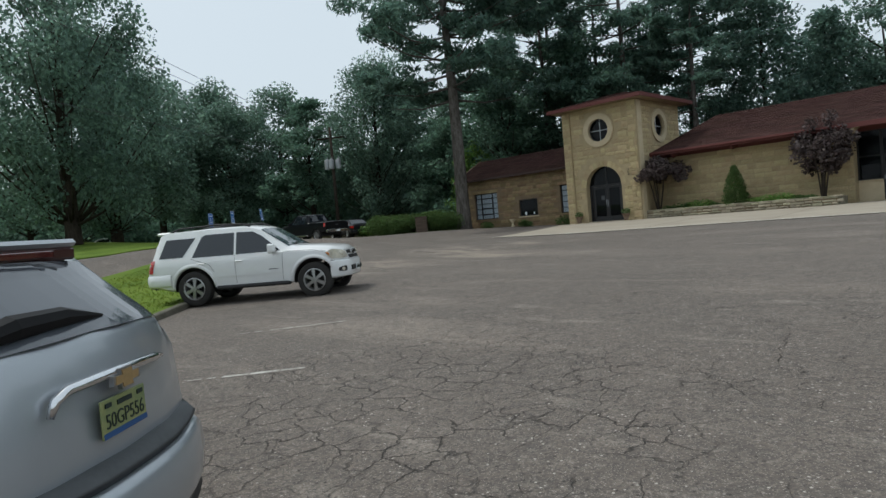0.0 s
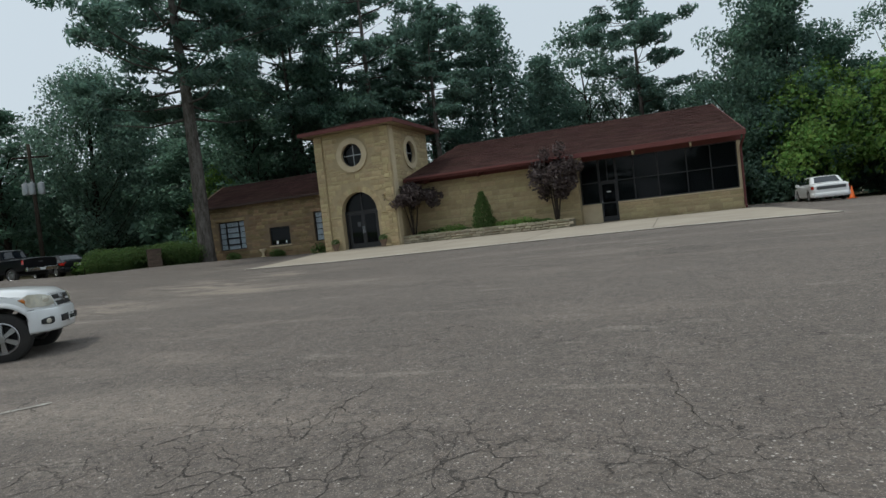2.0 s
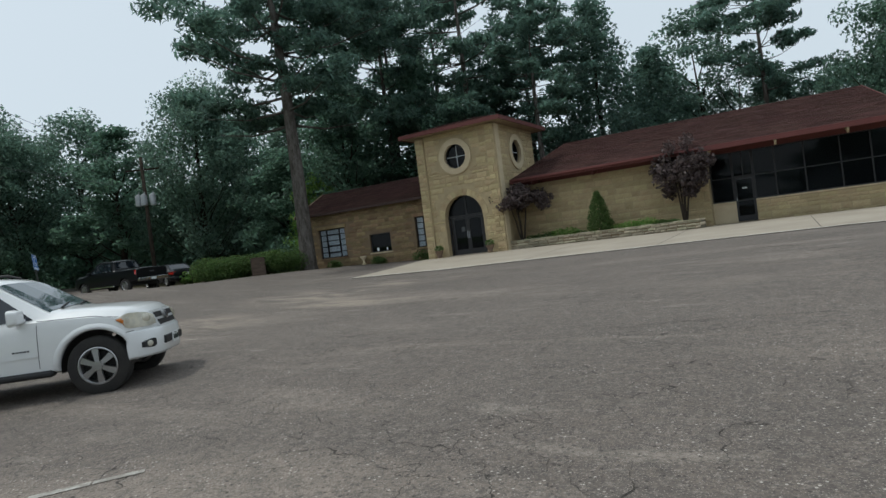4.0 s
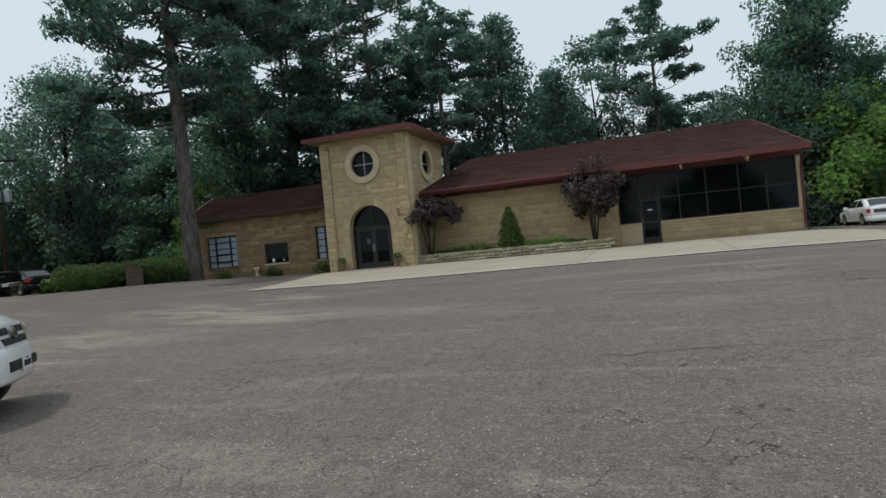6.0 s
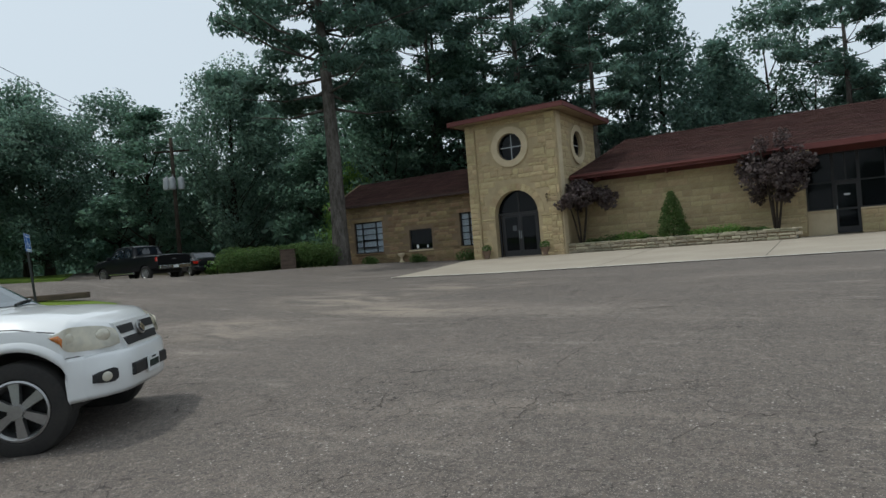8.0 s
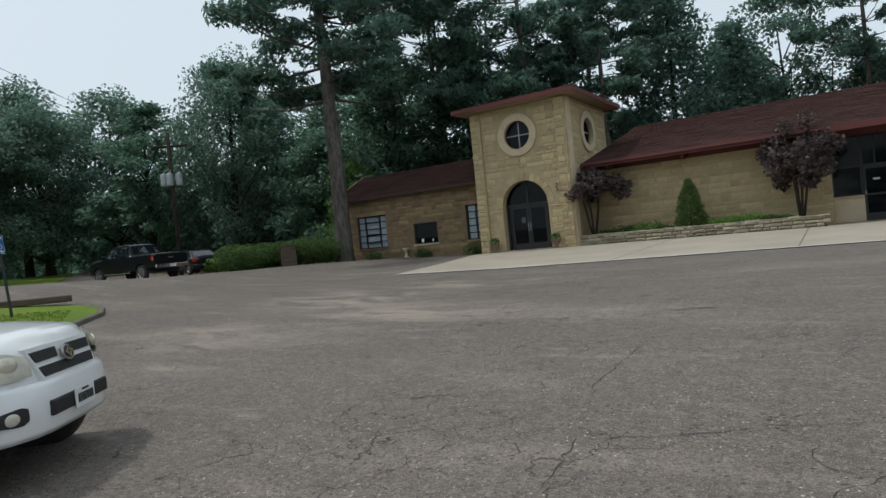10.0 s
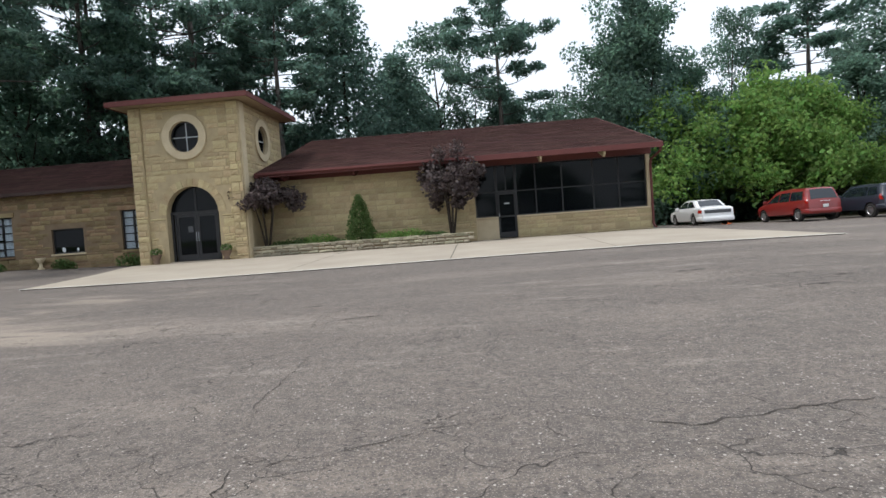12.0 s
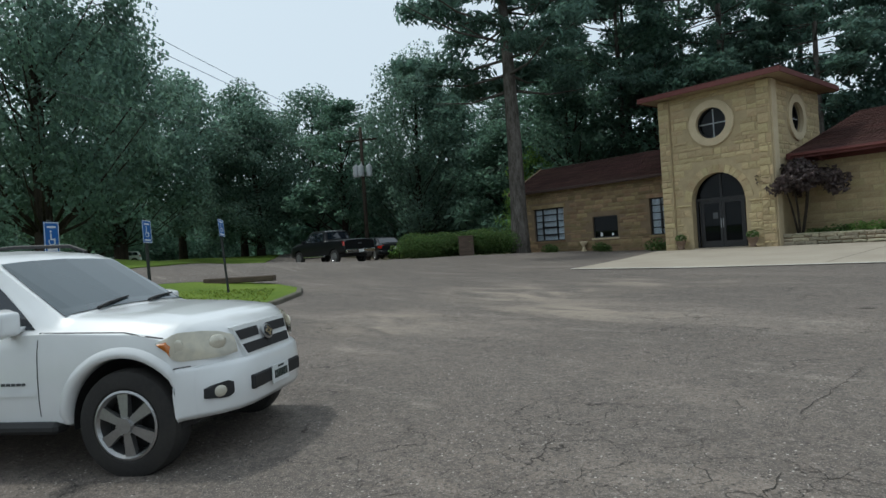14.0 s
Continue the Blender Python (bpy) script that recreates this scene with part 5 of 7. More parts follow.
def wrap_lamp(shell, s, path, lo, hi, off=0.014):
    """A lamp lens that wraps from the wing round to the nose; path: x and, past the corner, y."""
    bm = bmesh.new()
    pts = [(x, shell.w(x) if y is None else y) for x, y in path]
    rows = []
    for i, (x, y) in enumerate(pts):
        ax, ay = pts[max(0, i - 1)]
        bx, by = pts[min(len(pts) - 1, i + 1)]
        d = math.hypot(bx - ax, by - ay)
        nx_, ny_ = -(by - ay) / d, (bx - ax) / d
        row = []
        for q in (0.0, 0.12, 0.35, 0.6, 0.85, 1.0):
            z = lo[i] + (hi[i] - lo[i]) * q
            o = off + 0.012 * math.sin(math.pi * q)
            back = max(0, z - 0.76) * 0.28 * abs(nx_)
            row.append(bm.verts.new((x + nx_ * o - back, s * (y + ny_ * o - max(0, z - 0.8) * 0.12 * abs(ny_)), z)))
        rows.append(row)
    for a, b in zip(rows, rows[1:]):
        for k in range(5):
            bm.faces.new((a[k], a[k + 1], b[k + 1], b[k]))
    bmesh.ops.recalc_face_normals(bm, faces=bm.faces)
    return bm


def sweep_nose(car, start=1.84, length=0.29, flat=0.42, back=0.17, reach=0.34):
    """Sweep the corners of the nose back, so that it is rounded in plan."""
    def walk_parts(ob, m):
        for c in ob.children:
            mc = m @ c.matrix_basis
            inv = mc.inverted()
            for v in c.data.vertices:
                p = mc @ v.co
                k = min(1, max(0, (p.x - start) / length))
                if k and abs(p.y) > flat:
                    p.x -= k * back * ((abs(p.y) - flat) / reach) ** 1.5
                    v.co = inv @ p
            walk_parts(c, mc)
    walk_parts(car, Matrix.Identity(4))


def sweep_tail(car, start=-1.45, length=0.6, flat=0.16, forward=0.17, reach=0.69):
    """Sweep the corners of the tail forward, so that it is rounded in plan."""
    def walk_parts(ob, m):
        for c in ob.children:
            mc = m @ c.matrix_basis
            if c.type == "MESH":
                inv = mc.inverted()
                for v in c.data.vertices:
                    p = mc @ v.co
                    k = min(1, max(0, (start - p.x) / length))
                    if k and abs(p.y) > flat:
                        p.x += k * forward * ((abs(p.y) - flat) / reach) ** 1.6
                        v.co = inv @ p
            walk_parts(c, mc)
    walk_parts(car, Matrix.Identity(4))


def white_suv():
    car = empty("suv", "white four-door off-road estate backed up to the grass kerb", "car", m=Matrix.Translation((6.089, -25.779, ground_z(6.09, -25.78) - 0.015)) @ Matrix.Rotation(radians(38.6), 4, "Z") @ Matrix.Scale(0.975, 4))
    top = [(-2.52, 0.60), (-2.50, 0.92), (-2.45, 1.04), (-2.33, 1.38), (-2.20, 1.660), (-2.05, 1.710), (-1.0, 1.735), (-0.2, 1.720), (0.04, 1.685), (0.19, 1.630), (0.85, 1.200), (0.94, 1.178), (1.45, 1.150), (1.80, 1.105), (1.93, 1.075), (2.02, 1.02), (2.075, 0.94), (2.105, 0.79), (2.131, 0.60)]
    sh = Shell(top, [(-2.5, 1.05), (0.85, 1.075), (1.572, 1.04), (2.131, 0.90)], 1.86, [(-2.5, 0.48), (-2.0, 0.36), (1.830, 0.36), (2.131, 0.42)], 0.76, 0.19, 0.10, 0.46, 0.35)
    wheels = [(1.445, 0.392), (-1.39, 0.392)]
    P = M["white_paint"]
    body = sh.cut(wheels, 0.495, P)
    body.parent = car
    liner(car, wheels, 0.494, 0.86)
    for s in (-1, 1):
        for wx, wz in wheels:
            arch_lip(sh, wx, wz, 0.495, s, P, car, 0.075)
        part("side_window", sh.patch([(-2.20, 1.13), (-1.63, 1.13), (-1.33, 1.550), (-2.04, 1.550)], s), M["car_glass"], car)
        part("side_window", sh.patch([(-1.40, 1.10), (-0.40, 1.10), (-0.40, 1.600), (-1.08, 1.600), (-1.18, 1.560)], s), M["car_glass"], car)
        part("side_window", sh.patch([(-0.345, 1.10), (0.70, 1.11), (0.25, 1.47), (0.04, 1.590), (-0.345, 1.600)], s), M["car_glass"], car)
        part("tail_light", sh.patch([(-2.47, 0.80), (-2.36, 0.80), (-2.30, 1.03), (-2.30, 1.10), (-2.41, 1.10), (-2.465, 0.96)], s, 0.012, 0.05), M["red_lens"], car, "red tail light")
        lamp = part("headlight", wrap_lamp(sh, s, [(1.74, None), (1.82, None), (1.90, None), (1.98, None), (2.045, None), (2.098, 0.70), (2.125, 0.60), (2.135, 0.50)], [0.965, 0.905, 0.862, 0.840, 0.826, 0.820, 0.820, 0.835], [0.980, 1.010, 1.028, 1.036, 1.036, 1.028, 1.010, 0.970], 0.032), M["lamp_glass"], car, "large clouded headlight", smooth=True)
        part("indicator", wrap_lamp(sh, s, [(1.755, None), (1.82, None), (1.895, None)], [0.958, 0.915, 0.873], [0.975, 0.985, 0.95], 0.040), M["amber"], lamp, "amber corner lens")
        for cx, cy, turn in ((2.00, None, 62), (2.115, 0.62, 22)):
            bm = bmesh.new()
            bmesh.ops.create_uvsphere(bm, u_segments=16, v_segments=8, radius=0.056)
            bmesh.ops.transform(bm, matrix=Matrix.Translation((cx, s * ((sh.w(cx) if cy is None else cy) + 0.012), 0.935)) @ Matrix.Rotation(radians(s * turn), 4, "Z") @ Matrix.Diagonal((0.42, 1, 1, 1)), verts=bm.verts)
            part("reflector", bm, M["lamp_bowl"], lamp, "pale round reflector behind the lens", smooth=True)
        part("rub_strip", sh.patch([(-0.93, 0.615), (0.72, 0.615), (0.72, 0.645), (-0.93, 0.645)], s, 0.02, 0.06), P, car)
        seam(car, sh, [(0.72, 0.46), (0.74, 0.75), (0.75, 1.08)], s)
        seam(car, sh, [(-0.37, 0.46), (-0.37, 1.09)], s)
        seam(car, sh, [(-0.88, 0.75), (-0.98, 0.92), (-1.42, 1.08)], s)
        seam(car, sh, [(0.75, 1.085), (1.45, 1.06), (1.76, 1.005)], s)
        seam(car, sh, [(1.85, 0.785), (2.088, 0.785)], s)
        for hx in (-0.28, -1.18):
            bm = bmesh.new()
            y = sh.y_at(hx, 0.95)
            box_into(bm, (hx - 0.09, s * (y + 0.024) - 0.014, 0.935), (hx + 0.09, s * (y + 0.024) + 0.014, 0.965), 0.01)
            box_into(bm, (hx - 0.08, s * (y + 0.005) - 0.012, 0.94), (hx - 0.06, s * (y + 0.005) + 0.012, 0.96))
            part("door_handle", bm, P, car)
        bm = bmesh.new()
        box_into(bm, (-0.86, s * 0.86 - 0.09, 0.33), (0.88, s * 0.86 + 0.09, 0.42), 0.03)
        part("running_board", bm, M["plastic"], car, "black running board")
        bm = bmesh.new()
        tube_into(bm, [(-2.0, s * 0.62, 1.710), (-1.75, s * 0.63, 1.790), (-0.9, s * 0.63, 1.810), (-0.25, s * 0.62, 1.785), (-0.06, s * 0.615, 1.715)], [0.02] * 5, 7)
        part("roof_rail", bm, M["plastic"], car, "black roof rail")
        fog = bmesh.new()
        rows_ = []
        for k in range(6):
            y = 0.765 - 0.17 * k / 5
            zb, zt = (0.535, 0.53, 0.522, 0.518, 0.52, 0.54)[k], (0.605, 0.622, 0.632, 0.638, 0.640, 0.625)[k]
            rows_.append([fog.verts.new((2.131 + o, s * y, z)) for o, z in ((0.02, zb), (0.060, zb), (0.064, 0.575), (0.060, zt), (0.02, zt))])
        for a, b in zip(rows_, rows_[1:]):
            for k in range(4):
                fog.faces.new((a[k], a[k + 1], b[k + 1], b[k]))
        fog.faces.new(rows_[0]), fog.faces.new(rows_[-1])
        bmesh.ops.recalc_face_normals(fog, faces=fog.faces)
        fogbox = part("fog_light", fog, M["plastic"], car, "round fog light in a black surround")
        ball = bmesh.new()
        bmesh.ops.create_uvsphere(ball, u_segments=16, v_segments=8, radius=0.044)
        bmesh.ops.transform(ball, matrix=Matrix.Translation((2.188, s * 0.69, 0.575)) @ Matrix.Diagonal((0.45, 1, 1, 1)), verts=ball.verts)
        part("lens", ball, M["lamp_glass"], fogbox, smooth=True)
        bars_on(car, Matrix.Translation((0.42, s * (sh.y_at(0.5, 0.72) + 0.004), 0.70)), [(0, 0.035, 0, 0.02), (0.045, 0.08, 0, 0.02), (0.09, 0.125, 0, 0.02), (0.135, 0.17, 0, 0.02), (0.18, 0.21, 0, 0.02)], M["grey_plastic"])
    part("windscreen", sh.top_patch([(0.21, -0.655), (0.21, 0.655), (0.87, 0.765), (0.87, -0.765)]), M["shield_glass"], car, "slanted windscreen reflecting a pale sky")
    part("rear_window", sh.top_patch([(-2.42, -0.66), (-2.42, 0.66), (-2.23, 0.58), (-2.23, -0.58)], 0.008, 0.09, -1), M["car_glass"], car)
    for y in (-0.45, 0.2):
        bm = bmesh.new()
        tube_into(bm, [(0.90, y, sh.z_at(0.90, y) + 0.02), (0.85, y + 0.2, sh.z_at(0.85, y + 0.2) + 0.03), (0.80, y + 0.5, sh.z_at(0.80, min(y + 0.5, 0.68)) + 0.025)], [0.016, 0.014, 0.008], 5)
        part("wiper", bm, M["plastic"], car)
    part("front_bumper", sh.band(1.955, 2.131, 0.40, 0.775, 0.04), P, car, "deep white front bumper", smooth=True)
    part("rear_bumper", sh.band(-1.92, -2.52, 0.48, 0.76, 0.025, False), P, car, smooth=True)
    part("tow_bar", box((-2.6, -0.5, 0.40), (-2.3, 0.5, 0.46), 0.01), M["plastic"], car)
    g = bmesh.new()
    prism_into(g, [(-0.40, 0.775), (0.40, 0.775), (0.46, 1.015), (-0.46, 1.015)], 0, 0.05, "xz")
    for v in g.verts:
        x, y, z = v.co
        v.co = (2.152 - (z - 0.775) * 0.36 - y, x, z)
    grille = part("grille", g, P, car, "white grille surround with black slots")
    for za, zb, w in ((0.80, 0.873, 0.375), (0.91, 0.983, 0.405)):
        for s in (-1, 1):
            b2 = bmesh.new()
            mid = 0.0 if za < 0.85 else 0.105
            prism_into(b2, [(s * mid, za), (s * w, za), (s * (w + 0.025), zb), (s * mid * 0.8, zb)], 0, 0.03, "xz")
            for v in b2.verts:
                x, y, z = v.co
                v.co = (2.159 - (z - 0.775) * 0.36 - y, x, z)
            part("slot", b2, M["plastic"], grille)
    em = lathe([(0.045, 0), (0.062, 0.004), (0.066, 0.012), (0.05, 0.018), (0, 0.018)], 22)
    emb = part("emblem", em, M["alloy"], car, "oval chrome emblem")
    emb.matrix_basis = Matrix.Translation((2.122, 0, 0.92)) @ Matrix.Rotation(radians(72), 4, "Y") @ Matrix.Diagonal((1.0, 1.32, 1, 1))
    inlay = part("emblem_inlay", lathe([(0.05, 0.0), (0.05, 0.021), (0, 0.022)], 20), M["plastic"], emb)
    ovals = bmesh.new()
    for w_, h_ in ((0.044, 0.018), (0.018, 0.044)):
        for k in range(18):
            a, b = 2 * math.pi * k / 18, 2 * math.pi * (k + 1) / 18
            prism_into(ovals, [(w_ * q * math.cos(t), h_ * q * math.sin(t)) for q, t in ((0.62, a), (1.0, a), (1.0, b), (0.62, b))], 0.021, 0.027, "xy")
    part("emblem_ovals", ovals, M["chrome"], emb)
    lowgr = part("lower_grille", box((2.13, -0.43, 0.525), (2.217, 0.43, 0.635), 0.01), M["plastic"], car, "black lower grille slot")
    pl = part("licence_plate", box((2.222, -0.152, 0.50), (2.234, 0.152, 0.652), 0.003), M["plate_white"], car, "white licence plate with dark characters")
    lt = bars_on(pl, Matrix.Translation((2.236, 0, 0)) @ Matrix.Rotation(math.pi / 2, 4, "Z"), [(-0.12 + 0.036 * i, -0.095 + 0.036 * i, 0.54, 0.605) for i in range(7)] + [(-0.05, 0.05, 0.622, 0.638)], M["ink"])
    mirror_pair(car, 0.55, 0.90, 1.17, P, (0.12, 0.23, 0.21))
    spo = bmesh.new()
    box_into(spo, (-2.36, -0.6, 1.665), (-2.02, 0.6, 1.735), 0.03)
    part("roof_spoiler", spo, P, car)
    sweep_nose(car)
    seat_wheels(car, wheel_proto(0.400, 0.252, 0.25, 6), wheels, 0.93)
    return car


def silver_suv():
    car = empty("suv", "silver crossover with a chrome tailgate bar, nose to the kerb", "car", m=Matrix.Translation((14.877, -34.017, ground_z(14.9, -34.0) + 0.02)) @ Matrix.Rotation(radians(220.4), 4, "Z"))
    top = [(-2.375, 0.62), (-2.365, 0.85), (-2.335, 1.13), (-2.285, 1.238), (-1.885, 1.56), (-1.78, 1.632), (-1.2, 1.695), (-0.3, 1.70), (0.25, 1.63), (1.0, 1.13), (1.15, 1.08), (1.9, 0.98), (2.1, 0.90), (2.3, 0.7), (2.36, 0.55)]
    sh = Shell(top, [(-2.4, 1.16), (1.0, 1.03), (2.36, 0.8)], 1.84, [(-2.4, 0.42), (-2.0, 0.3), (1.9, 0.3), (2.36, 0.35)], 0.74, 0.34, 0.19, 0.6, 0.5)
    wheels = [(1.43, 0.36), (-1.43, 0.36)]
    P = M["silver_paint"]
    body = sh.cut(wheels, 0.43, P)
    body.parent = car
    liner(car, wheels, 0.429, 0.84)
    for s in (-1, 1):
        for wx, wz in wheels:
            arch_lip(sh, wx, wz, 0.43, s, P, car, 0.05)
        part("side_window", sh.patch([(-1.95, 1.2), (-1.35, 1.14), (-1.25, 1.5), (-1.62, 1.5)], s), M["car_glass"], car)
        part("side_window", sh.patch([(-1.25, 1.12), (0.78, 1.08), (0.25, 1.48), (-0.2, 1.54), (-1.15, 1.52)], s), M["car_glass"], car)
        part("tail_light", sh.patch([(-2.27, 0.84), (-2.12, 0.88), (-1.98, 1.10), (-2.05, 1.14), (-2.20, 1.08)], s, 0.01, 0.05), M["red_lens"], car, "slim red tail light")
    part("windscreen", sh.top_patch([(0.30, -0.60), (0.30, 0.60), (0.95, 0.70), (0.95, -0.70)]), M["shield_glass"], car)
    for s in (-1, 1):
        part("headlight", sh.patch([(1.85, 0.72), (2.18, 0.68), (2.22, 0.78), (1.95, 0.86)], s, 0.01, 0.05), M["lamp_glass"], car)
    rw = part("rear_window", sh.top_patch([(-2.277, -0.70), (-2.277, 0.70), (-1.90, 0.58), (-1.90, -0.58)], 0.008, 0.08, -1), M["rear_glass"], car, "dark rear window reflecting the trees")
    bm = bmesh.new()
    box_into(bm, (-1.95, -0.53, 1.635), (-1.62, 0.53, 1.672), 0.018)
    part("roof_spoiler", bm, P, car, "silver roof spoiler")
    part("spoiler_underside", box((-1.94, -0.51, 1.572), (-1.80, 0.51, 1.635), 0.012), M["brake_panel"], car, "dark maroon panel under the roof spoiler")
    part("brake_light", box((-1.948, -0.30, 1.588), (-1.935, 0.30, 1.62), 0.004), M["dark_red"], car, "dark red high brake light")
    bm = bmesh.new()
    tube_into(bm, [(-2.25, 0.55, sh.z_at(-2.25, 0) + 0.02), (-2.22, 0.34, sh.z_at(-2.22, 0) + 0.03), (-2.215, 0.08, sh.z_at(-2.215, 0) + 0.03), (-2.225, -0.16, sh.z_at(-2.225, 0) + 0.012)], [0.03, 0.05, 0.042, 0.006], 8)
    part("wiper", bm, M["wiper_black"], car, "black rear wiper under its cover")
    part("rear_bumper", sh.band(-1.9, -2.37, 0.43, 0.715, 0.085, False, 0.09), P, car, smooth=True)
    part("bumper_step", sh.band(-1.95, -2.37, 0.705, 0.785, 0.055, False, 0.12), M["grey_plastic"], car, "grey plastic step along the bumper", smooth=True)
    part("lower_bumper", sh.band(-1.9, -2.35, 0.30, 0.43, 0.07, False, 0.09), M["plastic"], car, smooth=True)
    bm = bmesh.new()
    tube_into(bm, [(-2.372, 0.375, 1.025), (-2.378, 0.355, 1.08), (-2.378, 0.30, 1.105), (-2.38, 0.0, 1.11), (-2.374, -0.30, 1.10), (-2.358, -0.43, 1.085)], [0.012, 0.018, 0.02, 0.021, 0.02, 0.010], 8)
    part("chrome_bar", bm, M["chrome"], car, "chrome bar across the tailgate", smooth=True)
    em = part("emblem", prism([(-0.085, -0.018), (-0.035, -0.018), (-0.042, -0.04), (0.035, -0.04), (0.042, -0.018), (0.092, -0.018), (0.085, 0.018), (0.035, 0.018), (0.042, 0.04), (-0.035, 0.04), (-0.042, 0.018), (-0.092, 0.018)], -2.412, -2.39, "yz"), M["gold"], car, "gold badge with a chrome rim")
    em.matrix_basis = Matrix.Translation((0, 0, 1.08)) @ Matrix.Diagonal((1, 0.86, 0.86, 1))
    rim_ = part("emblem_rim", prism([(-0.085, -0.018), (-0.035, -0.018), (-0.042, -0.04), (0.035, -0.04), (0.042, -0.018), (0.092, -0.018), (0.085, 0.018), (0.035, 0.018), (0.042, 0.04), (-0.035, 0.04), (-0.042, 0.018), (-0.092, 0.018)], -2.408, -2.388, "yz"), M["alloy"], em, "chrome rim of the badge")
    rim_.matrix_basis = Matrix.Diagonal((1, 1.2, 1.25, 1))
    pl = part("licence_plate", box((-2.384, -0.152, 0.865), (-2.374, 0.152, 1.017), 0.003), M["plate_yellow"], car, "yellow-green licence plate with dark characters")
    part("band", box((-2.3865, -0.150, 0.867), (-2.384, 0.150, 0.890)), M["plate_blue"], pl)
    cu = bpy.data.curves.new("plate_number", "FONT")
    cu.body, cu.size, cu.extrude, cu.align_x = "50GP556", 0.083, 0.001, "CENTER"
    cu.materials.append(M["ink"])
    tx = new("plate_number", cu)
    tx.parent = pl
    tx.matrix_basis = Matrix.Translation((-2.3865, 0, 0.903)) @ Matrix.Rotation(-math.pi / 2, 4, "Z") @ Matrix.Rotation(math.pi / 2, 4, "X") @ Matrix.Diagonal((0.86, 1, 1, 1))
    bars_on(pl, Matrix.Translation((-2.387, 0, 0)) @ Matrix.Rotation(math.pi / 2, 4, "Z"), [(-0.05, 0.05, 0.98, 1.0), (-0.13, -0.09, 0.985, 1.003), (0.09, 0.13, 0.985, 1.003)], M["ink"])
    bars_on(car, Matrix.Translation((-2.352, 0.52, 0.745)) @ Matrix.Rotation(radians(100), 4, "Z"), [(-0.1, 0.08, 0.02, 0.04), (-0.08, 0.06, 0.045, 0.07), (-0.1, 0.03, 0.0, 0.014)], M["grey_plastic"])
    for s in (-1, 1):
        seam(car, sh, [(-2.26, 0.72), (-2.24, 0.85), (-2.10, 1.1)], s)
    mirror_pair(car, 0.7, 0.9, 1.1, P)
    sweep_tail(car)
    seat_wheels(car, wheel_proto(0.355, 0.24, 0.23, 5), wheels, 0.91)
    return car


def far_car(name, label, m, top, belt, width, under, paint, wheels, R, side_windows, shield, rear, lamps_rear, roof_in=0.74, spokes=8, plate=True, rear_band=True, **kw):
    """A car that stays at a distance: body, glass, lamps, bumpers, plate, mirrors and wheels."""
    car = empty(name, label, "car", m=m)
    sh = Shell(top, belt, width, under, roof_in, **kw)
    body = sh.cut(wheels, R + 0.07, paint)
    body.parent = car
    liner(car, wheels, R + 0.069, width / 2 - 0.08)
    for s in (-1, 1):
        for poly in side_windows:
            part("side_window", sh.patch(poly, s, 0.008, 0.12), M["car_glass"], car)
        part("tail_light", sh.patch(lamps_rear, s, 0.012, 0.06), M["red_lens"], car)
    (xa, ya), (xb, yb) = shield
    part("windscreen", sh.top_patch([(xa, -ya), (xa, ya), (xb, yb), (xb, -yb)], 0.01, 0.12), M["shield_glass"], car)
    (xa, ya), (xb, yb) = rear
    part("rear_window", sh.top_patch([(xa, -ya), (xa, ya), (xb, yb), (xb, -yb)], 0.01, 0.12, -1), M["car_glass"], car)
    lo = lerp_table(under, sh.x0)
    if rear_band:
        part("rear_bumper", sh.band(sh.x0 + 0.45, sh.x0, lo + 0.02, lo + 0.26, 0.03, False), paint, car, smooth=True)
    part("front_bumper", sh.band(sh.x1 - 0.4, sh.x1, lo + 0.0, lo + 0.25, 0.03), paint, car, smooth=True)
    if plate:
        part("licence_plate", box((sh.x0 - 0.055, -0.15, lo + 0.32), (sh.x0 - 0.045, 0.15, lo + 0.47)), M["plate_white"], car)
    mirror_pair(car, shield[1][0] - 0.3, width / 2 - 0.03, lerp_table(belt, 0.5) + 0.08, paint)
    seat_wheels(car, wheel_proto(R, R * 0.62, 0.21, spokes), wheels, width / 2 - 0.02)
    return car, sh


def sedan_top(L):
    return [(-L / 2, 0.62), (-L / 2 + 0.03, 0.88), (-L / 2 + 0.12, 0.97), (-L / 2 + 0.75, 1.0), (-L / 2 + 1.35, 1.36), (-0.35, 1.41), (0.2, 1.38), (1.05, 0.98), (1.3, 0.94), (L / 2 - 0.3, 0.80), (L / 2 - 0.05, 0.66), (L / 2, 0.5)]


def on_ground(x, y, deg):
    return Matrix.Translation((x, y, ground_z(x, y) + 0.0)) @ Matrix.Rotation(radians(deg), 4, "Z")


SEDAN_SIDE = [[(-1.55, 1.0), (-0.55, 0.98), (-0.55, 1.32), (-1.0, 1.32)], [(-0.48, 0.98), (0.78, 0.98), (0.2, 1.30), (-0.48, 1.33)]]
white_suv()
silver_suv()
sedan, sh = far_car("sedan", "white four-door saloon with a broad dark tail panel", on_ground(24.75, 10.2, 93), sedan_top(5.0), [(-2.5, 0.9), (1.0, 0.88), (2.5, 0.7)], 1.86, [(-2.5, 0.22), (2.5, 0.2)], M["white_paint"], [(1.4, 0.32), (-1.42, 0.32)], 0.32, SEDAN_SIDE, ((0.25, 0.55), (1.0, 0.66)), ((-1.72, 0.62), (-1.2, 0.54)), [(-2.47, 0.66), (-2.2, 0.68), (-2.2, 0.85), (-2.46, 0.84)], plate=False)
part("tail_panel", box((-2.525, -0.70, 0.66), (-2.495, 0.70, 0.83), 0.015), M["grey_plastic"], sedan, "dark full-width tail lamp panel")
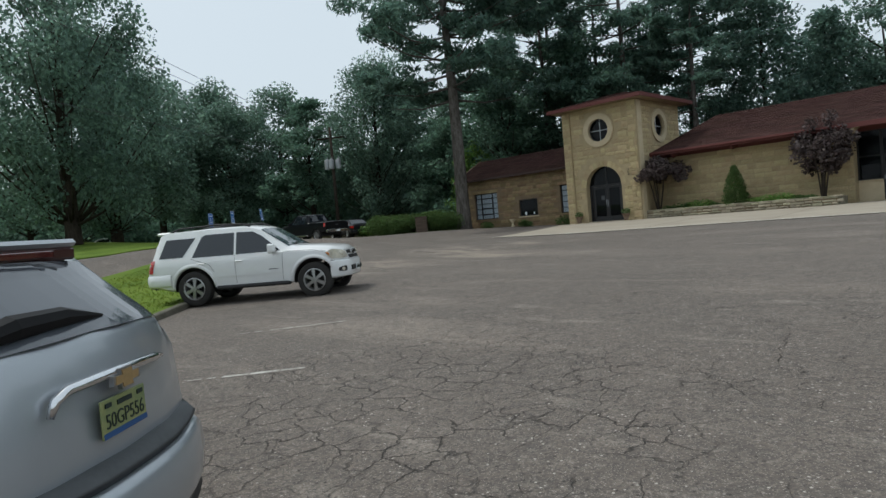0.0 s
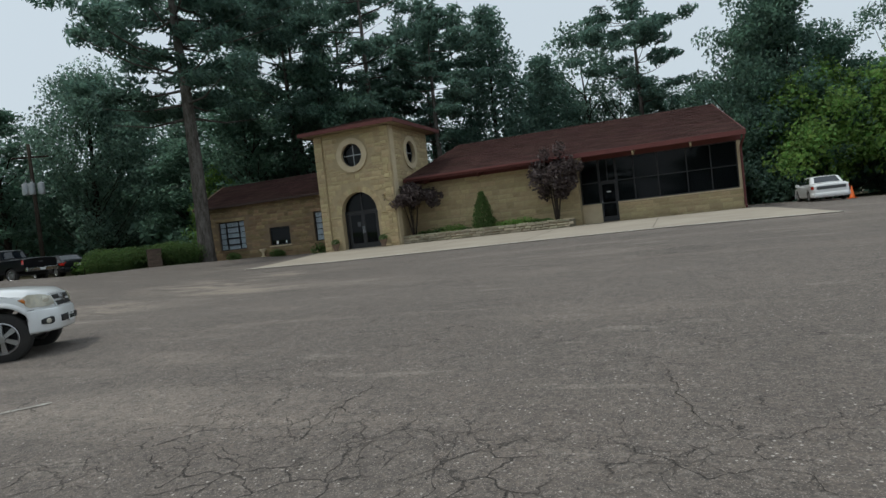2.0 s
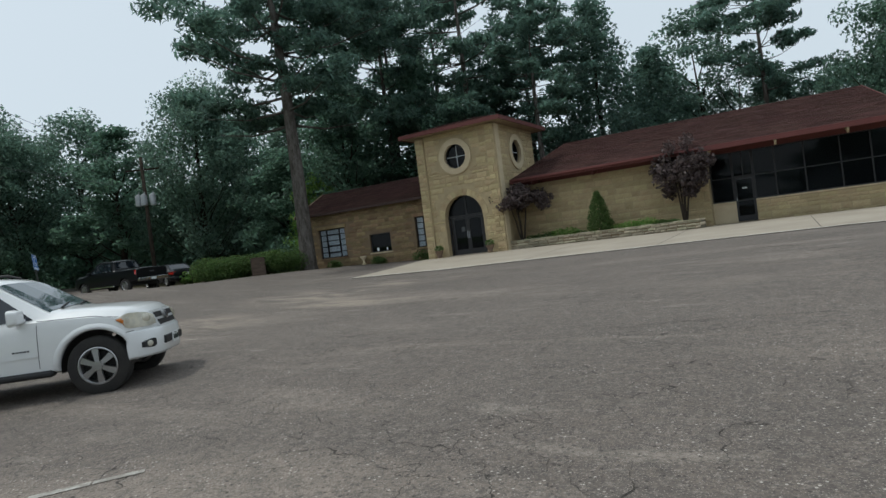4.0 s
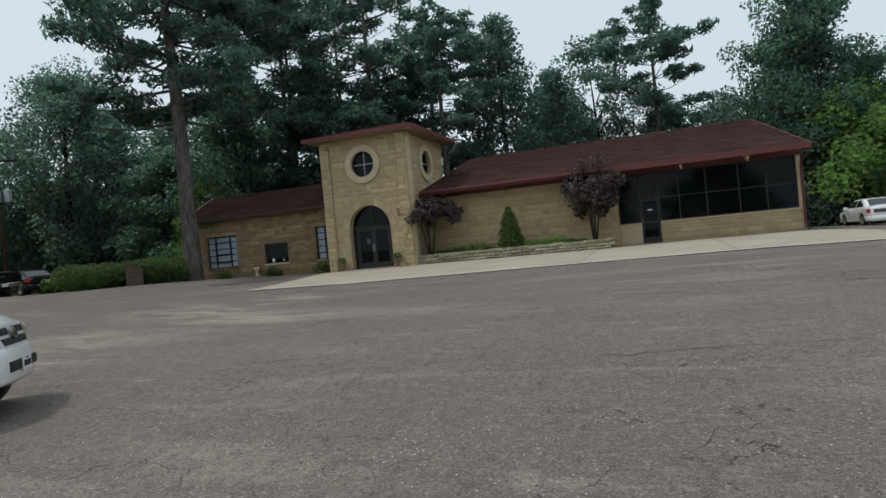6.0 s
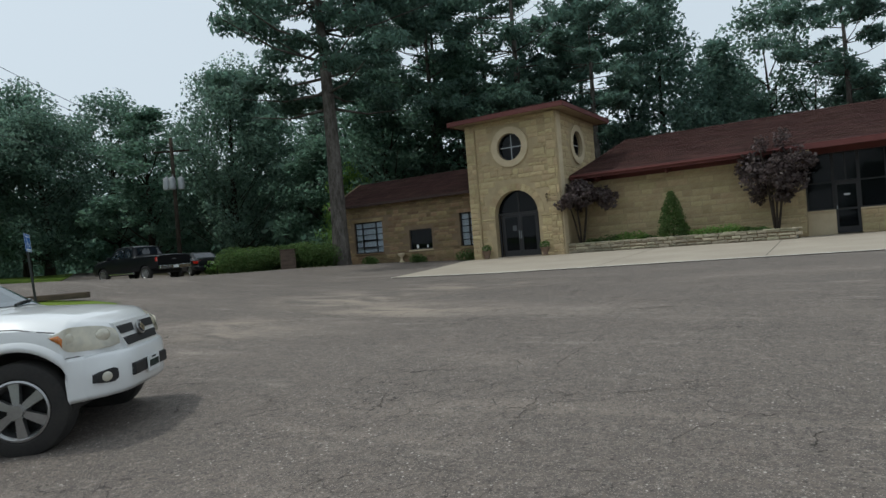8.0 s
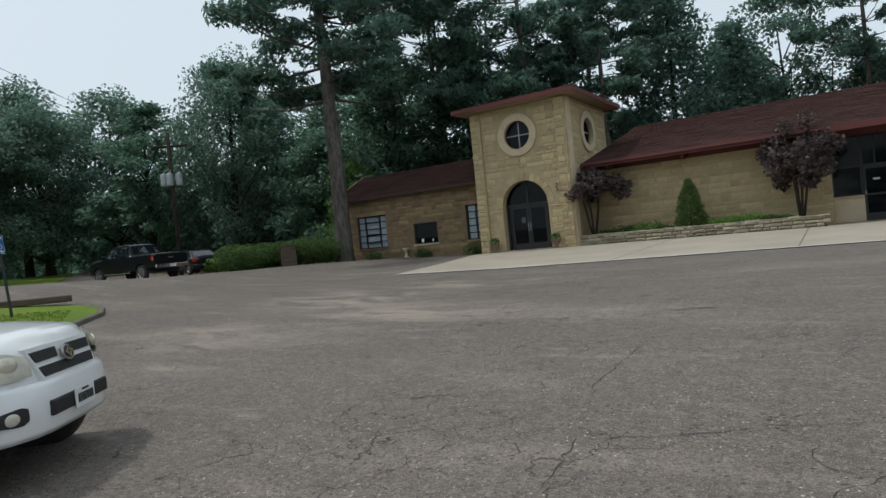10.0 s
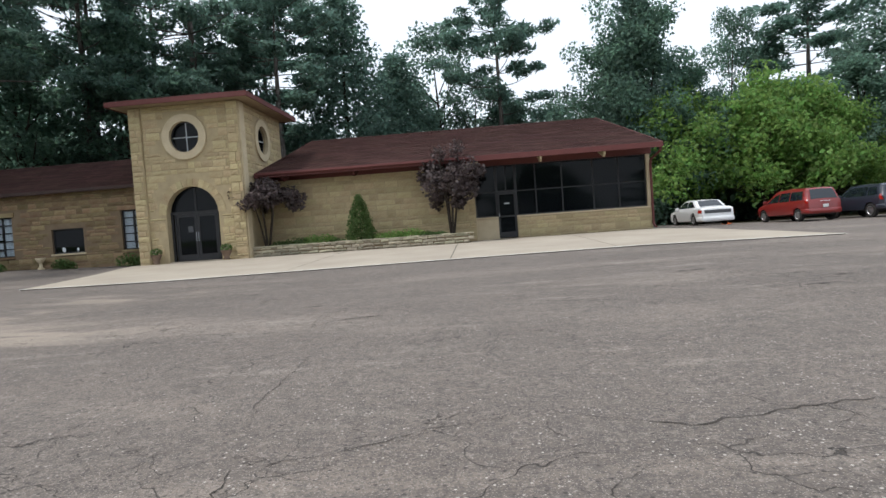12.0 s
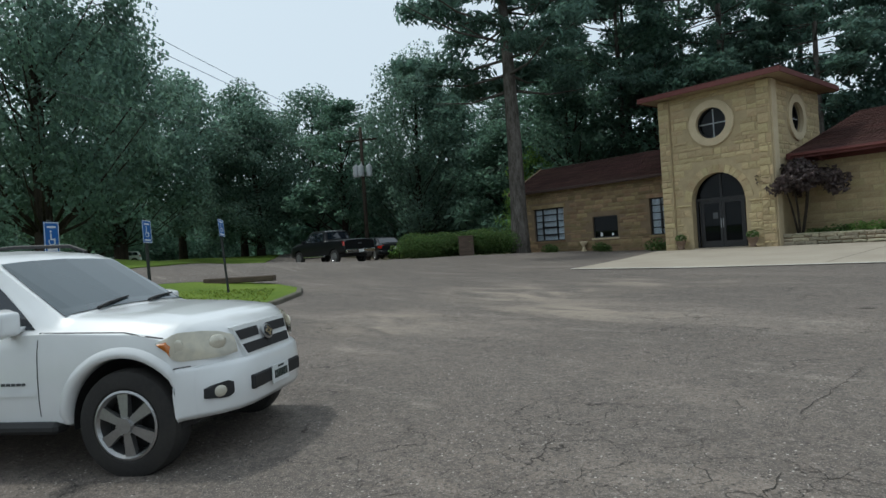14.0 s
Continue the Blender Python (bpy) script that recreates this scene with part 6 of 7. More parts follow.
sedan2, _ = far_car("sedan", "black saloon beside the hedge", on_ground(-20.6, -3.2, 168), sedan_top(4.9), [(-2.5, 0.9), (1.0, 0.88), (2.5, 0.7)], 1.85, [(-2.5, 0.32), (2.5, 0.24)], M["black_paint"], [(1.4, 0.33), (-1.4, 0.33)], 0.33, SEDAN_SIDE, ((0.25, 0.55), (1.0, 0.66)), ((-1.72, 0.62), (-1.2, 0.54)), [(-2.42, 0.70), (-1.95, 0.74), (-1.95, 0.86), (-2.42, 0.88)])
VAN_TOP = [(-2.4, 0.6), (-2.37, 1.0), (-2.12, 1.60), (-1.98, 1.70), (-0.8, 1.74), (0.3, 1.68), (0.55, 1.60), (1.45, 1.08), (1.6, 1.03), (2.15, 0.86), (2.35, 0.68), (2.4, 0.5)]
van, _ = far_car("minivan", "red minivan with silver wheels at the edge of the lot", on_ground(29.6, 9.3, 98), VAN_TOP, [(-2.4, 1.08), (0.6, 1.02), (2.4, 0.75)], 1.95, [(-2.4, 0.38), (2.4, 0.28)], M["red_paint"], [(1.5, 0.33), (-1.55, 0.33)], 0.33, [[(-2.0, 1.12), (-0.95, 1.09), (-0.95, 1.55), (-1.85, 1.56)], [(-0.88, 1.09), (0.0, 1.06), (0.0, 1.54), (-0.88, 1.55)], [(0.07, 1.06), (1.1, 1.04), (0.55, 1.40), (0.07, 1.53)]], ((0.6, 0.6), (1.4, 0.72)), ((-2.32, 0.72), (-2.1, 0.62)), [(-2.36, 0.92), (-2.22, 0.92), (-2.1, 1.28), (-2.2, 1.30)], 0.76)
part("chrome_strip", box((-2.46, -0.3, 1.0), (-2.42, 0.3, 1.03), 0.01), M["chrome"], van)
SUV_TOP = [(-2.3, 0.6), (-2.27, 1.0), (-2.0, 1.58), (-1.85, 1.66), (-0.6, 1.68), (0.3, 1.62), (1.05, 1.1), (1.2, 1.05), (2.0, 0.92), (2.25, 0.75), (2.3, 0.5)]
far_car("suv", "slate-blue crossover parked under the trees", on_ground(32.6, 8.0, 97), SUV_TOP, [(-2.3, 1.08), (1.0, 1.02), (2.3, 0.8)], 1.86, [(-2.3, 0.4), (2.3, 0.32)], M["blue_paint"], [(1.38, 0.36), (-1.38, 0.36)], 0.36, [[(-1.9, 1.14), (-1.2, 1.1), (-1.2, 1.5), (-1.7, 1.5)], [(-1.12, 1.1), (0.8, 1.06), (0.3, 1.45), (-0.2, 1.54), (-1.12, 1.53)]], ((0.35, 0.55), (1.0, 0.68)), ((-2.22, 0.66), (-1.98, 0.56)), [(-2.26, 0.86), (-2.1, 0.88), (-2.0, 1.12), (-2.12, 1.14)])
far_car("suv", "pale grey crossover on the far road", on_ground(-79.5, -3.5, 262), SUV_TOP, [(-2.3, 1.08), (1.0, 1.02), (2.3, 0.8)], 1.86, [(-2.3, 0.4), (2.3, 0.32)], M["white_paint"], [(1.38, 0.36), (-1.38, 0.36)], 0.36, [[(-1.9, 1.14), (-1.2, 1.1), (-1.2, 1.5), (-1.7, 1.5)], [(-1.12, 1.1), (0.8, 1.06), (0.3, 1.45), (-0.2, 1.54), (-1.12, 1.53)]], ((0.35, 0.55), (1.0, 0.68)), ((-2.22, 0.66), (-1.98, 0.56)), [(-2.26, 0.86), (-2.1, 0.88), (-2.0, 1.12), (-2.12, 1.14)])

# black pickup: cab, bed, tailgate
PICK_TOP = [(-2.95, 0.75), (-2.93, 1.28), (-2.85, 1.32), (-1.02, 1.33), (-0.98, 1.36), (-0.78, 1.84), (-0.6, 1.90), (0.4, 1.92), (0.75, 1.86), (1.45, 1.34), (1.6, 1.30), (2.5, 1.22), (2.75, 1.12), (2.88, 0.9), (2.92, 0.6)]
pick, psh = far_car("pickup_truck", "black crew-cab pickup with a chrome rear bumper", on_ground(-19.3, -7.6, 182.5), PICK_TOP, [(-2.95, 1.28), (1.4, 1.24), (2.9, 1.0)], 2.0, [(-2.95, 0.62), (-2.0, 0.52), (2.9, 0.45)], M["black_paint"], [(1.85, 0.41), (-1.83, 0.41)], 0.41, [[(-0.75, 1.32), (-0.1, 1.31), (-0.1, 1.78), (-0.62, 1.78)], [(-0.02, 1.31), (1.15, 1.29), (0.7, 1.68), (0.45, 1.78), (-0.02, 1.79)]], ((0.8, 0.66), (1.4, 0.8)), ((-0.96, 0.72), (-0.8, 0.62)), [(-2.93, 0.98), (-2.76, 0.98), (-2.76, 1.22), (-2.92, 1.22)], 0.76, front_round=0.2, rear_round=0.02, rear_band=False, plate=False)
part("bed_well", box((-2.75, -0.78, 1.335), (-1.15, 0.78, 1.345)), M["plastic"], pick)
for s in (-1, 1):
    part("rear_bumper", box((-3.08, s * 0.56 - 0.40, 0.58), (-2.9, s * 0.56 + 0.40, 0.78), 0.03), M["chrome"], pick, "chrome bumper end")
part("licence_plate", box((-3.06, -0.15, 0.60), (-3.0, 0.15, 0.75)), M["plate_white"], pick)
part("tailgate_badge", box((-2.965, -0.12, 1.05), (-2.935, 0.12, 1.12), 0.008), M["grey_plastic"], pick)
for s in (-1, 1):
    part("nerf_bar", box((-0.9, s * 0.95 - 0.06, 0.42), (1.3, s * 0.95 + 0.06, 0.5), 0.02), M["chrome"], pick)

# ---- trees and plants ----


def leaf_cloud(centres, per, size, rng, flat=1.0, long=1.0, droop=0.0):
    """Leaf faces scattered in and round lobes; centres: (x, y, z, rx, ry, rz)."""
    pos, wts = [], np.array([(c[3] * c[4] + c[4] * c[5] + c[3] * c[5]) for c in centres])
    cnt = np.maximum(1, (wts / wts.sum() * per).astype(int))
    for c, k in zip(centres, cnt):
        d = rng.normal(size=(k, 3))
        r = np.linalg.norm(d, axis=1)[:, None]
        d *= np.minimum(1, 1.9 / r) * 0.62
        pos.append(np.array(c[:3]) + d * np.array(c[3:6]))
    pos = np.concatenate(pos)
    n = len(pos)
    nrm = rng.normal(size=(n, 3))
    nrm[:, 2] = np.abs(nrm[:, 2]) * flat + 0.15
    nrm /= np.linalg.norm(nrm, axis=1)[:, None]
    ref = rng.normal(size=(n, 3))
    u = np.cross(nrm, ref)
    u /= np.linalg.norm(u, axis=1)[:, None]
    v = np.cross(nrm, u)
    s = size * (0.6 + 0.8 * rng.random(n))[:, None]
    a, b = u * s * long, v * s
    bend = nrm * s * 0.25
    quad = np.stack([pos - a, pos - b * 0.6 + bend, pos + a, pos + b * 0.6 + bend], 1).reshape(-1, 3)
    me = bpy.data.meshes.new("leaves")
    me.vertices.add(len(quad))
    me.vertices.foreach_set("co", quad.ravel())
    me.loops.add(4 * n)
    me.loops.foreach_set("vertex_index", np.arange(4 * n))
    me.polygons.add(n)
    me.polygons.foreach_set("loop_start", np.arange(0, 4 * n, 4))
    me.update(calc_edges=True)
    return me


def with_mat(me, material):
    me.materials.append(material)
    return me


def broadleaf(name, label, H, spread, trunk_r, leaf, seed, clear=0.28, lobes=26, per=9000, size=0.24, bark="dark_bark", narrow=1.0, limb=0.3, airy=0.0):
    """A broad-leaved tree at the origin: tapered trunk with limbs, and a crown of leafy lobes with gaps."""
    rng = np.random.default_rng(seed)
    tree = empty(name, label, "tree")
    bm = bmesh.new()
    lean = rng.normal(size=2) * 0.03 * H
    pts = [(lean[0] * (t ** 2), lean[1] * (t ** 2), H * 0.86 * t) for t in (-0.03, 0.02, 0.15, 0.35, 0.6, 0.85, 1.0)]
    tube_into(bm, pts, [trunk_r * k for k in (1.5, 1.15, 0.92, 0.75, 0.5, 0.25, 0.08)], 10)
    cents = []
    for i in range(lobes):
        t = clear + (1 - clear) * (i + 0.5) / lobes
        z = H * (0.06 + 0.9 * t)
        prof = math.sin(math.pi * min(1, 0.12 + 0.93 * (t - clear) / (1 - clear)) ** 0.8) ** 0.7
        ang = i * 2.4 + rng.normal() * 0.4
        r = spread * prof * narrow * (0.35 + 0.65 * rng.random())
        c = (lean[0] + r * math.cos(ang), lean[1] + r * math.sin(ang), z)
        q = spread * (0.22 + 0.16 * rng.random())
        if airy and t > 0.6:
            r *= 1 - 0.25 * airy
            q *= 1 - 0.5 * airy
            c = (lean[0] + r * math.cos(ang), lean[1] + r * math.sin(ang), z)
        for k in range(3):
            o = rng.normal(size=3) * q * 0.55
            cents.append((c[0] + o[0], c[1] + o[1], c[2] + o[2] * 0.7, q * 0.62, q * 0.62, q * 0.45))
        if r > spread * 0.3:
            b0 = (lean[0] * 0.3, lean[1] * 0.3, max(H * clear * 0.7, z - r * 0.75 - 0.08 * H))
            mid = (c[0] * 0.5, c[1] * 0.5, (b0[2] + c[2]) * 0.5 - 0.02 * H)
            tube_into(bm, [b0, mid, c], [trunk_r * limb, trunk_r * limb * 0.6, trunk_r * 0.05], 6)
    bmesh.ops.recalc_face_normals(bm, faces=bm.faces)
    part("trunk", bm, M[bark], tree, smooth=True)
    part("crown", with_mat(leaf_cloud(cents, per, size, rng), M[leaf]), None, tree)
    return tree


def pine(name, label, H, trunk_r, seed, clear=0.4, spread=4.0, whorls=13, per=9000, size=0.30, leaf="pine_leaf", bark="bark", lean=0.0, tufts=0.72):
    """A tall pine: bare lower trunk, level and upswept limbs, needle tufts in flat clumps."""
    rng = np.random.default_rng(seed)
    tree = empty(name, label, "tree")
    bm = bmesh.new()
    ax = lambda t: (lean * H * t * (0.6 + 0.4 * t), 0.012 * H * math.sin(3 * t), H * t)
    tube_into(bm, [ax(t) for t in (-0.02, 0.015, 0.1, 0.3, 0.5, 0.7, 0.85, 1.0)], [trunk_r * k for k in (1.5, 1.2, 1.0, 0.88, 0.72, 0.5, 0.28, 0.05)], 12)
    cents = []
    for i in range(whorls):
        t = clear + (1 - clear) * (i + 0.3) / whorls
        for k in range(rng.integers(2, 5)):
            a = rng.random() * 6.283
            q = (t - clear) / (1 - clear)
            L = spread * (0.45 + 0.75 * math.sin(math.pi * min(1, 0.2 + q * 0.75))) * (0.5 + 0.6 * rng.random())
            p0 = Vector(ax(t))
            up = L * (0.05 + 0.35 * q) + rng.normal() * 0.2
            p2 = p0 + Vector((L * math.cos(a), L * math.sin(a), up))
            p1 = p0.lerp(p2, 0.5) + Vector((0, 0, -0.06 * L))
            tube_into(bm, [p0, p1, p2], [trunk_r * (0.24 - 0.12 * q), trunk_r * 0.12, trunk_r * 0.04], 5)
            for f in (0.45, 0.62, 0.78, 0.92, 1.04):
                if rng.random() < tufts:
                    c = p0.lerp(p2, f) + Vector((*(rng.normal(size=2) * 0.16 * L), 0.12 * L + 0.15 * rng.normal()))
                    r = 0.115 * L + 0.25
                    cents.append((c.x, c.y, c.z, r, r, r * 0.42))
    top = ax(1.0)
    for k in range(5):
        cents.append((top[0] + rng.normal() * 0.4, top[1] + rng.normal() * 0.4, top[2] - 0.1 - 0.5 * k, 0.45 + 0.1 * k, 0.45 + 0.1 * k, 0.4))
    bmesh.ops.recalc_face_normals(bm, faces=bm.faces)
    part("trunk", bm, M[bark], tree, smooth=True)
    part("crown", with_mat(leaf_cloud(cents, per, size, rng, 1.0, 1.9), M[leaf]), None, tree)
    return tree


def cedar(name, label, H, base_r, seed, per=8000, size=0.24, leaf="pine_leaf", ragged=0.25):
    """A pointed evergreen with ragged drooping sprays down to the ground."""
    rng = np.random.default_rng(seed)
    tree = empty(name, label, "tree")
    bm = bmesh.new()
    tube_into(bm, [(0, 0, -0.2), (0, 0, H * 0.3), (0, 0, H * 0.7), (0, 0, H)], [0.018 * H, 0.013 * H, 0.006 * H, 0.01], 8)
    cents = []
    for i in range(70):
        t = 0.05 + 0.95 * (i / 70)
        r = base_r * (1 - t) ** 0.75 * (1 + ragged * rng.normal())
        for k in range(2):
            a = i * 2.4 + k * 3.1 + rng.normal() * 0.3
            q = 0.14 * base_r + 0.16 * abs(r)
            cents.append((0.8 * r * math.cos(a), 0.8 * r * math.sin(a), H * t - 0.06 * r, q, q, q * 0.6))
    part("trunk", bm, M["dark_bark"], tree, smooth=True)
    part("crown", with_mat(leaf_cloud(cents, per, size, rng), M[leaf]), None, tree)
    return tree


def put(proto, x, y, deg, s, sz=None, used=set()):
    """The prototype itself at first, then copies of it."""
    m = Matrix.Translation((x, y, ground_z(x, y) - 0.05)) @ Matrix.Rotation(radians(deg), 4, "Z") @ Matrix.Diagonal((s, s, sz or s, 1))
    if proto.name in used:
        made = copy_thing(proto, m)
    else:
        used.add(proto.name)
        proto.matrix_world = m
        made = proto
        return made
    made.matrix_basis = m
    return made


# the big pine in front of the low wing
big_pine = pine("pine_tree", "tall pine with a thick bare trunk before the low wing", 23.0, 0.46, 4, clear=0.40, spread=6.2, whorls=15, per=30000, size=0.125, lean=-0.035, tufts=0.84)
put(big_pine, -11.6, 0.3, 0, 1.0)
oak_a = broadleaf("oak_tree", "large dark oak with a heavy leafy crown", 20.0, 8.0, 0.5, "oak_leaf", 1, 0.10, 66, 34000, 0.175, limb=0.12)
oak_d = broadleaf("oak_tree", "large old oak with an open airy top", 20.0, 8.2, 0.55, "oak_leaf", 31, 0.08, 58, 32000, 0.16, limb=0.2, airy=0.75)
oak_b = broadleaf("broadleaf_tree", "tall broad-leaved tree with a rounded open crown", 18.0, 6.0, 0.36, "oak_leaf", 2, 0.2, 34, 12500, 0.175)
oak_c = broadleaf("broadleaf_tree", "narrow broad-leaved tree in full leaf", 18.0, 4.4, 0.3, "deep_leaf", 3, 0.12, 36, 12500, 0.175)
wispy = broadleaf("broadleaf_tree", "thin tree with sparse open foliage", 18.0, 4.2, 0.22, "oak_leaf", 8, 0.35, 24, 5000, 0.16)
pine_b = pine("pine_tree", "tall pine with long crooked limbs and open needle clumps", 24.0, 0.3, 5, clear=0.38, spread=5.6, whorls=12, per=11000, size=0.125)
pine_c = pine("pine_tree", "slim pine with a tufted open crown", 18.0, 0.22, 6, clear=0.42, spread=3.6, whorls=10, per=8000, size=0.125)
cedar_a = cedar("cedar_tree", "pointed dark evergreen with ragged sprays", 18.0, 5.6, 7, 21000, 0.165)
dense = broadleaf("broadleaf_tree", "dense dark green tree with a towering crown", 17.0, 5.6, 0.35, "deep_leaf", 9, 0.05, 44, 17000, 0.17)
lime_a = broadleaf("broadleaf_tree", "bright green tree with dense foliage down to the ground", 6.6, 4.2, 0.16, "lime_leaf", 10, 0.26, 46, 16000, 0.13)
for proto, x, y, deg, s, sz in (
    (oak_d, -30.2, -20.0, 10, 0.90, 1.17), (oak_a, -46, -12.0, 100, 1.05, 1.05), (oak_b, -58.7, -2.5, 30, 1.15, 1.12), (oak_b, -61, 5.6, 80, 1.2, 1.15), (oak_a, -52, 3.5, 200, 0.85, 0.8),
    (oak_b, -52.8, 10.9, 140, 1.1, 1.06), (oak_c, -42, 8.0, 20, 1.15, 0.85), (oak_a, -33.0, 10.5, 310, 0.8, 0.93), (oak_b, -27.5, 16.5, 75, 0.95, 0.82), (oak_c, -38, 17, 130, 1.3, 0.95),
    (dense, -22.5, 11.5, 15, 0.85, 0.62), (oak_c, -21, 19, 200, 1.1, 1.0), (dense, -16.7, 12.5, 60, 1.0, 0.85), (dense, -11.0, 14.5, 220, 0.95, 0.95), (pine_b, -14.5, 17.0, 40, 1.0, 0.98), (pine_b, -11.5, 20.5, 170, 0.95, 0.96),
    (pine_c, -13.0, 13.4, 250, 1.2, 1.25), (pine_b, -6.8, 16.2, 0, 1.0, 1.06), (oak_c, -8.0, 22.5, 280, 1.0, 0.85), (pine_c, -4.2, 24.0, 60, 1.3, 1.2), (pine_c, -0.8, 16.6, 120, 1.15, 1.0), (dense, -3.5, 25.0, 120, 0.9, 0.62), (cedar_a, 2.6, 21.5, 0, 1.0, 1.07), (cedar_a, 6.0, 26.0, 130, 1.0, 0.85),
    (wispy, 4.6, 33.0, 100, 1.0, 0.85), (wispy, 9.3, 32.5, 30, 1.1, 1.08), (oak_b, 8.0, 34.5, 210, 0.8, 0.68), (pine_c, 14.3, 25.9, 250, 1.1, 1.08), (oak_b, 15.4, 31.0, 300, 0.8, 0.66), (wispy, 12.0, 30, 200, 0.9, 0.82), (oak_b, 19.5, 32.5, 20, 0.8, 0.65),
    (dense, 22.3, 21.6, 100, 0.74, 0.82), (dense, 24.8, 19.9, 10, 0.84, 0.92), (cedar_a, 24.2, 20.1, 80, 0.8, 0.98), (dense, 28.0, 21.6, 190, 0.72, 0.72), (oak_b, 33.0, 31.5, 30, 0.7, 0.6), (wispy, 33.2, 27.5, 150, 0.7, 0.98), (pine_c, 40.1, 27.6, 95, 1.4, 1.02), (oak_b, 42.0, 21.5, 70, 0.9, 0.8), (oak_c, 36, 21, 190, 1.0, 0.56),
    (lime_a, 26.8, 19.5, 0, 1.2, 1.22), (lime_a, 31.8, 18.2, 120, 1.25, 1.3), (lime_a, 35.6, 17.2, 210, 0.95, 1.12), (oak_b, 41.6, 15.4, 300, 0.75, 0.52), (oak_c, 38.6, 18.5, 120, 0.8, 0.6), (dense, 37, 24, 0, 0.8, 0.6), (oak_b, 48, 16, 10, 0.9, 0.75),
    # first entry: sunlit undergrowth, its sunlight put in as brighter leaf colour
    (lime_a, -18.4, 9.8, 40, 0.6, 0.95), (oak_b, -70, -14, 50, 1.0, 0.8), (oak_a, -74, -26, 10, 0.9, 0.75), (oak_b, -66, -34, 190, 1.0, 0.85), (oak_c, -78, -8, 90, 1.4, 0.8), (oak_a, -20, -86, 10, 1.1, 0.6), (oak_b, 2, -88, 10, 1.2, 0.6), (oak_a, 24, -86, 90, 1.2, 0.6), (oak_b, 44, -80, 90, 1.3, 0.6), (oak_b, 66, -12, 190, 1.1, 0.95), (oak_a, -54, -36, 90, 1.1, 1.1),
):
    put(proto, x, y, deg, s, sz)

# woods behind, too many to count
rng = np.random.default_rng(77)
cents = []
for k in range(360):
    u = rng.random()
    if u < 0.55:
        x, y = -66 + 52 * rng.random(), 14 + 16 * rng.random()
        h = 9
    elif u < 0.85:
        x, y = -14 + 62 * rng.random(), 36 + 8 * rng.random()
        h = 7
    else:
        x, y = 24 + 30 * rng.random(), 21 + 9 * rng.random()
        h = 6
    for j in range(3):
        q = 1.2 + 1.5 * rng.random()
        cents.append((x + rng.normal(), y + rng.normal(), h * rng.random() ** 1.3 + 0.4, q, q, q * 0.8))
for k in range(260):
    x = -118 + 26 * rng.random()
    y = -85 + 125 * rng.random()
    q = 2.0 + 2 * rng.random()
    cents.append((x, y, 2.0 + 12 * rng.random() ** 1.4, q, q, q))
for k in range(150):
    x, y = -68 + 48 * rng.random(), 8 + 10 * rng.random()
    q = 0.9 + 0.8 * rng.random()
    cents.append((x, y, ground_z(x, y) + 0.6 + 2.0 * rng.random(), q, q, q * 0.8))
for k in range(420):
    x, y = -114 + 20 * rng.random(), -85 + 125 * rng.random()
    q = 1.9 + 0.9 * rng.random()
    cents.append((x, y, ground_z(x, y) + 0.8 + 4.0 * rng.random(), q, q, q * 0.9))
far = []
for k in range(420):
    x, y = -150 + 26 * rng.random(), -120 + 190 * rng.random()
    q = 3.0 + 2.5 * rng.random()
    far.append((x, y, 2.0 + 9 * rng.random() ** 1.2, q, q, q * 0.9))
tagged(new("far_woods", with_mat(leaf_cloud(far, 36000, 0.85, rng), M["deep_leaf"])), "far dark woodland beyond the park", "woods", kind="stuff")
tagged(new("woods", with_mat(leaf_cloud(cents, 165000, 0.36, rng), M["deep_leaf"])), "dense dark woodland behind the building", "woods", kind="stuff")


def leafy(name, label, category, x, y, lobes, per, size, leaf, seed, stems=()):
    """A shrub standing on the ground: short stems and leafy lobes (dx, dy, z, rx, ry, rz)."""
    r = np.random.default_rng(seed)
    t = empty(name, label, category, m=Matrix.Translation((x, y, ground_z(x, y))))
    for s in stems or [((0, 0, -0.05), (lobes[0][0], lobes[0][1], lobes[0][2]), 0.03)]:
        bm = bmesh.new()
        a, b, rad = Vector(s[0]), Vector(s[1]), s[2]
        tube_into(bm, [a, a.lerp(b, 0.5) + Vector((0.03, 0.02, 0)), b], [rad, rad * 0.75, rad * 0.4], 6)
        part("stem", bm, M["dark_bark"], t)
    part("foliage", with_mat(leaf_cloud(lobes, per, size, r), M[leaf]), None, t)
    return t


rr = random.Random(5)
hedge = []
for i in range(34):
    t = i / 33
    hx, hy = -16.1 + 4.2 * t, -4.3 + 3.3 * t
    hedge.append((hx + 16.9 + rr.uniform(-0.2, 0.2), hy + 4.9 + rr.uniform(-0.3, 0.5), 0.50 + rr.uniform(0, 0.30), 0.80, 0.80, 0.58))
leafy("hedge", "clipped rounded evergreen hedge at the lot edge", "hedge", -16.9, -4.9, hedge, 46000, 0.05, "hedge_leaf", 21, [((0.3 + 0.6 * k, 0.25 + 0.47 * k, -0.1), (0.3 + 0.6 * k, 0.25 + 0.47 * k, 0.6), 0.03) for k in range(8)])
bin_ = empty("waste_bin", "weathered brown timber waste bin before the hedge", "bin", m=on_ground(-12.9, -2.75, -40))
for k in range(6):
    for y in (-0.4, 0.36):
        part("board", box((-0.45 + 0.15 * k + 0.004, y, 0.0), (-0.45 + 0.15 * (k + 1) - 0.004, y + 0.04, 1.05), 0.006), M["wood"], bin_)
part("side_panel", box((-0.45, -0.36, 0), (-0.41, 0.36, 1.05)), M["wood"], bin_)
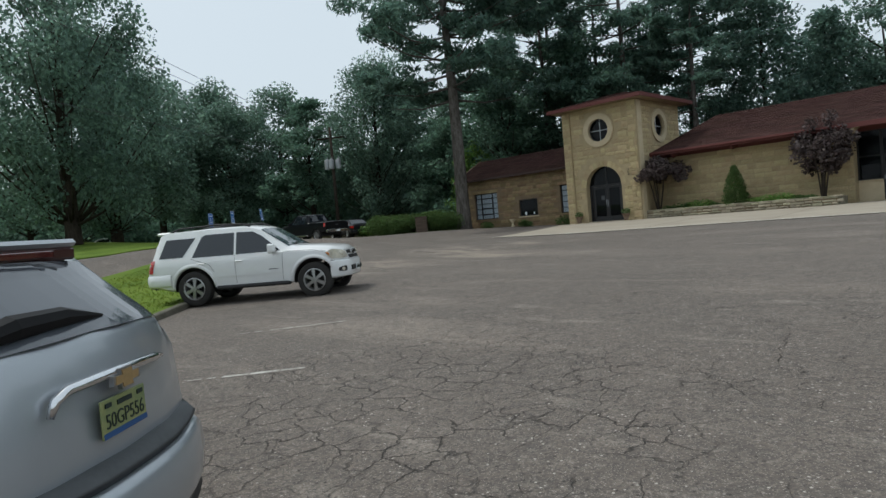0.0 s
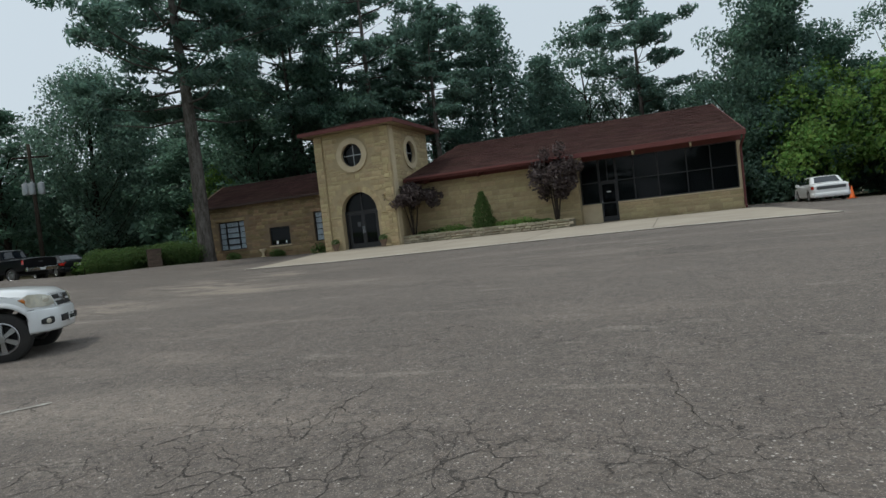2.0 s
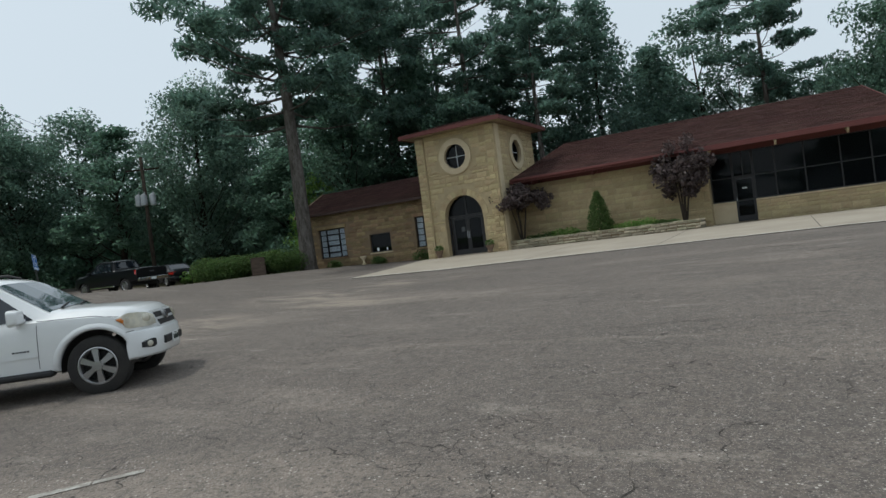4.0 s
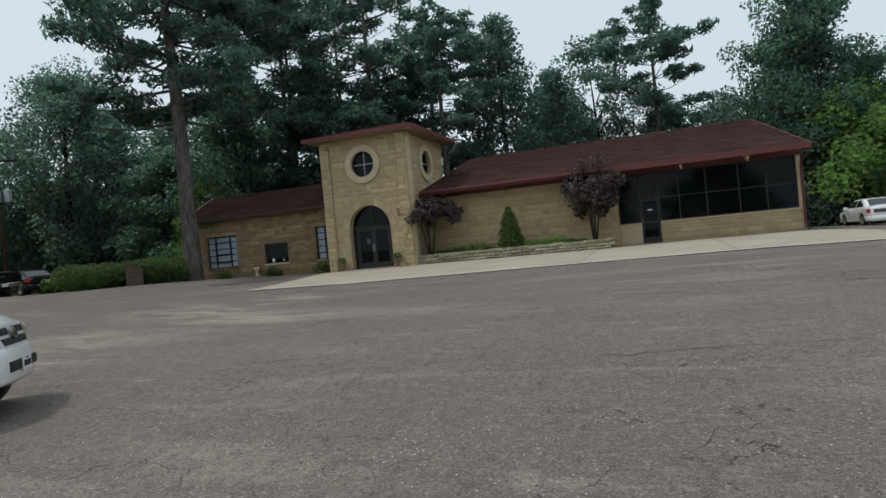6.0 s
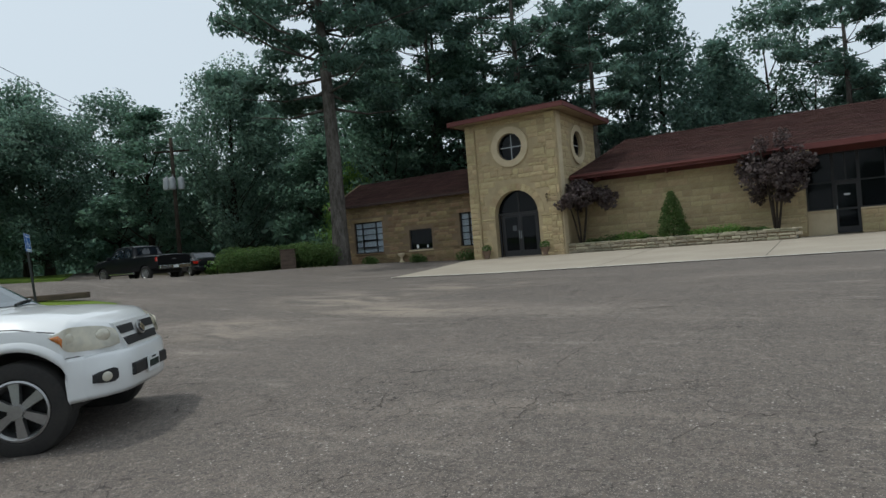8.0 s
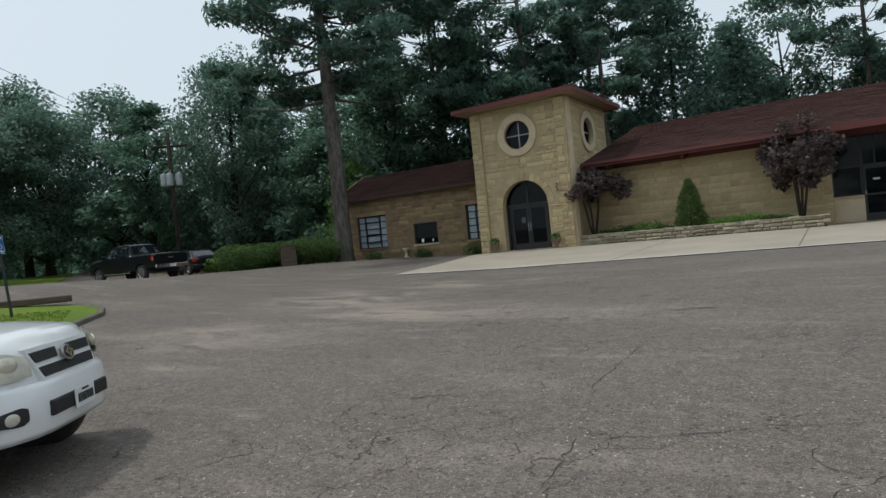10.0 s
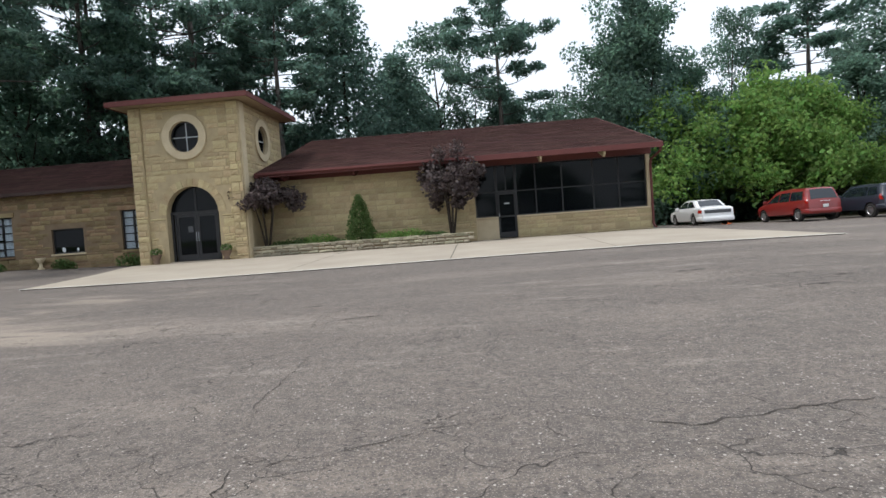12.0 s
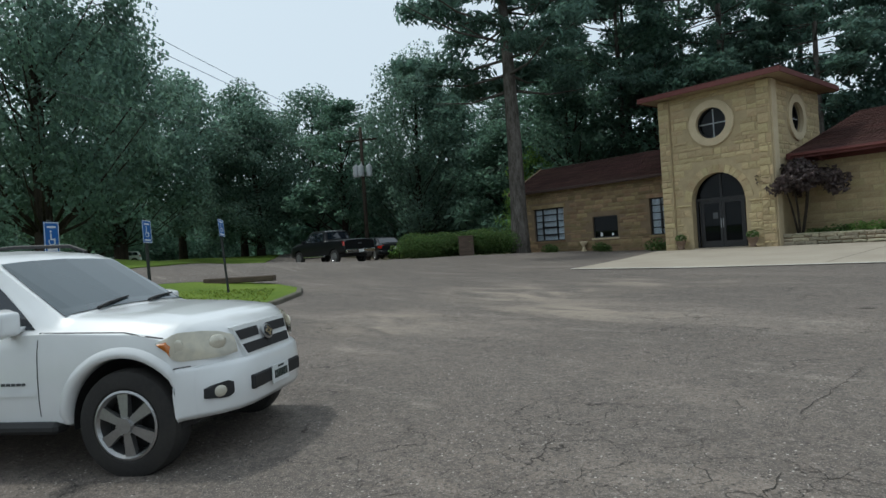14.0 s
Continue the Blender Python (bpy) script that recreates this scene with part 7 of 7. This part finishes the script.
part("side_panel", box((0.41, -0.36, 0), (0.45, 0.36, 1.05)), M["wood"], bin_)
part("top", box((-0.48, -0.43, 1.05), (0.48, 0.43, 1.10), 0.01), M["wood"], bin_)
for sx in (-0.18, 0.18):
    part("slot", box((sx - 0.1, -0.412, 0.80), (sx + 0.1, -0.405, 0.98)), M["plastic"], bin_)
leafy("shrub", "dry yellow-green shrub at the hedge end", "shrub", -18.2, -3.6, [(0, 0, 0.4, 0.5, 0.5, 0.4), (0.4, 0.2, 0.3, 0.4, 0.4, 0.3)], 900, 0.08, "lime_leaf", 31)

# stone planter along the wing
planter = empty("stone_planter", "low dry-laid fieldstone planter along the wall", "planter", m=pose(0, 0, 0.05))
part("backing", box((2.5, 0.36, -0.2), (11.9, 0.52, 0.36)), M["dark_mortar"], planter)
part("soil", box((2.5, 0.52, -0.2), (11.6, WY, 0.30)), M["earth"], planter)
part("end_wall", box((11.62, 0.52, -0.2), (11.9, WY, 0.36)), M["planter_stone"], planter)
prng = random.Random(9)
STONES = [block_mesh(w, h, M["planter_stone"], sd) for sd in range(4) for w in (0.25, 0.35, 0.45, 0.6) for h in (0.11, 0.14)]
for course in range(3):
    x = 2.48
    while x < 11.9:
        me = prng.choice(STONES)
        w, h = me.vertices[1].co.x * 2, me.vertices[2].co.z * 2
        ob = new("stone", me)
        ob.parent = planter
        ob.matrix_basis = Matrix.Translation((x + w / 2, 0.36 - prng.uniform(0, 0.03), -0.02 + 0.14 * course + 0.06)) @ Matrix.Rotation(prng.uniform(-0.05, 0.05), 4, "Y") @ Matrix.Diagonal((1, 1.7, 1, 1))
        x += w + 0.012
x = 2.46
while x < 11.9:
    w = prng.uniform(0.35, 0.7)
    cs = part("capstone", box((x, 0.30, 0.355), (x + w - 0.012, 0.60, 0.355 + prng.uniform(0.05, 0.075)), 0.012), M["planter_stone"], planter)
    x += w


def crape(name, label, x, y, H, spread, seed, low):
    r = np.random.default_rng(seed)
    lobes, stems = [], []
    for k in range(5):
        a = k * 1.26 + r.normal() * 0.2
        tip = (spread * 0.32 * math.cos(a), spread * 0.4 * math.sin(a), H * (0.6 + 0.25 * r.random()))
        stems.append(((0.06 * math.cos(a), 0.06 * math.sin(a), -0.05), tip, 0.052))
    for k in range(44):
        a, q = r.random() * 6.28, r.random() ** 0.5 * 0.97
        lobes.append((spread * q * math.cos(a), spread * 0.75 * q * math.sin(a), H * (low + (0.95 - low) * r.random() * (1.15 - q * 0.55)), spread * 0.2, spread * 0.2, H * 0.07))
    t = leafy(name, label, "tree", x, y, lobes, 4400, 0.085, "plum_leaf", seed, stems)
    t.location.z = 0.33
    return t


crape("small_tree", "small multi-stemmed tree with dusky plum leaves in the planter", 2.95, 0.98, 3.15, 1.68, 41, 0.54)
crape("small_tree", "multi-stemmed tree with dusky plum leaves at the planter end", 11.2, 1.0, 4.25, 1.42, 42, 0.34)
con = cedar("conifer", "clipped conical dwarf conifer in the planter", 2.1, 0.72, 44, 9000, 0.035, "hedge_leaf", 0.06)
con.matrix_world = Matrix.Translation((7.17, 0.98, 0.33))
for i, (sx, w, h, lf) in enumerate(((4.3, 0.5, 0.35, "hedge_leaf"), (5.0, 0.35, 0.4, "lime_leaf"), (5.6, 0.4, 0.4, "lime_leaf"), (6.1, 0.3, 0.2, "hedge_leaf"), (8.1, 0.4, 0.3, "lime_leaf"), (8.7, 0.5, 0.36, "lime_leaf"), (9.4, 0.5, 0.4, "lime_leaf"), (10.1, 0.3, 0.25, "hedge_leaf"), (10.6, 0.35, 0.2, "hedge_leaf"), (3.5, 0.4, 0.25, "hedge_leaf"))):
    s = leafy("shrub", "low leafy perennial in the stone planter" if lf == "lime_leaf" else "low dark shrub in the stone planter", "shrub", sx, 0.95, [(0, 0, h * 0.5, w, w * 0.7, h * 0.6), (w * 0.5, 0.1, h * 0.4, w * 0.6, w * 0.5, h * 0.5)], 500, 0.05, lf, 50 + i)
    s.location.z = 0.33
for i, (sx, sy, s) in enumerate(((-9.9, 0.75, 0.32), (-6.75, 1.1, 0.34), (-3.35, 0.75, 0.42))):
    leafy("shrub", "small leafy shrub at the foot of the low wing", "shrub", sx, sy, [(0, 0, s * 0.6, s * 1.2, s, s * 0.7), (s, 0, s * 0.4, s * 0.8, s * 0.7, s * 0.5)], 700, 0.05, "hedge_leaf", 70 + i)
for ox, sz in ((-7.42, 1.0), (-6.72, 0.9)):
    orn = part("vase", lathe([(0, 0), (0.11 * sz, 0), (0.16 * sz, 0.12 * sz), (0.15 * sz, 0.26 * sz), (0.06 * sz, 0.36 * sz), (0.09 * sz, 0.42 * sz), (0, 0.44 * sz)], 16), M["curtain"], smooth=True)
    orn.location = (ox, LY + 0.26, 0.79)
    tagged(orn, "pale rounded vase on the display window sill", "vase", "vases in the display window")
urn = empty("plant_urn", "weathered urn with a small flowering plant by the door", "planter", group="urns by the door")
part("pot", lathe([(0.0, 0), (0.14, 0), (0.15, 0.04), (0.10, 0.08), (0.17, 0.2), (0.22, 0.34), (0.24, 0.36), (0.22, 0.38), (0.19, 0.34), (0.0, 0.32)], 20), M["terracotta"], urn, smooth=True)
part("plant", with_mat(leaf_cloud([(0, 0, 0.48, 0.22, 0.22, 0.14)], 260, 0.045, np.random.default_rng(3)), M["hedge_leaf"]), None, urn)
part("flower_head", with_mat(leaf_cloud([(0, 0, 0.53, 0.2, 0.2, 0.12)], 40, 0.03, np.random.default_rng(4)), M["flower"]), None, urn)
urn.matrix_world = pose(-1.5, -0.38, 0.05)
copy_thing(urn, pose(1.62, -0.42, 0.05))

# ---- signs, pole, cone, kerb stop ----


def parking_sign(x, y, lean):
    s = empty("parking_sign", "blue and white accessible parking sign on a dark post", "sign", group="parking signs along the grass", m=Matrix.Translation((x, y, ground_z(x, y) + 0.1)) @ Matrix.Rotation(radians(lean), 4, "Y") @ Matrix.Rotation(radians(42 + 90), 4, "Z"))
    part("post", box((-0.035, -0.02, -0.3), (0.035, 0.02, 2.02), 0.006), M["post"], s)
    plate = part("sign_plate", box((-0.155, -0.032, 1.52), (0.155, -0.026, 1.99), 0.002), M["sign_blue"], s)
    bm = bmesh.new()
    for lo, hi in (((-0.15, -0.034, 1.525), (-0.138, -0.031, 1.985)), ((0.138, -0.034, 1.525), (0.15, -0.031, 1.985)), ((-0.138, -0.034, 1.525), (0.138, -0.031, 1.537)), ((-0.138, -0.034, 1.973), (0.138, -0.031, 1.985)), ((-0.09, -0.034, 1.90), (0.09, -0.031, 1.93)), ((-0.1, -0.034, 1.56), (0.1, -0.031, 1.60)), ((-0.03, -0.034, 1.72), (-0.005, -0.031, 1.82)), ((-0.03, -0.034, 1.72), (0.05, -0.031, 1.74)), ((0.04, -0.034, 1.66), (0.07, -0.031, 1.735))):
        box_into(bm, lo, hi)
    n = 16
    for k in range(11):
        a, b = math.pi * (0.9 + 1.3 * k / 11), math.pi * (0.9 + 1.3 * (k + 1) / 11)
        prism_into(bm, [(r * math.cos(t) + 0.0, 1.71 + r * math.sin(t)) for r, t in ((0.055, a), (0.072, a), (0.072, b), (0.055, b))], -0.034, -0.031)
    bmesh.ops.create_uvsphere(bm, u_segments=8, v_segments=6, radius=0.02, matrix=Matrix.Translation((-0.018, -0.032, 1.85)) @ Matrix.Diagonal((1, 0.15, 1, 1)))
    part("symbol", bm, M["sign_white"], plate, "white wheelchair symbol and border")
    return s


parking_sign(1.68, -25.0, 1.5)
parking_sign(-1.16, -22.8, -3)
parking_sign(-3.78, -20.1, -9)
log = empty("landscape_timber", "dark landscape timber lying on the grass", "timber", m=Matrix.Translation((-5.4, -19.1, ground_z(-5.4, -19.1) + 0.12)) @ Matrix.Rotation(radians(39), 4, "Z"))
part("beam", box((-1.1, -0.1, 0), (1.1, 0.1, 0.17), 0.02), M["wood"], log)
part("end_cap", box((1.1, -0.1, 0), (1.13, 0.1, 0.165), 0.01), M["wood"], log)
pole = empty("utility_pole", "wooden utility pole with three grey transformers", "pole", m=on_ground(-25.2, -0.9, 35))
bm = bmesh.new()
tube_into(bm, [(0, 0, -0.3), (0, 0, 9.6)], [0.16, 0.11], 12)
part("pole_shaft", bm, M["dark_bark"], pole, smooth=True)
part("crossarm", box((-1.2, -0.05, 8.6), (1.2, 0.05, 8.72), 0.01), M["dark_bark"], pole)
for k, (px, py) in enumerate(((-0.42, -0.28), (0.02, -0.42), (0.55, -0.2))):
    tr = part("transformer", lathe([(0, 0), (0.20, 0), (0.22, 0.03), (0.22, 0.72), (0.20, 0.78), (0.06, 0.84), (0.05, 0.9), (0, 0.9)], 18), M["steel"], pole, "grey cylindrical transformer", smooth=True)
    tr.location = (px, py, 6.0)
    sharp(tr)
    bm = bmesh.new()
    tube_into(bm, [(0.08, 0, 0.82), (0.08, 0, 1.05)], [0.035, 0.02], 8)
    part("bushing", bm, M["steel"], tr)
for i, (a, b) in enumerate((((-25.2, -0.9, 8.9), (-6.9, -32.1, 12.7)), ((-25.6, -0.7, 8.7), (-7.2, -32.3, 12.1)), ((-25.2, -0.9, 7.3), (-7.6, -36.0, 8.6)))):
    bm = bmesh.new()
    A, B = Vector(a) + Vector((0, 0, ground_z(-25, -1))), Vector(b)
    tube_into(bm, [A.lerp(B, k / 12) - Vector((0, 0, 0.5 * 4 * (k / 12) * (1 - k / 12))) for k in range(13)], [0.013] * 13, 5)
    tagged(part("power_cable", bm, M["grey_plastic"]), "thin dark overhead power cable", "cable", group="overhead cables")
cone = empty("traffic_cone", "orange traffic cone beside the white saloon", "cone", m=on_ground(26.47, 10.95, 20))
part("cone_body", lathe([(0.16, 0.03), (0.14, 0.06), (0.035, 0.70), (0.025, 0.71), (0, 0.71)], 18), M["orange"], cone, smooth=True)
part("cone_base", box((-0.19, -0.19, 0), (0.19, 0.19, 0.035), 0.008), M["orange"], cone)
# grass blades along the island
grng = np.random.default_rng(12)
k = 16000
ss = 10.6 + 25 * grng.random(k) ** 1.2
front = np.interp(ss, [10.5, 13, 15.5, 19, 46], [-15.7, -15.15, -15.55, -16.1, -16.1])
dd = front - (front + 20.9) * grng.random(k)
dd, ss = dd - 0.36, ss + 0.06
gx, gy = UD.x * dd + UT.x * ss, UD.y * dd + UT.y * ss
base = np.array([[x, y, ground_z(x, y) + 0.10] for x, y in zip(gx, gy)])
hh = 0.025 + 0.035 * grng.random((k, 1))
off = grng.normal(size=(k, 3)) * 0.025
off[:, 2] = 0
wd = grng.normal(size=(k, 3)) * 0.012
wd[:, 2] = 0
tri = np.stack([base - wd, base + wd, base + off + np.array([0, 0, 1.0]) * hh], 1).reshape(-1, 3)
tagged(new("grass_blades", mesh_of("grass_blades", tri.tolist(), np.arange(3 * k).reshape(-1, 3).tolist(), M["grass_leaf"])), "short mown grass on the kerbed island", "grass", kind="stuff")

vase = empty("garden_urn", "small pale stone urn against the low wing", "urn", m=pose(-8.3, LY - 0.35, ground_z(-8.3, LY - 0.35)))
part("bowl", lathe([(0.0, 0.24), (0.07, 0.24), (0.06, 0.28), (0.17, 0.40), (0.22, 0.52), (0.20, 0.54), (0.15, 0.44), (0.0, 0.40)], 18), M["stone_trim"], vase, smooth=True)
part("foot", lathe([(0.0, -0.03), (0.16, -0.03), (0.16, 0.04), (0.08, 0.10), (0.07, 0.24), (0.0, 0.24)], 18), M["stone_trim"], vase, smooth=True)

# ---- stone courses, last ----
lay_stones()
